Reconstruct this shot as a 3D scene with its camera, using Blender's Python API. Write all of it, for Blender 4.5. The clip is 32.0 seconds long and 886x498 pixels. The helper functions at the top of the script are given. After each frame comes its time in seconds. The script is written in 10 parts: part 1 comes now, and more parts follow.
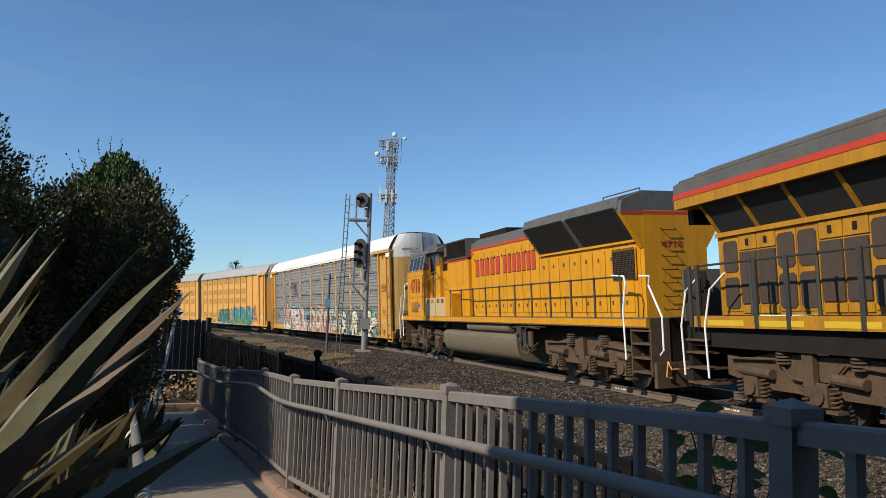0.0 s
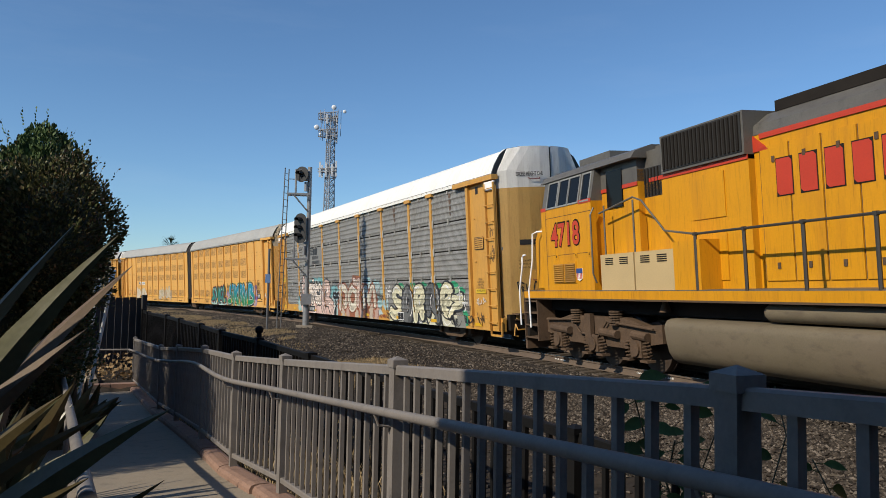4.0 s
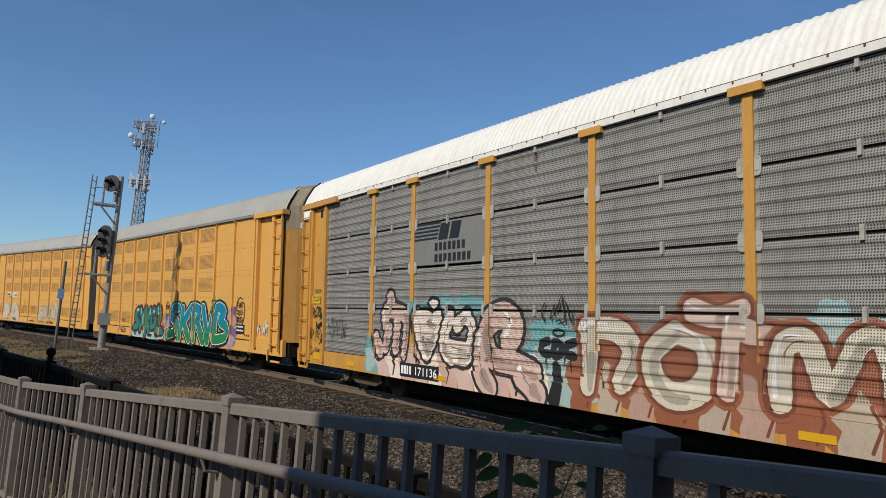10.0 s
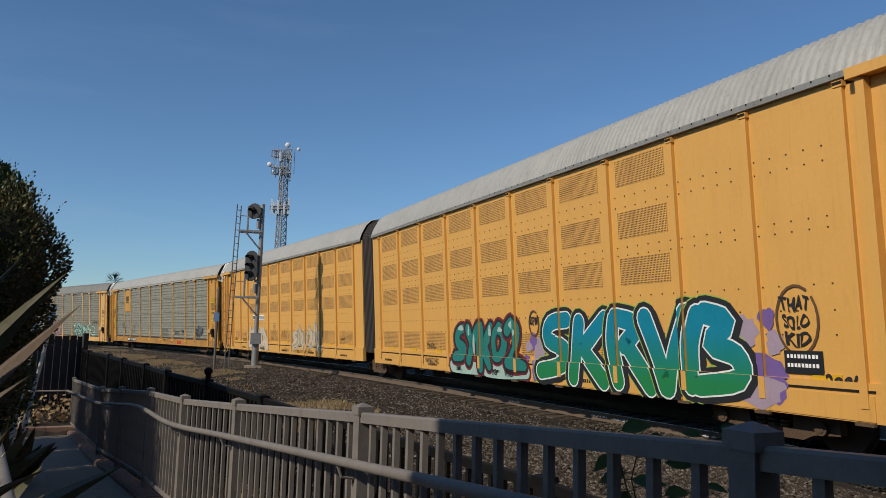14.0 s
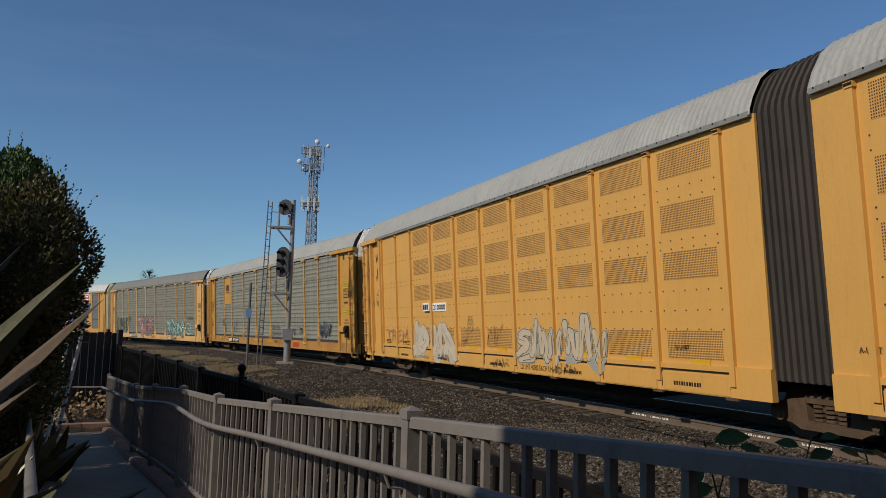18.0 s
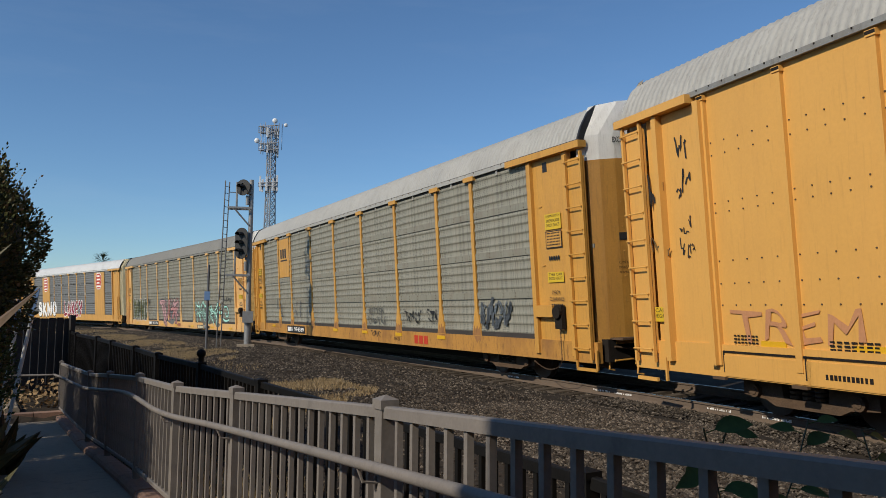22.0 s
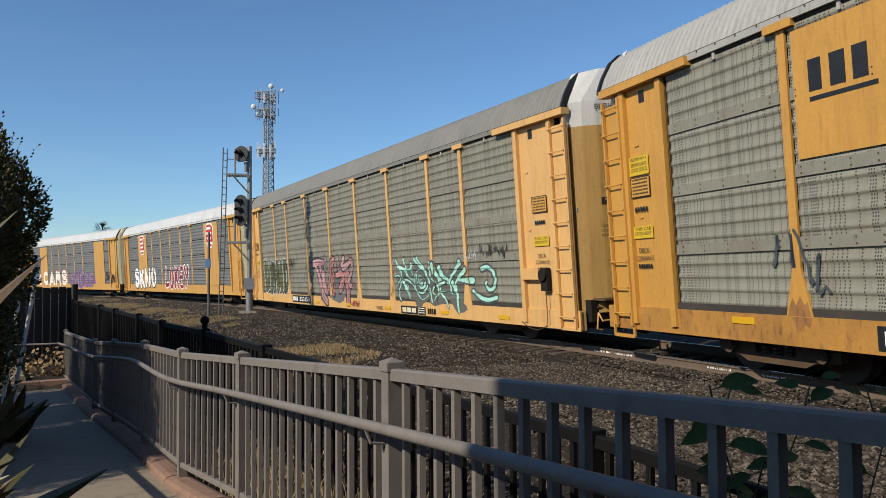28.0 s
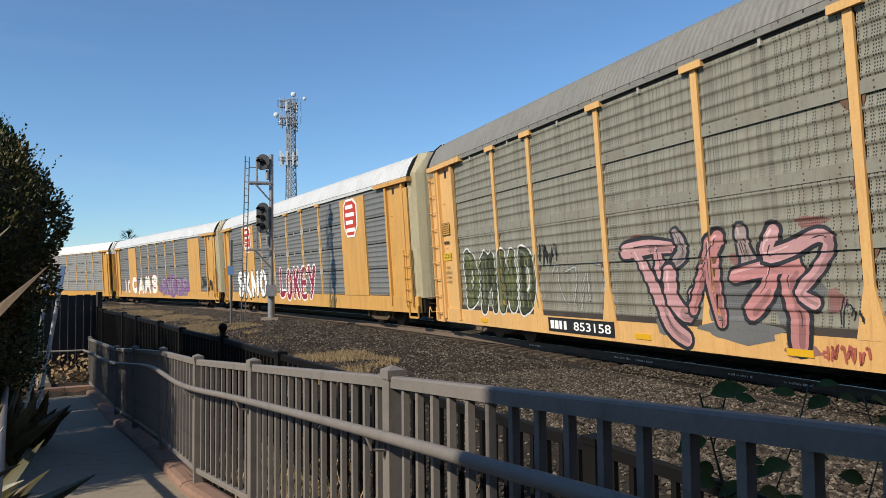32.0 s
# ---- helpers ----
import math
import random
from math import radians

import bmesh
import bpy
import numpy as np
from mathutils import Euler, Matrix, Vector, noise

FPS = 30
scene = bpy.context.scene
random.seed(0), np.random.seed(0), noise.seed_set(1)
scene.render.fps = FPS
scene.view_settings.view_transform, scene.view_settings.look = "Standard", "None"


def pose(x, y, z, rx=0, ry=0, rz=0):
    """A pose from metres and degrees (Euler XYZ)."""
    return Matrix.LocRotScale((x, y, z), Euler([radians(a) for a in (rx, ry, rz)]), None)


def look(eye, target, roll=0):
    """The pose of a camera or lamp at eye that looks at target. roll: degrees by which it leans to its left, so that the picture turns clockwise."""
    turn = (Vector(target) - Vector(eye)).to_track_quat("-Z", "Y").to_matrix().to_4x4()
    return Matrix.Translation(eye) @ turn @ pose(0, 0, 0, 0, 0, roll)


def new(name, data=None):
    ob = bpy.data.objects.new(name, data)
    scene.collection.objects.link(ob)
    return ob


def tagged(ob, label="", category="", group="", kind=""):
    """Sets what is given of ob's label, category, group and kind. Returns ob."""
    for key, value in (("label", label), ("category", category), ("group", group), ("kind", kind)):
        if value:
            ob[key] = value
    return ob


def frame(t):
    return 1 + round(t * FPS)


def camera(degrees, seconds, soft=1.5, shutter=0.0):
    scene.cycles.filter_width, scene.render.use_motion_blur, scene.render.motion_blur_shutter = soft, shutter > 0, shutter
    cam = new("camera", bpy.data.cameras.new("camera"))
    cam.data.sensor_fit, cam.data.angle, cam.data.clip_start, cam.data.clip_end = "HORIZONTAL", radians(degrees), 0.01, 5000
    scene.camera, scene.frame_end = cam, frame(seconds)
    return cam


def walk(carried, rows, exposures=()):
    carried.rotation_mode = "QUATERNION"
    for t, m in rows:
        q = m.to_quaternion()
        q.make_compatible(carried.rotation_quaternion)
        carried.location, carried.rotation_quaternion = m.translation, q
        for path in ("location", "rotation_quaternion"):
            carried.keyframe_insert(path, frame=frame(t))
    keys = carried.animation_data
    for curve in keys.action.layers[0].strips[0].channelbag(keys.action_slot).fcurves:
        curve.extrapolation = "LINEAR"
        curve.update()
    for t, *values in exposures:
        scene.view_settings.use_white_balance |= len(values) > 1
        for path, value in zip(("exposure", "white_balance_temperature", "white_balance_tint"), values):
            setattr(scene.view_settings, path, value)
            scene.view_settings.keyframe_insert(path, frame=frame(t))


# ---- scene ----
cam = camera(61.9, 32.0, soft=0.8)
PATH = [
    (0, (0.1, -0.48, 1.511), (-0.075, 1.503, 1.704), 1.7),
    (0.5, (0.103, -0.5, 1.519), (-0.075, 1.482, 1.725), 2.6),
    (1, (0.098, -0.495, 1.515), (-0.078, 1.486, 1.728), 3.3),
    (1.5, (0.103, -0.494, 1.508), (-0.067, 1.49, 1.693), 2.7),
    (2, (0.099, -0.502, 1.505), (-0.063, 1.487, 1.641), 2.0),
    (2.5, (0.071, -0.472, 1.507), (-0.077, 1.519, 1.629), 0.7),
    (3, (0.025, -0.511, 1.495), (-0.059, 1.484, 1.611), 0.5),
    (3.5, (0.05, -0.492, 1.507), (0.033, 1.505, 1.625), 1.3),
    (5.5, (0.134, -0.431, 1.511), (0.104, 1.562, 1.672), -0.0),
    (6, (0.156, -0.415, 1.505), (0.297, 1.576, 1.63), -1.0),
    (6.5, (0.094, -0.164, 1.498), (0.516, 1.787, 1.614), -0.5),
    (7, (0.012, -0.304, 1.506), (0.526, 1.623, 1.646), 1.7),
    (7.5, (-0.07, -0.267, 1.512), (0.413, 1.665, 1.693), 3.2),
    (8, (-0.1, -0.266, 1.513), (0.302, 1.684, 1.701), 2.8),
    (8.5, (-0.082, -0.272, 1.521), (0.252, 1.69, 1.72), 3.9),
    (9, (-0.054, -0.281, 1.522), (0.369, 1.661, 1.741), 4.2),
    (9.5, (-0.064, -0.272, 1.518), (0.384, 1.663, 1.748), 3.8),
    (10, (-0.065, -0.271, 1.52), (0.398, 1.661, 1.755), 4.0),
    (10.5, (-0.069, -0.272, 1.516), (0.399, 1.661, 1.729), 3.2),
    (11, (-0.036, -0.329, 1.523), (0.277, 1.635, 1.735), 3.0),
    (11.5, (-0.004, -0.339, 1.514), (0.273, 1.632, 1.718), 2.1),
    (12, (0.015, -0.338, 1.517), (0.276, 1.634, 1.719), 1.4),
    (12.5, (0.013, -0.332, 1.515), (0.246, 1.644, 1.723), 1.8),
    (13, (0.024, -0.325, 1.516), (0.242, 1.653, 1.722), 2.3),
    (13.5, (0.003, -0.348, 1.52), (0.128, 1.636, 1.737), 2.4),
    (15.5, (0.008, -0.327, 1.523), (0.179, 1.646, 1.799), -1.4),
    (16, (0.009, -0.314, 1.519), (0.202, 1.661, 1.767), -1.0),
    (16.5, (-0.003, -0.329, 1.523), (0.18, 1.647, 1.773), -1.0),
    (17, (-0.008, -0.328, 1.517), (0.146, 1.65, 1.763), -0.5),
    (17.5, (-0.013, -0.285, 1.506), (0.106, 1.701, 1.711), 0.4),
    (18, (-0.08, -0.069, 1.524), (-0.046, 1.918, 1.748), 1.3),
    (18.5, (-0.121, 0.074, 1.532), (-0.104, 2.059, 1.775), 2.0),
    (19, (-0.111, 0.116, 1.538), (-0.078, 2.104, 1.754), 2.0),
    (19.5, (-0.106, 0.116, 1.537), (-0.032, 2.108, 1.703), 0.2),
    (20, (-0.112, 0.104, 1.537), (-0.014, 2.096, 1.685), 0.4),
    (20.5, (-0.114, 0.115, 1.537), (0.008, 2.106, 1.685), 0.1),
    (21, (-0.12, 0.119, 1.537), (0.016, 2.108, 1.693), -0.0),
    (21.5, (-0.12, 0.115, 1.536), (0.02, 2.104, 1.698), 0.3),
    (22, (-0.124, 0.109, 1.539), (0.017, 2.096, 1.709), 0.4),
    (22.5, (-0.124, 0.12, 1.539), (0.018, 2.107, 1.717), 0.2),
    (23, (-0.125, 0.116, 1.541), (0.023, 2.101, 1.728), 0.4),
    (23.5, (-0.124, 0.123, 1.541), (0.032, 2.108, 1.735), -0.1),
    (24, (-0.135, 0.125, 1.548), (0.003, 2.109, 1.759), 0.4),
    (24.5, (-0.149, 0.127, 1.548), (-0.063, 2.112, 1.78), -0.2),
    (25, (-0.145, 0.129, 1.55), (-0.07, 2.11, 1.809), 0.2),
    (25.5, (-0.15, 0.118, 1.553), (-0.073, 2.098, 1.829), 1.1),
    (26, (-0.149, 0.114, 1.547), (-0.059, 2.096, 1.8), 1.2),
    (26.5, (-0.141, 0.11, 1.537), (-0.023, 2.098, 1.725), 1.2),
    (28.5, (-0.139, 0.116, 1.533), (0.004, 2.11, 1.599), -0.6),
    (29, (-0.143, 0.115, 1.537), (-0.009, 2.11, 1.602), 0.1),
    (29.5, (-0.145, 0.131, 1.531), (-0.017, 2.126, 1.59), -0.1),
    (30, (-0.144, 0.106, 1.534), (-0.006, 2.101, 1.589), -0.7),
    (30.5, (-0.143, 0.105, 1.534), (0.006, 2.099, 1.585), -0.8),
    (31, (-0.129, 0.096, 1.537), (0.04, 2.088, 1.59), -0.5),
    (31.5, (-0.081, 0.103, 1.544), (0.071, 2.096, 1.607), -0.9),
    (32, (-0.059, 0.08, 1.541), (0.023, 2.076, 1.632), -0.6),
]
walk(cam, [(t, look(eye, target, roll)) for t, eye, target, roll in PATH],
     [(0, 0.0), (3, -0.08), (6, -0.14), (7.5, -0.14), (9.5, -0.29), (13, -0.42), (16, -0.54), (17.2, -0.63), (19, -0.55), (23, -0.27), (26, -0.28), (29, 0.02), (32, 0.08)])

# ---------------------------------------------------------------- light
SUN_AZ, SUN_EL = radians(230), radians(33.6)          # where the sun stands: clockwise from +y, and above the ground
world = bpy.data.worlds.new("sky")
scene.world = world
world.use_nodes = True
wn = world.node_tree.nodes
sky = wn.new("ShaderNodeTexSky")
sky.sky_type, sky.sun_disc, sky.sun_elevation, sky.sun_rotation = "NISHITA", False, SUN_EL, SUN_AZ
sky.air_density, sky.dust_density, sky.ozone_density = 1.0, 0.1, 4.5
wn["Background"].inputs["Strength"].default_value = 0.122
tint = wn.new("ShaderNodeVectorMath")          # a clearer, drier air than the sky model's
tint.operation = "MULTIPLY"
tint.inputs[1].default_value = (0.85, 1.0, 1.09)
world.node_tree.links.new(sky.outputs["Color"], tint.inputs[0])
links_ = world.node_tree.links
tc_ = wn.new("ShaderNodeTexCoord")
stretch, wisp, veil, lit = wn.new("ShaderNodeMapping"), wn.new("ShaderNodeTexNoise"), wn.new("ShaderNodeMapRange"), wn.new("ShaderNodeMix")
stretch.inputs["Scale"].default_value, stretch.inputs["Rotation"].default_value = (1.5, 2.0, 9.0), (0.1, 0.15, 0.4)
wisp.inputs["Scale"].default_value, wisp.inputs["Detail"].default_value, wisp.inputs["Roughness"].default_value = 1.6, 7, 0.6
veil.inputs["From Min"].default_value, veil.inputs["From Max"].default_value, veil.inputs["To Max"].default_value = 0.5, 0.85, 0.06
lit.data_type = "RGBA"
lit.inputs["B"].default_value = (7.0, 7.4, 7.8, 1)
links_.new(tc_.outputs["Generated"], stretch.inputs["Vector"])
links_.new(stretch.outputs["Vector"], wisp.inputs["Vector"])
links_.new(wisp.outputs["Fac"], veil.inputs["Value"])
links_.new(veil.outputs["Result"], lit.inputs["Factor"])
links_.new(tint.outputs["Vector"], lit.inputs["A"])
links_.new(lit.outputs["Result"], wn["Background"].inputs["Color"])
sun_dir = Vector((math.sin(SUN_AZ) * math.cos(SUN_EL), math.cos(SUN_AZ) * math.cos(SUN_EL), math.sin(SUN_EL)))
sun = new("sun", bpy.data.lights.new("sun", "SUN"))
sun.data.energy, sun.data.angle, sun.data.color = 4.9, radians(0.53), (1.0, 0.9, 0.74)
sun.matrix_world = look(sun_dir * 60, (0, 0, 0))


# ---------------------------------------------------------------- materials
def mat(name, col, rough=0.6, metal=0.0, var=0.18, scale=2.0, fine=40.0, bump=0.15, dirt=None, dirt_amt=0.5,
        streak=(1, 1, 1), spec=0.5, coat=0.0, random_obj=0.0):
    """Plain surface: colour varied at two scales, with dirt patches or streaks, and a fine relief."""
    m = bpy.data.materials.new(name)
    m.use_nodes = True
    nt = m.node_tree
    n, l = nt.nodes, nt.links
    bsdf = n["Principled BSDF"]
    tc = n.new("ShaderNodeTexCoord")
    big, small = n.new("ShaderNodeTexNoise"), n.new("ShaderNodeTexNoise")
    big.inputs["Scale"].default_value, small.inputs["Scale"].default_value = scale, fine
    big.inputs["Detail"].default_value, small.inputs["Detail"].default_value = 5, 3
    l.new(tc.outputs["Object"], big.inputs["Vector"])
    l.new(tc.outputs["Object"], small.inputs["Vector"])
    add = n.new("ShaderNodeMath")
    add.operation = "ADD"
    l.new(big.outputs["Fac"], add.inputs[0])
    l.new(small.outputs["Fac"], add.inputs[1])
    rng = n.new("ShaderNodeMapRange")
    rng.inputs["From Min"].default_value, rng.inputs["From Max"].default_value = 0.6, 1.4
    rng.inputs["To Min"].default_value, rng.inputs["To Max"].default_value = 1 - var, 1 + var
    l.new(add.outputs[0], rng.inputs["Value"])
    value = rng.outputs["Result"]
    if random_obj:
        oi = n.new("ShaderNodeObjectInfo")
        r2 = n.new("ShaderNodeMapRange")
        r2.inputs["To Min"].default_value, r2.inputs["To Max"].default_value = 1 - random_obj, 1 + random_obj
        l.new(oi.outputs["Random"], r2.inputs["Value"])
        mu = n.new("ShaderNodeMath")
        mu.operation = "MULTIPLY"
        l.new(value, mu.inputs[0])
        l.new(r2.outputs["Result"], mu.inputs[1])
        value = mu.outputs[0]
    vm = n.new("ShaderNodeVectorMath")
    vm.operation = "SCALE"
    vm.inputs[0].default_value = [c * (1.0 if min(col) > 0.55 else 0.8) for c in col]
    l.new(value, vm.inputs["Scale"])
    colour = vm.outputs["Vector"]
    if dirt:
        mp = n.new("ShaderNodeMapping")
        mp.inputs["Scale"].default_value = streak
        l.new(tc.outputs["Object"], mp.inputs["Vector"])
        dn = n.new("ShaderNodeTexNoise")
        dn.inputs["Scale"].default_value, dn.inputs["Detail"].default_value = 1.6, 6
        l.new(mp.outputs["Vector"], dn.inputs["Vector"])
        dr = n.new("ShaderNodeMapRange")
        dr.inputs["From Min"].default_value, dr.inputs["From Max"].default_value = 0.48, 0.78
        dr.inputs["To Max"].default_value = dirt_amt
        l.new(dn.outputs["Fac"], dr.inputs["Value"])
        mx = n.new("ShaderNodeMix")
        mx.data_type = "RGBA"
        l.new(dr.outputs["Result"], mx.inputs["Factor"])
        l.new(colour, mx.inputs["A"])
        mx.inputs["B"].default_value = (*dirt, 1)
        colour = mx.outputs["Result"]
        # thin runs and specks of older dirt
        mp2, dn2, dr2, mx2 = n.new("ShaderNodeMapping"), n.new("ShaderNodeTexNoise"), n.new("ShaderNodeMapRange"), n.new("ShaderNodeMix")
        mp2.inputs["Scale"].default_value = [v * w for v, w in zip(streak, (5, 5, 4))]
        l.new(tc.outputs["Object"], mp2.inputs["Vector"])
        dn2.inputs["Scale"].default_value, dn2.inputs["Detail"].default_value, dn2.inputs["Roughness"].default_value = 1.7, 8, 0.65
        l.new(mp2.outputs["Vector"], dn2.inputs["Vector"])
        dr2.inputs["From Min"].default_value, dr2.inputs["From Max"].default_value, dr2.inputs["To Max"].default_value = 0.53, 0.72, dirt_amt
        l.new(dn2.outputs["Fac"], dr2.inputs["Value"])
        mx2.data_type = "RGBA"
        l.new(dr2.outputs["Result"], mx2.inputs["Factor"])
        l.new(colour, mx2.inputs["A"])
        mx2.inputs["B"].default_value = (*[c * 0.55 for c in dirt], 1)
        colour = mx2.outputs["Result"]
    l.new(colour, bsdf.inputs["Base Color"])
    rr = n.new("ShaderNodeMapRange")
    rr.inputs["To Min"].default_value, rr.inputs["To Max"].default_value = max(0.03, rough - 0.12), min(1, rough + 0.12)
    l.new(big.outputs["Fac"], rr.inputs["Value"])
    l.new(rr.outputs["Result"], bsdf.inputs["Roughness"])
    bsdf.inputs["Metallic"].default_value = metal
    bsdf.inputs["Specular IOR Level"].default_value = spec
    bsdf.inputs["Coat Weight"].default_value = coat
    if bump:
        b = n.new("ShaderNodeBump")
        b.inputs["Strength"].default_value, b.inputs["Distance"].default_value = bump, 0.01
        l.new(small.outputs["Fac"], b.inputs["Height"])
        l.new(b.outputs["Normal"], bsdf.inputs["Normal"])
    return m


def perforated(name, col, hole, pitch_x, pitch_z, size, dirt, rows=0.0, dirt_amt=0.5, above=None):
    """Sheet steel with rows of small holes; x runs along the sheet and z up it. rows: height of a band of holes, with a plain strip above."""
    m = mat(name, col, 0.62, 0.0, 0.14, 1.3, 30, 0.1, dirt, dirt_amt, (2.2, 1, 0.35))
    n, l = m.node_tree.nodes, m.node_tree.links
    bsdf = n["Principled BSDF"]
    tc = n.new("ShaderNodeTexCoord")
    sep = n.new("ShaderNodeSeparateXYZ")
    l.new(tc.outputs["Object"], sep.inputs[0])

    def math_node(op, a, b):
        k = n.new("ShaderNodeMath")
        k.operation = op
        for s, v in zip(k.inputs, (a, b)):
            if isinstance(v, (int, float)):
                s.default_value = v
            else:
                l.new(v, s)
        return k.outputs[0]

    def dots(axis, pitch, keep):
        f = math_node("FRACT", math_node("DIVIDE", sep.outputs[axis], pitch), 0.0)
        return math_node("LESS_THAN", math_node("ABSOLUTE", math_node("SUBTRACT", f, 0.5), 0.0), keep / 2)
    mask = math_node("MULTIPLY", dots("X", pitch_x, size), dots("Z", pitch_z, size))
    if rows:
        wn_ = n.new("ShaderNodeTexWhiteNoise")
        wn_.noise_dimensions = "1D"
        l.new(math_node("FLOOR", math_node("DIVIDE", sep.outputs["X"], pitch_x), 0.0), wn_.inputs["W"])
        mask = math_node("MULTIPLY", mask, math_node("GREATER_THAN", wn_.outputs["Value"], 0.52))
    if above is not None:
        mask = math_node("MULTIPLY", mask, math_node("GREATER_THAN", sep.outputs["Z"], above))
    base = bsdf.inputs["Base Color"].links[0].from_socket
    mx = n.new("ShaderNodeMix")
    mx.data_type = "RGBA"
    l.new(mask, mx.inputs["Factor"])
    l.new(base, mx.inputs["A"])
    mx.inputs["B"].default_value = (*hole, 1)
    l.new(mx.outputs["Result"], bsdf.inputs["Base Color"])
    return m


M = {}
M["blank"] = mat("plain_grey_sheet", (0.25, 0.25, 0.24), 0.6, 0.05, 0.1, 1.5, 30, 0.06, (0.17, 0.15, 0.12), 0.4, (2, 1, 0.4))
M["rustpaint"] = mat("rust_bled_paint", (0.4, 0.19, 0.06), 0.7, 0, 0.25, 4, 40, 0.15, (0.2, 0.085, 0.03), 0.8, (2, 1, 0.5))
# Paler end-door yellow; the sun on the doors is put into it.
M["faded"] = mat("pale_sunlit_door_paint", (0.8, 0.5, 0.16), 0.55, 0, 0.08, 1.2, 25, 0.06, (0.45, 0.24, 0.08), 0.35, (2.5, 2.5, 0.3))
M["grimy"] = mat("grimy_yellow_sill_paint", (0.54, 0.265, 0.055), 0.6, 0, 0.15, 1.2, 25, 0.1, (0.2, 0.09, 0.035), 0.8, (1.2, 1, 0.5))
M["yellow"] = mat("yellow_car_paint", (0.67, 0.345, 0.068), 0.5, 0, 0.1, 1.2, 25, 0.06, (0.36, 0.17, 0.05), 0.4, (2.5, 2.5, 0.3))
M["peach"] = mat("sun_faded_yellow_paint", (0.8, 0.47, 0.17), 0.55, 0, 0.08, 1.2, 25, 0.06, (0.45, 0.22, 0.08), 0.4, (2.5, 2.5, 0.3))
M["fxe"] = mat("faded_orange_yellow_paint", (0.8, 0.425, 0.1), 0.55, 0, 0.05, 0.9, 25, 0.05, (0.5, 0.25, 0.07), 0.18, (2.2, 2.2, 0.25))
M["kcs"] = mat("warm_yellow_paint", (0.7, 0.38, 0.1), 0.5, 0, 0.1, 1.2, 25, 0.06, (0.3, 0.14, 0.05), 0.4, (2.5, 2.5, 0.3))
M["up"] = mat("locomotive_yellow_paint", (0.74, 0.33, 0.01), 0.5, 0, 0.07, 1.5, 30, 0.04, (0.32, 0.12, 0.02), 0.45, (3, 3, 0.3), 0.25)
M["up_dusty"] = mat("dusty_locomotive_yellow_paint", (0.52, 0.24, 0.016), 0.55, 0, 0.12, 1.5, 30, 0.04, (0.2, 0.1, 0.025), 0.65, (3, 3, 0.3), 0.25)
M["up_louvre"] = mat("dusty_yellow_louvre", (0.5, 0.24, 0.025), 0.6, 0, 0.15, 3, 40, 0.1, (0.1, 0.06, 0.03), 0.5)
M["brown_mesh"] = mat("dusty_brown_screen", (0.075, 0.05, 0.035), 0.85, 0, 0.2, 3, 120, 0.4, (0.035, 0.026, 0.02), 0.6, (3, 3, 0.3))
M["railgrey"] = mat("dark_handrail_paint", (0.05, 0.046, 0.04), 0.55, 0, 0.15, 3, 40, 0.05)
M["upgray"] = mat("locomotive_grey_paint", (0.135, 0.125, 0.108), 0.5, 0, 0.15, 2, 40, 0.1, (0.07, 0.06, 0.055), 0.6)
M["red"] = mat("red_paint", (0.58, 0.05, 0.018), 0.5, 0, 0.1, 3, 40, 0.05)
M["blue"] = mat("blue_paint", (0.03, 0.08, 0.3), 0.45, 0, 0.1, 3, 40, 0.05)
M["white"] = mat("white_paint", (0.86, 0.85, 0.82), 0.5, 0, 0.05, 2, 40, 0.05, (0.55, 0.5, 0.42), 0.28, (3, 3, 0.4))
M["black"] = mat("black_paint", (0.018, 0.018, 0.02), 0.5, 0, 0.3, 4, 40, 0.1)
M["roofwhite"] = mat("white_roof_sheet", (0.77, 0.76, 0.71), 0.5, 0, 0.05, 1, 20, 0.05, (0.5, 0.46, 0.38), 0.3, (3, 1, 1))
M["roofdark"] = mat("weathered_roof_sheet", (0.27, 0.26, 0.225), 0.55, 0.1, 0.1, 1, 20, 0.06, (0.16, 0.14, 0.12), 0.6, (3, 1, 1))
M["roofgrey"] = mat("galvanised_roof_sheet", (0.49, 0.475, 0.43), 0.5, 0.1, 0.1, 1, 20, 0.06, (0.27, 0.25, 0.22), 0.5, (3, 1, 1))
M["roofpale"] = mat("silver_roof_sheet", (0.62, 0.62, 0.6), 0.45, 0.15, 0.08, 1, 20, 0.05, (0.36, 0.33, 0.28), 0.4, (3, 1, 1))
M["galv"] = mat("galvanised_panel", (0.30, 0.30, 0.285), 0.6, 0.1, 0.12, 1.5, 30, 0.08, (0.17, 0.14, 0.115), 0.5, (2, 1, 0.4))
M["perf_ns"] = perforated("perforated_galvanised_sheet", (0.34, 0.335, 0.315), (0.022, 0.021, 0.02), 0.034, 0.034, 0.54, (0.19, 0.16, 0.13))
M["blue_sheet"] = mat("weathered_blue_grey_sheet", (0.2, 0.205, 0.2), 0.6, 0.1, 0.12, 1.5, 30, 0.08, (0.13, 0.12, 0.105), 0.5, (2, 1, 0.4))
M["perf_csx"] = perforated("slotted_galvanised_sheet", (0.31, 0.3, 0.24), (0.025, 0.025, 0.022), 0.036, 0.044, 0.52, (0.2, 0.16, 0.11), 0.26)
M["perf_tt"] = perforated("slotted_weathered_sheet", (0.28, 0.27, 0.21), (0.018, 0.018, 0.016), 0.036, 0.044, 0.52, (0.13, 0.09, 0.06), 0.26)
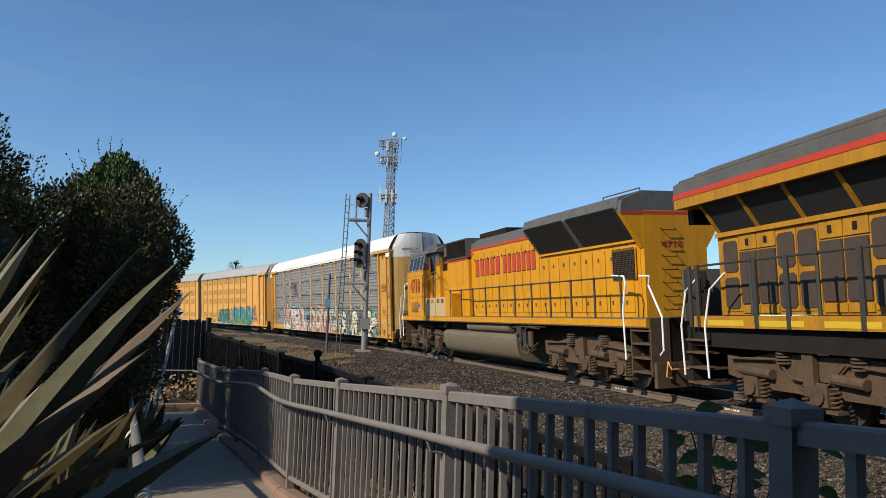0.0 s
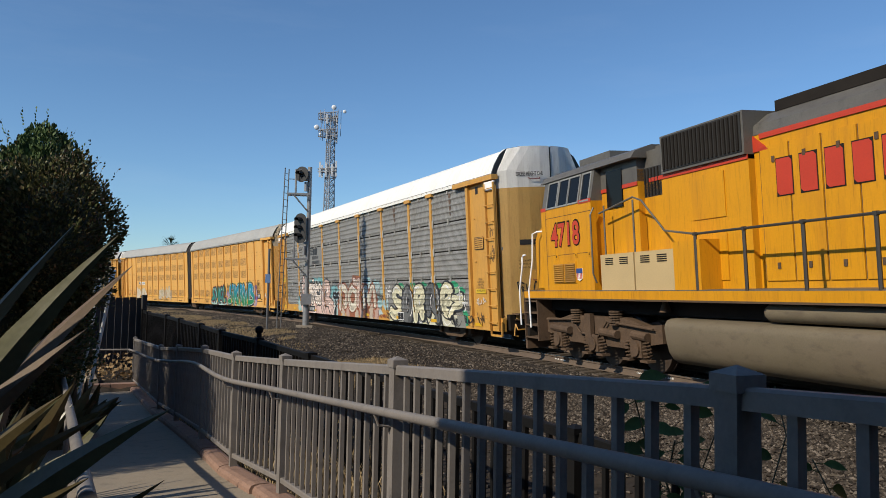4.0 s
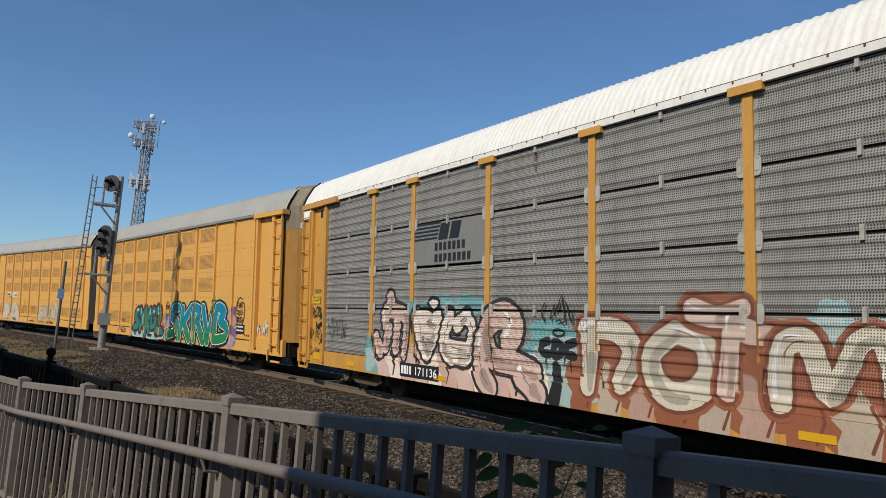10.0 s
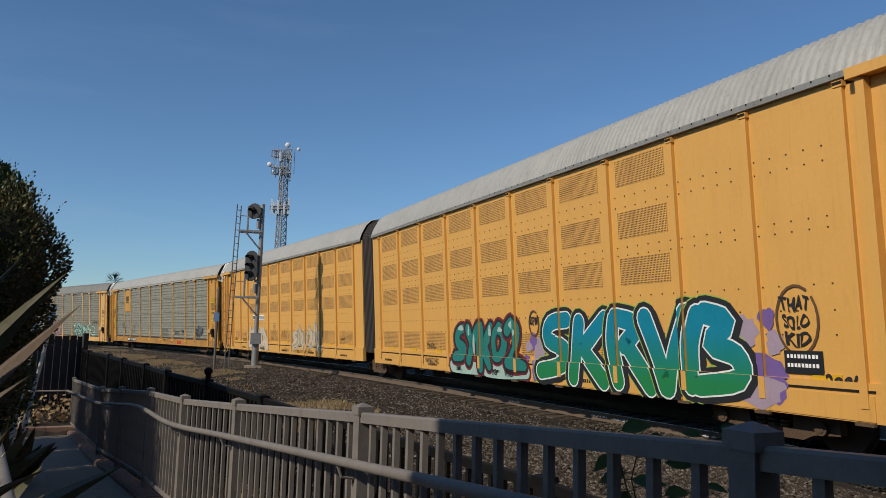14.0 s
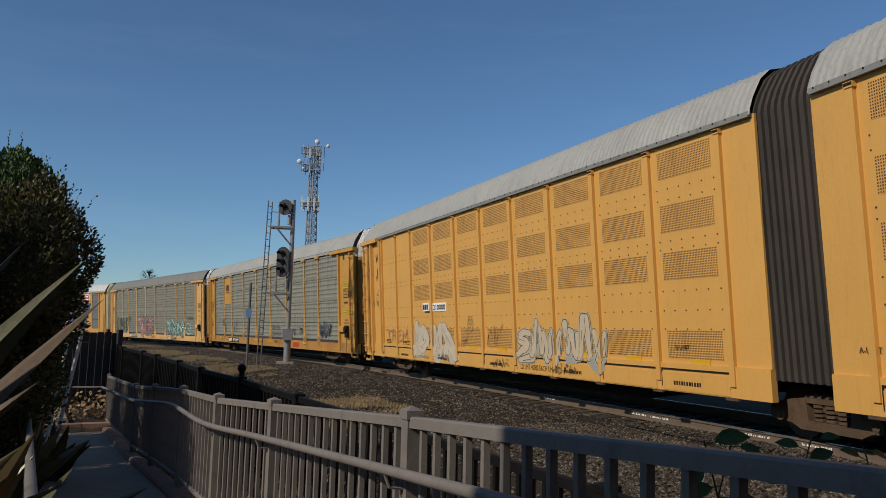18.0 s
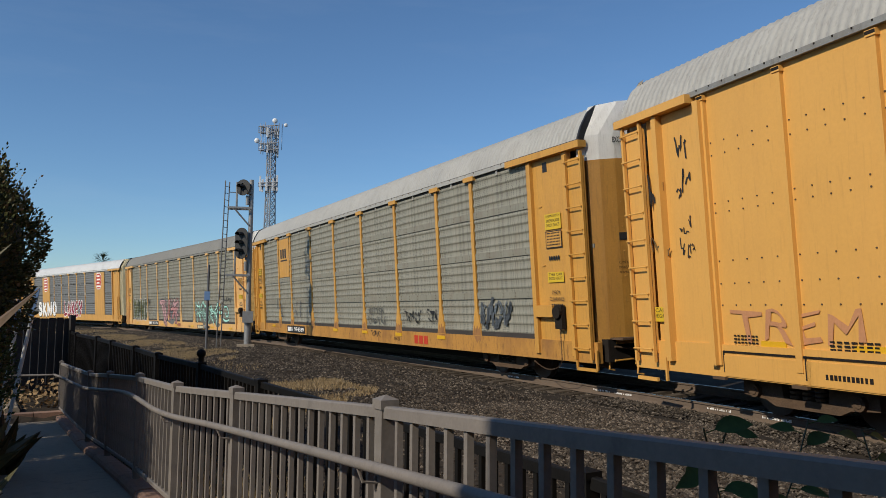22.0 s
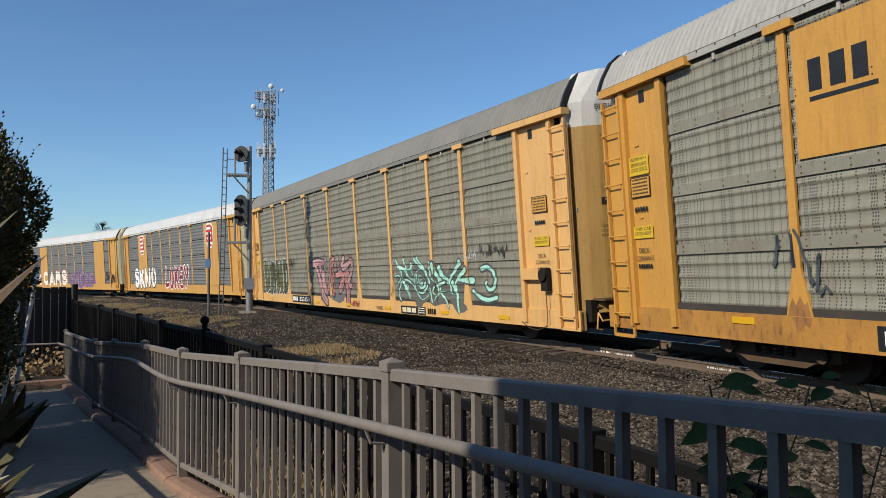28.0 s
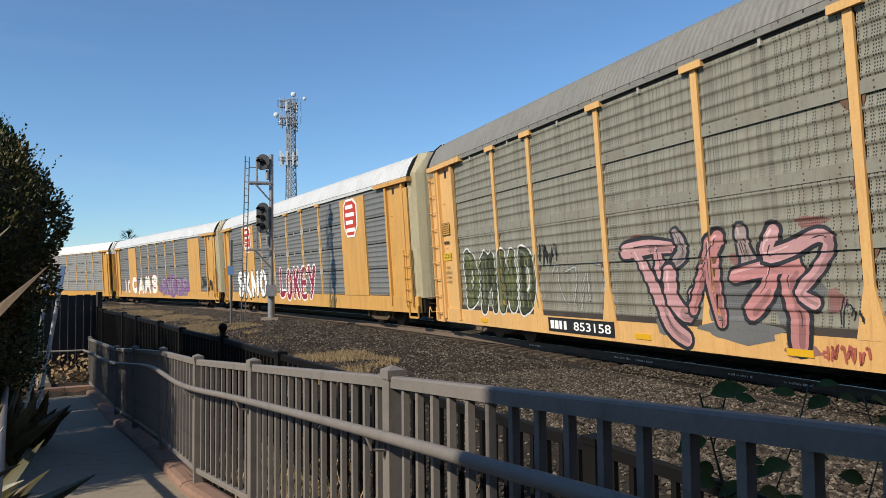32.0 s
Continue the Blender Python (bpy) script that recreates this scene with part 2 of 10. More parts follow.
M["perf_fxe"] = perforated("perforated_yellow_sheet", (0.76, 0.4, 0.095), (0.06, 0.03, 0.012), 0.0375, 0.0417, 0.56, (0.4, 0.2, 0.06))
M["margin"] = mat("plain_sheet_margin", (0.33, 0.325, 0.3), 0.6, 0.05, 0.12, 3, 30, 0.08, (0.2, 0.175, 0.14), 0.55, (3, 1, 0.8))
M["belt"] = mat("weathered_plain_strip", (0.3, 0.29, 0.23), 0.6, 0.1, 0.12, 1.5, 30, 0.08, (0.17, 0.12, 0.085), 0.5, (2, 1, 0.6))
M["bracket"] = mat("pale_bracket_paint", (0.5, 0.49, 0.45), 0.6, 0, 0.12, 6, 60, 0.08, (0.25, 0.2, 0.15), 0.5)
M["truck"] = mat("rusty_brown_truck_steel", (0.128, 0.083, 0.053), 0.85, 0, 0.3, 4, 50, 0.4, (0.075, 0.055, 0.042), 0.6, (1, 1, 1), 0.15)
M["dark"] = mat("dark_underframe", (0.026, 0.022, 0.019), 0.9, 0, 0.3, 4, 50, 0.3, None, 0, (1, 1, 1), 0.1)
M["wheel"] = mat("wheel_steel", (0.09, 0.065, 0.05), 0.6, 0.4, 0.3, 6, 60, 0.2)
M["rail"] = mat("rail_steel", (0.15, 0.108, 0.078), 0.85, 0.0, 0.25, 3, 60, 0.2)
M["railhead"] = mat("polished_rail_head", (0.4, 0.38, 0.36), 0.32, 1.0, 0.1, 4, 60, 0.05)
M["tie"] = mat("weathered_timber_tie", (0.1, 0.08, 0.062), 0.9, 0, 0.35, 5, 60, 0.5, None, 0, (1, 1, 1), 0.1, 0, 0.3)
M["tank"] = mat("dusty_tank_paint", (0.175, 0.14, 0.088), 0.7, 0, 0.15, 2, 40, 0.1, (0.13, 0.095, 0.068), 0.6, (0.4, 1, 1))
M["mesh"] = mat("radiator_screen", (0.022, 0.021, 0.02), 0.75, 0, 0.25, 8, 120, 0.3)
M["glass"] = mat("dark_window_glass", (0.01, 0.011, 0.012), 0.12, 0, 0.1, 1, 5, 0.0, None, 0, (1, 1, 1), 0.12)
M["fence"] = mat("grey_powder_coat", (0.245, 0.22, 0.2), 0.5, 0, 0.12, 6, 80, 0.06, (0.13, 0.122, 0.115), 0.4, (1, 1, 1), 0.1)
M["fence2"] = mat("black_fence_paint", (0.009, 0.009, 0.0095), 0.6, 0, 0.25, 5, 80, 0.1, (0.02, 0.018, 0.016), 0.3, (1, 1, 1), 0.12)
M["concrete"] = mat("weathered_concrete", (0.36, 0.3, 0.225), 0.85, 0, 0.14, 0.8, 60, 0.25, (0.2, 0.18, 0.155), 0.5, (1, 1, 1), 0.15)
M["brick"] = mat("red_brown_kerb_concrete", (0.3, 0.185, 0.135), 0.85, 0, 0.2, 3, 70, 0.3, (0.2, 0.11, 0.08), 0.5, (1, 1, 1), 0.4, 0, 0.14)
M["signal"] = mat("aluminium_signal_paint", (0.3, 0.3, 0.3), 0.5, 0.35, 0.12, 4, 60, 0.08, (0.16, 0.14, 0.12), 0.4)
M["sigladder"] = mat("weathered_ladder_steel", (0.13, 0.13, 0.135), 0.55, 0.3, 0.15, 4, 60, 0.08)
M["sigblack"] = mat("signal_black", (0.012, 0.012, 0.013), 0.6, 0, 0.2, 5, 60, 0.05)
M["tower"] = mat("galvanised_tower_steel", (0.33, 0.34, 0.36), 0.5, 0.3, 0.1, 1, 20, 0.05)
M["antenna"] = mat("white_antenna_shell", (0.75, 0.75, 0.74), 0.5, 0, 0.05, 1, 20, 0.02)
M["pole_white"] = mat("white_painted_pipe", (0.62, 0.62, 0.6), 0.5, 0, 0.1, 3, 50, 0.05, (0.35, 0.3, 0.25), 0.4)
M["sign_blue"] = mat("faded_blue_sign", (0.1, 0.19, 0.36), 0.5, 0, 0.1, 3, 50, 0.05)
M["board"] = mat("dark_stained_boards", (0.042, 0.038, 0.036), 0.75, 0, 0.3, 4, 60, 0.3, None, 0, (1, 1, 1), 0.4, 0, 0.25)
M["lamp"] = mat("headlight_lens", (0.8, 0.8, 0.78), 0.1, 0.3, 0.05, 5, 40, 0)


# ---------------------------------------------------------------- mesh helpers
def box(bm, x0, x1, y0, y1, z0, z1):
    v = [bm.verts.new((x, y, z)) for z in (z0, z1) for x, y in ((x0, y0), (x1, y0), (x1, y1), (x0, y1))]
    for f in ((3, 2, 1, 0), (4, 5, 6, 7), (0, 1, 5, 4), (1, 2, 6, 5), (2, 3, 7, 6), (3, 0, 4, 7)):
        bm.faces.new([v[k] for k in f])
    return v


def prism(bm, outline, a, b, axis=0):
    """Extrudes an outline of (p, q) from a to b along x (outline in y, z), along y (x, z) or along z (x, y)."""
    def at(p, q, h):
        return ((h, p, q), (p, h, q), (p, q, h))[axis]
    lo = [bm.verts.new(at(p, q, a)) for p, q in outline]
    hi = [bm.verts.new(at(p, q, b)) for p, q in outline]
    k = len(outline)
    bm.faces.new(lo[::-1]), bm.faces.new(hi)
    for i in range(k):
        bm.faces.new((lo[i], lo[(i + 1) % k], hi[(i + 1) % k], hi[i]))


def ring(bm, centre, way, r, n, up=None):
    way = Vector(way).normalized()
    a = way.orthogonal().normalized() if up is None else (up - way * up.dot(way)).normalized()
    b = way.cross(a)
    return [bm.verts.new(Vector(centre) + r * (math.cos(t) * a + math.sin(t) * b)) for t in (2 * math.pi * k / n for k in range(n))]


def cyl(bm, p, q, r, n=10, r2=None):
    p, q = Vector(p), Vector(q)
    a, b = ring(bm, p, q - p, r, n), ring(bm, q, q - p, r if r2 is None else r2, n)
    bm.faces.new(a[::-1]), bm.faces.new(b)
    for i in range(n):
        bm.faces.new((a[i], a[(i + 1) % n], b[(i + 1) % n], b[i]))


def tube(bm, pts, r, n=8):
    """A pipe through the points."""
    pts = [Vector(p) for p in pts]
    rings, up = [], None
    for i, p in enumerate(pts):
        way = (pts[min(i + 1, len(pts) - 1)] - pts[max(i - 1, 0)]).normalized()
        up = way.orthogonal() if up is None else up - way * up.dot(way)
        rings.append(ring(bm, p, way, r, n, up))
    for a, b in zip(rings, rings[1:]):
        for i in range(n):
            bm.faces.new((a[i], a[(i + 1) % n], b[(i + 1) % n], b[i]))
    bm.faces.new(rings[0][::-1]), bm.faces.new(rings[-1])


def ball(bm, c, r, sx=1, sy=1, sz=1, seg=10):
    rows = []
    for i in range(1, seg // 2 + 2):
        t = math.pi * i / (seg // 2 + 2)
        rows.append([bm.verts.new((c[0] + sx * r * math.sin(t) * math.cos(u), c[1] + sy * r * math.sin(t) * math.sin(u), c[2] + sz * r * math.cos(t)))
                     for u in (2 * math.pi * k / seg for k in range(seg))])
    for a, b in zip(rows, rows[1:]):
        for k in range(seg):
            bm.faces.new((a[k], b[k], b[(k + 1) % seg], a[(k + 1) % seg]))
    bm.faces.new(rows[0]), bm.faces.new(rows[-1][::-1])


def mesh_of(name, bm, material, smooth=False):
    me = bpy.data.meshes.new(name)
    bmesh.ops.recalc_face_normals(bm, faces=bm.faces)
    bm.to_mesh(me)
    bm.free()
    me.materials.append(material)
    if smooth:
        me.shade_smooth()
        me.set_sharp_from_angle(angle=radians(40))
    return me


def part(name, bm, material, parent=None, label="", smooth=False):
    ob = new(name, mesh_of(name, bm, material, smooth))
    ob.parent = parent
    if name in ("roof_clip", "rivet", "vent_slot", "screen_rib", "piping", "lattice", "crown", "bolt", "graffiti_shine", "graffiti_line", "graffiti_fade", "spring", "panel_bracket", "louvre", "stencil", "plate_text", "mark_bar", "graffiti_tag"):
        ob["kind"] = "stuff"
    return tagged(ob, label=label) if label else ob


def one(name, material, parent, *boxes, label="", smooth=False):
    """One part made of boxes (x0, x1, y0, y1, z0, z1)."""
    bm = bmesh.new()
    for b in boxes:
        box(bm, *b)
    return part(name, bm, material, parent, label, smooth)


def thing(name, label, category, group="", kind="", m=None):
    ob = new(name)
    ob.empty_display_size = 0.2
    if m is not None:
        ob.matrix_basis = m
    return tagged(ob, label, category, group, kind)


LETTERS = {}


def letters(text, bold=0.0, shear=0.0):
    """Triangles of a line of text one unit high, from x = 0."""
    key = (text, bold, shear)
    if key not in LETTERS:
        cu = bpy.data.curves.new("text", "FONT")
        cu.body, cu.size, cu.offset, cu.shear, cu.resolution_u = text, 1.0, bold, shear, 3
        ob = bpy.data.objects.new("text", cu)
        scene.collection.objects.link(ob)
        me = ob.evaluated_get(bpy.context.evaluated_depsgraph_get()).to_mesh()
        LETTERS[key] = ([tuple(v.co) for v in me.vertices], [tuple(f.vertices) for f in me.polygons])
        ob.evaluated_get(bpy.context.evaluated_depsgraph_get()).to_mesh_clear()
        bpy.data.objects.remove(ob)
        bpy.data.curves.remove(cu)
    return LETTERS[key]


def write(name, text, material, parent, m, width, height, bold=0.0, shear=0.0, wobble=0.0, label=""):
    """Text of that width and height, lying in the xy plane of the pose m."""
    vs, fs = letters(text, bold, shear)
    xs, ys = [v[0] for v in vs], [v[1] for v in vs]
    x0, y0, kx, ky = min(xs), min(ys), width / (max(xs) - min(xs)), height / (max(ys) - min(ys))
    bm = bmesh.new()
    out = []
    for v in vs:
        x, y = (v[0] - x0) * kx, (v[1] - y0) * ky
        if wobble:
            x += wobble * height * math.sin(5.1 * y / height + 2.3 * x / height)
            y += wobble * height * math.sin(3.7 * x / height + 1.1)
        out.append(bm.verts.new(m @ Vector((x, y, 0))))
    for f in fs:
        try:
            bm.faces.new([out[k] for k in f])
        except ValueError:
            pass
    return part(name, bm, material, parent, label)


# ---------------------------------------------------------------- the track: a curve with raised outer rail
CX, CY, RAD, PH0 = -192.069, -58.477, 210.639, radians(18.3)
RAIL_Z, LEAN = 0.008, 3.64
SUPER = math.sin(radians(LEAN))


def on_track(s, off=0.0):
    """The place s metres along the track, off metres to its inner side, and the heading there."""
    a = PH0 - s / RAD
    return Vector((CX + (RAD - off) * math.cos(a), CY + (RAD - off) * math.sin(a), 0)), math.atan2(-math.cos(a), math.sin(a))


def inward(x, y):
    """Metres from the track's middle line to its inner side."""
    return RAD - math.hypot(x - CX, y - CY)


def track_z(off):
    """Height of the plane of the rail heads at that offset."""
    return RAIL_Z + (0.7175 - off) * SUPER


def ramp(x, lo, hi):
    k = min(1, max(0, (x - lo) / (hi - lo)))
    return k * k * (3 - 2 * k)


def ground_z(x, y):
    d = inward(x, y)
    bed = track_z(d) - 0.21
    side = -0.1 + 0.24 * ramp(y, 17, 27) * ramp(d, 2.5, 4) * (1 - ramp(y, 45, 70)) - 0.1 * ramp(d, 5, 9) - 0.15 * ramp(d, 9, 16)
    k = ramp(abs(d), 1.55, 2.7)
    z = bed * (1 - k) + (side if d > 0 else 0.0) * k
    return z + 0.03 * noise.noise((x * 0.9, y * 0.9, 0)) + 0.05 * noise.noise((x * 0.25, y * 0.25, 3))


# the first fence: posts from the camera's end, x, y and height of the cap
FENCE = [(2.0, -1.9, 1.575), (0.614, 0.914, 1.4), (-0.135, 2.764, 1.255), (-1.012, 4.554, 1.115), (-1.634, 5.581, 1.048), (-2.34, 6.95, 0.995),
         (-3.2, 8.61, 0.88), (-4.03, 10.2, 0.76), (-6.03, 14.05, 0.63)]
RAIL_DROP = (0.2, 0.205, 0.235, 0.24, 0.23, 0.19, 0.215, 0.22, 0.25)
FX, FY = -0.466, 0.885          # the way along it
DROP = 1.0                      # cap over path


def path_z(x, y):
    """Height of the sloping path, from the fence beside it."""
    u = (x - FENCE[0][0]) * FX + (y - FENCE[0][1]) * FY
    us = [(p[0] - FENCE[0][0]) * FX + (p[1] - FENCE[0][1]) * FY for p in FENCE]
    return float(np.interp(u, us, [p[2] for p in FENCE])) - DROP


# ---------------------------------------------------------------- ground
def grid_lines(near, step, far):
    out, v = [], -near
    while v <= near:
        out.append(v)
        v += step
    edge, grow = near, step
    while edge < far:
        grow *= 1.5
        edge += grow
        out = [-edge] + out + [edge]
    return out


def build_ground():
    xs, ys = grid_lines(30, 0.6, 3000), [v + 22 for v in grid_lines(30, 0.6, 3000)]
    verts, faces = [], []
    for y in ys:
        for x in xs:
            z = ground_z(x, y)
            u = (x - FENCE[0][0]) * FX + (y - FENCE[0][1]) * FY
            side = (x - FENCE[0][0]) * FY - (y - FENCE[0][1]) * FX      # metres to the track's side of the fence
            if side < 1.0 and -12 < u < 17:
                z = min(z, path_z(x, y) - 0.15)
            verts.append((x, y, z))
    w = len(xs)
    for j in range(len(ys) - 1):
        for i in range(w - 1):
            faces.append((j * w + i, j * w + i + 1, (j + 1) * w + i + 1, (j + 1) * w + i))
    me = bpy.data.meshes.new("ground")
    me.from_pydata(verts, [], faces)
    me.shade_smooth()
    m = mat("ballast_and_dust", (0.045, 0.038, 0.032), 0.95, 0, 0.35, 1.1, 26, 0.9, (0.08, 0.062, 0.043), 0.5, (1, 1, 1), 0.06)
    me.materials.append(m)
    ob = new("ground", me)
    tagged(ob, "grey-brown crushed stone ballast with dusty patches", "ground", kind="structure")


def stone_mesh(rng, bm, x, y, z, r):
    """A broken stone of eight faces."""
    a = rng.random() * 6.28
    pts = []
    for k in range(4):
        t = a + k * 1.57 + rng.uniform(-0.4, 0.4)
        q = r * rng.uniform(0.7, 1.25)
        pts.append((x + q * math.cos(t), y + q * math.sin(t), z + r * rng.uniform(-0.25, 0.35)))
    base = len(bm[0])
    bm[0].extend(pts + [(x + r * rng.uniform(-0.3, 0.3), y + r * rng.uniform(-0.3, 0.3), z + r * rng.uniform(0.5, 0.9)), (x, y, z - r * 0.7)])
    for k in range(4):
        bm[1].append((base + k, base + (k + 1) % 4, base + 4))
        bm[1].append((base + (k + 1) % 4, base + k, base + 5))


def island_mat(name, cols, rough=0.9, bump=0.3):
    m = bpy.data.materials.new(name)
    m.use_nodes = True
    n, l = m.node_tree.nodes, m.node_tree.links
    g, r = n.new("ShaderNodeNewGeometry"), n.new("ShaderNodeValToRGB")
    l.new(g.outputs["Random Per Island"], r.inputs["Fac"])
    r.color_ramp.interpolation = "LINEAR"
    while len(r.color_ramp.elements) < len(cols):
        r.color_ramp.elements.new(0.5)
    for k, c in enumerate(cols):
        r.color_ramp.elements[k].position, r.color_ramp.elements[k].color = k / (len(cols) - 1), (*c, 1)
    tc, nz = n.new("ShaderNodeTexCoord"), n.new("ShaderNodeTexNoise")
    nz.inputs["Scale"].default_value = 30
    l.new(tc.outputs["Object"], nz.inputs["Vector"])
    mr = n.new("ShaderNodeMapRange")
    mr.inputs["To Min"].default_value, mr.inputs["To Max"].default_value = 0.6, 1.4
    l.new(nz.outputs["Fac"], mr.inputs["Value"])
    vm = n.new("ShaderNodeVectorMath")
    vm.operation = "SCALE"
    l.new(r.outputs["Color"], vm.inputs[0])
    l.new(mr.outputs["Result"], vm.inputs["Scale"])
    l.new(vm.outputs["Vector"], n["Principled BSDF"].inputs["Base Color"])
    n["Principled BSDF"].inputs["Roughness"].default_value = rough
    n["Principled BSDF"].inputs["Specular IOR Level"].default_value = 0.15
    b = n.new("ShaderNodeBump")
    b.inputs["Strength"].default_value, b.inputs["Distance"].default_value = bump, 0.01
    l.new(nz.outputs["Fac"], b.inputs["Height"])
    l.new(b.outputs["Normal"], n["Principled BSDF"].inputs["Normal"])
    return m


def build_ballast():
    rng = random.Random(5)
    data = ([], [])
    for k in range(120000):
        s = -rng.random() ** 1.9 * 75 + 8
        d = rng.uniform(-1.2, 6.3) if rng.random() < 0.85 else rng.uniform(6, 9)
        p, _ = on_track(s, d)
        r = rng.uniform(0.014, 0.032) * (1 + max(0, -s) / 45)
        stone_mesh(rng, data, p.x, p.y, ground_z(p.x, p.y) + r * 0.15, r)
    for k in range(60000):
        s = 9 - 17 * rng.random() ** 1.2
        d = rng.uniform(0.86, 6.2)
        p, _ = on_track(s, d)
        r = rng.uniform(0.018, 0.036)
        z = ground_z(p.x, p.y)
        if d < 1.5:
            z = max(z, track_z(0.7525) - 0.165 - 0.3 * max(0, d - 1.3))
        stone_mesh(rng, data, p.x, p.y, z + r * 0.25, r)
    me = bpy.data.meshes.new("ballast_stones")
    me.from_pydata(*[data[0], [], data[1]])
    me.materials.append(island_mat("crushed_stone", [(0.02, 0.017, 0.014), (0.039, 0.032, 0.026), (0.055, 0.045, 0.036), (0.08, 0.065, 0.05), (0.18, 0.15, 0.12)]))
    tagged(new("ballast_stones", me), "loose grey-brown crushed stones beside the rails", "ballast", kind="stuff")


def build_grass():
    """Patches of dry grass on the slope between the fence and the stones, and tufts inside the fences."""
    rng = random.Random(9)
    verts, faces = [], []
    spots = []
    # patches along the foot of the slope: metres along and from the track, half sizes, blades
    near = [(-1.6, 16.6, 1.0, 2.0, 8000), (-1.3, 13.6, 0.8, 1.2, 5000), (-6.6, 25.5, 1.3, 3.2, 9000), (-10.3, 32.5, 1.4, 3.6, 11000), (-14.5, 40.0, 1.6, 4.2, 11000), (-20.0, 50.5, 2.0, 5.5, 14000), (-2.6, 11.9, 0.7, 1.4, 4000)]
    for cx, cy, rx, ry, n in near:
        for k in range(n):
            a, q = rng.random() * 6.28, math.sqrt(rng.random())
            u, v = q * math.cos(a) * rx, q * math.sin(a) * ry
            x, y = cx + u * 0.9 - v * 0.42, cy + v * 0.9 + u * 0.42
            if noise.noise((x * 0.8, y * 0.8, 8)) + 0.35 * (1 - q) < 0.0:
                continue
            spots.append((x, y, rng.uniform(0.03, 0.13)))
    for k in range(26000):
        s = rng.uniform(-75, -4)
        p, _ = on_track(s, rng.uniform(5.8, 9))
        if noise.noise((p.x * 0.5, p.y * 0.5, 3)) < 0.12:
            continue
        spots.append((p.x, p.y, rng.uniform(0.03, 0.1)))
    for k in range(6000):
        f, w = rng.uniform(0.3, 7.0), rng.uniform(0.14, 1.3)
        a, b, f = FENCE[int(f)], FENCE[int(f) + 1], f % 1
        spots.append((a[0] + (b[0] - a[0]) * f + FY * w, a[1] + (b[1] - a[1]) * f - FX * w, rng.uniform(0.1, 0.5)))
    for x, y, h in spots:
        z = ground_z(x, y) - 0.02
        a, w = rng.random() * 6.28, rng.uniform(0.003, 0.008)
        lean_x, lean_y = rng.uniform(-0.6, 0.6) * h, rng.uniform(-0.6, 0.6) * h
        c, s_ = math.cos(a) * w, math.sin(a) * w
        b = len(verts)
        verts += [(x - c, y - s_, z), (x + c, y + s_, z), (x + lean_x * 0.4 + c * 0.7, y + lean_y * 0.4 + s_ * 0.7, z + h * 0.6),
                  (x + lean_x * 0.4 - c * 0.7, y + lean_y * 0.4 - s_ * 0.7, z + h * 0.6), (x + lean_x, y + lean_y, z + h)]
        faces += [(b, b + 1, b + 2, b + 3), (b + 3, b + 2, b + 4)]
    me = bpy.data.meshes.new("dry_grass")
    me.from_pydata(verts, [], faces)
    me.materials.append(island_mat("dry_straw", [(0.2, 0.145, 0.08), (0.29, 0.21, 0.11), (0.37, 0.28, 0.16), (0.16, 0.12, 0.07)], 0.85, 0.1))
    tagged(new("dry_grass", me), "straw-coloured dry grass in patches on the dusty slope", "grass", kind="stuff")


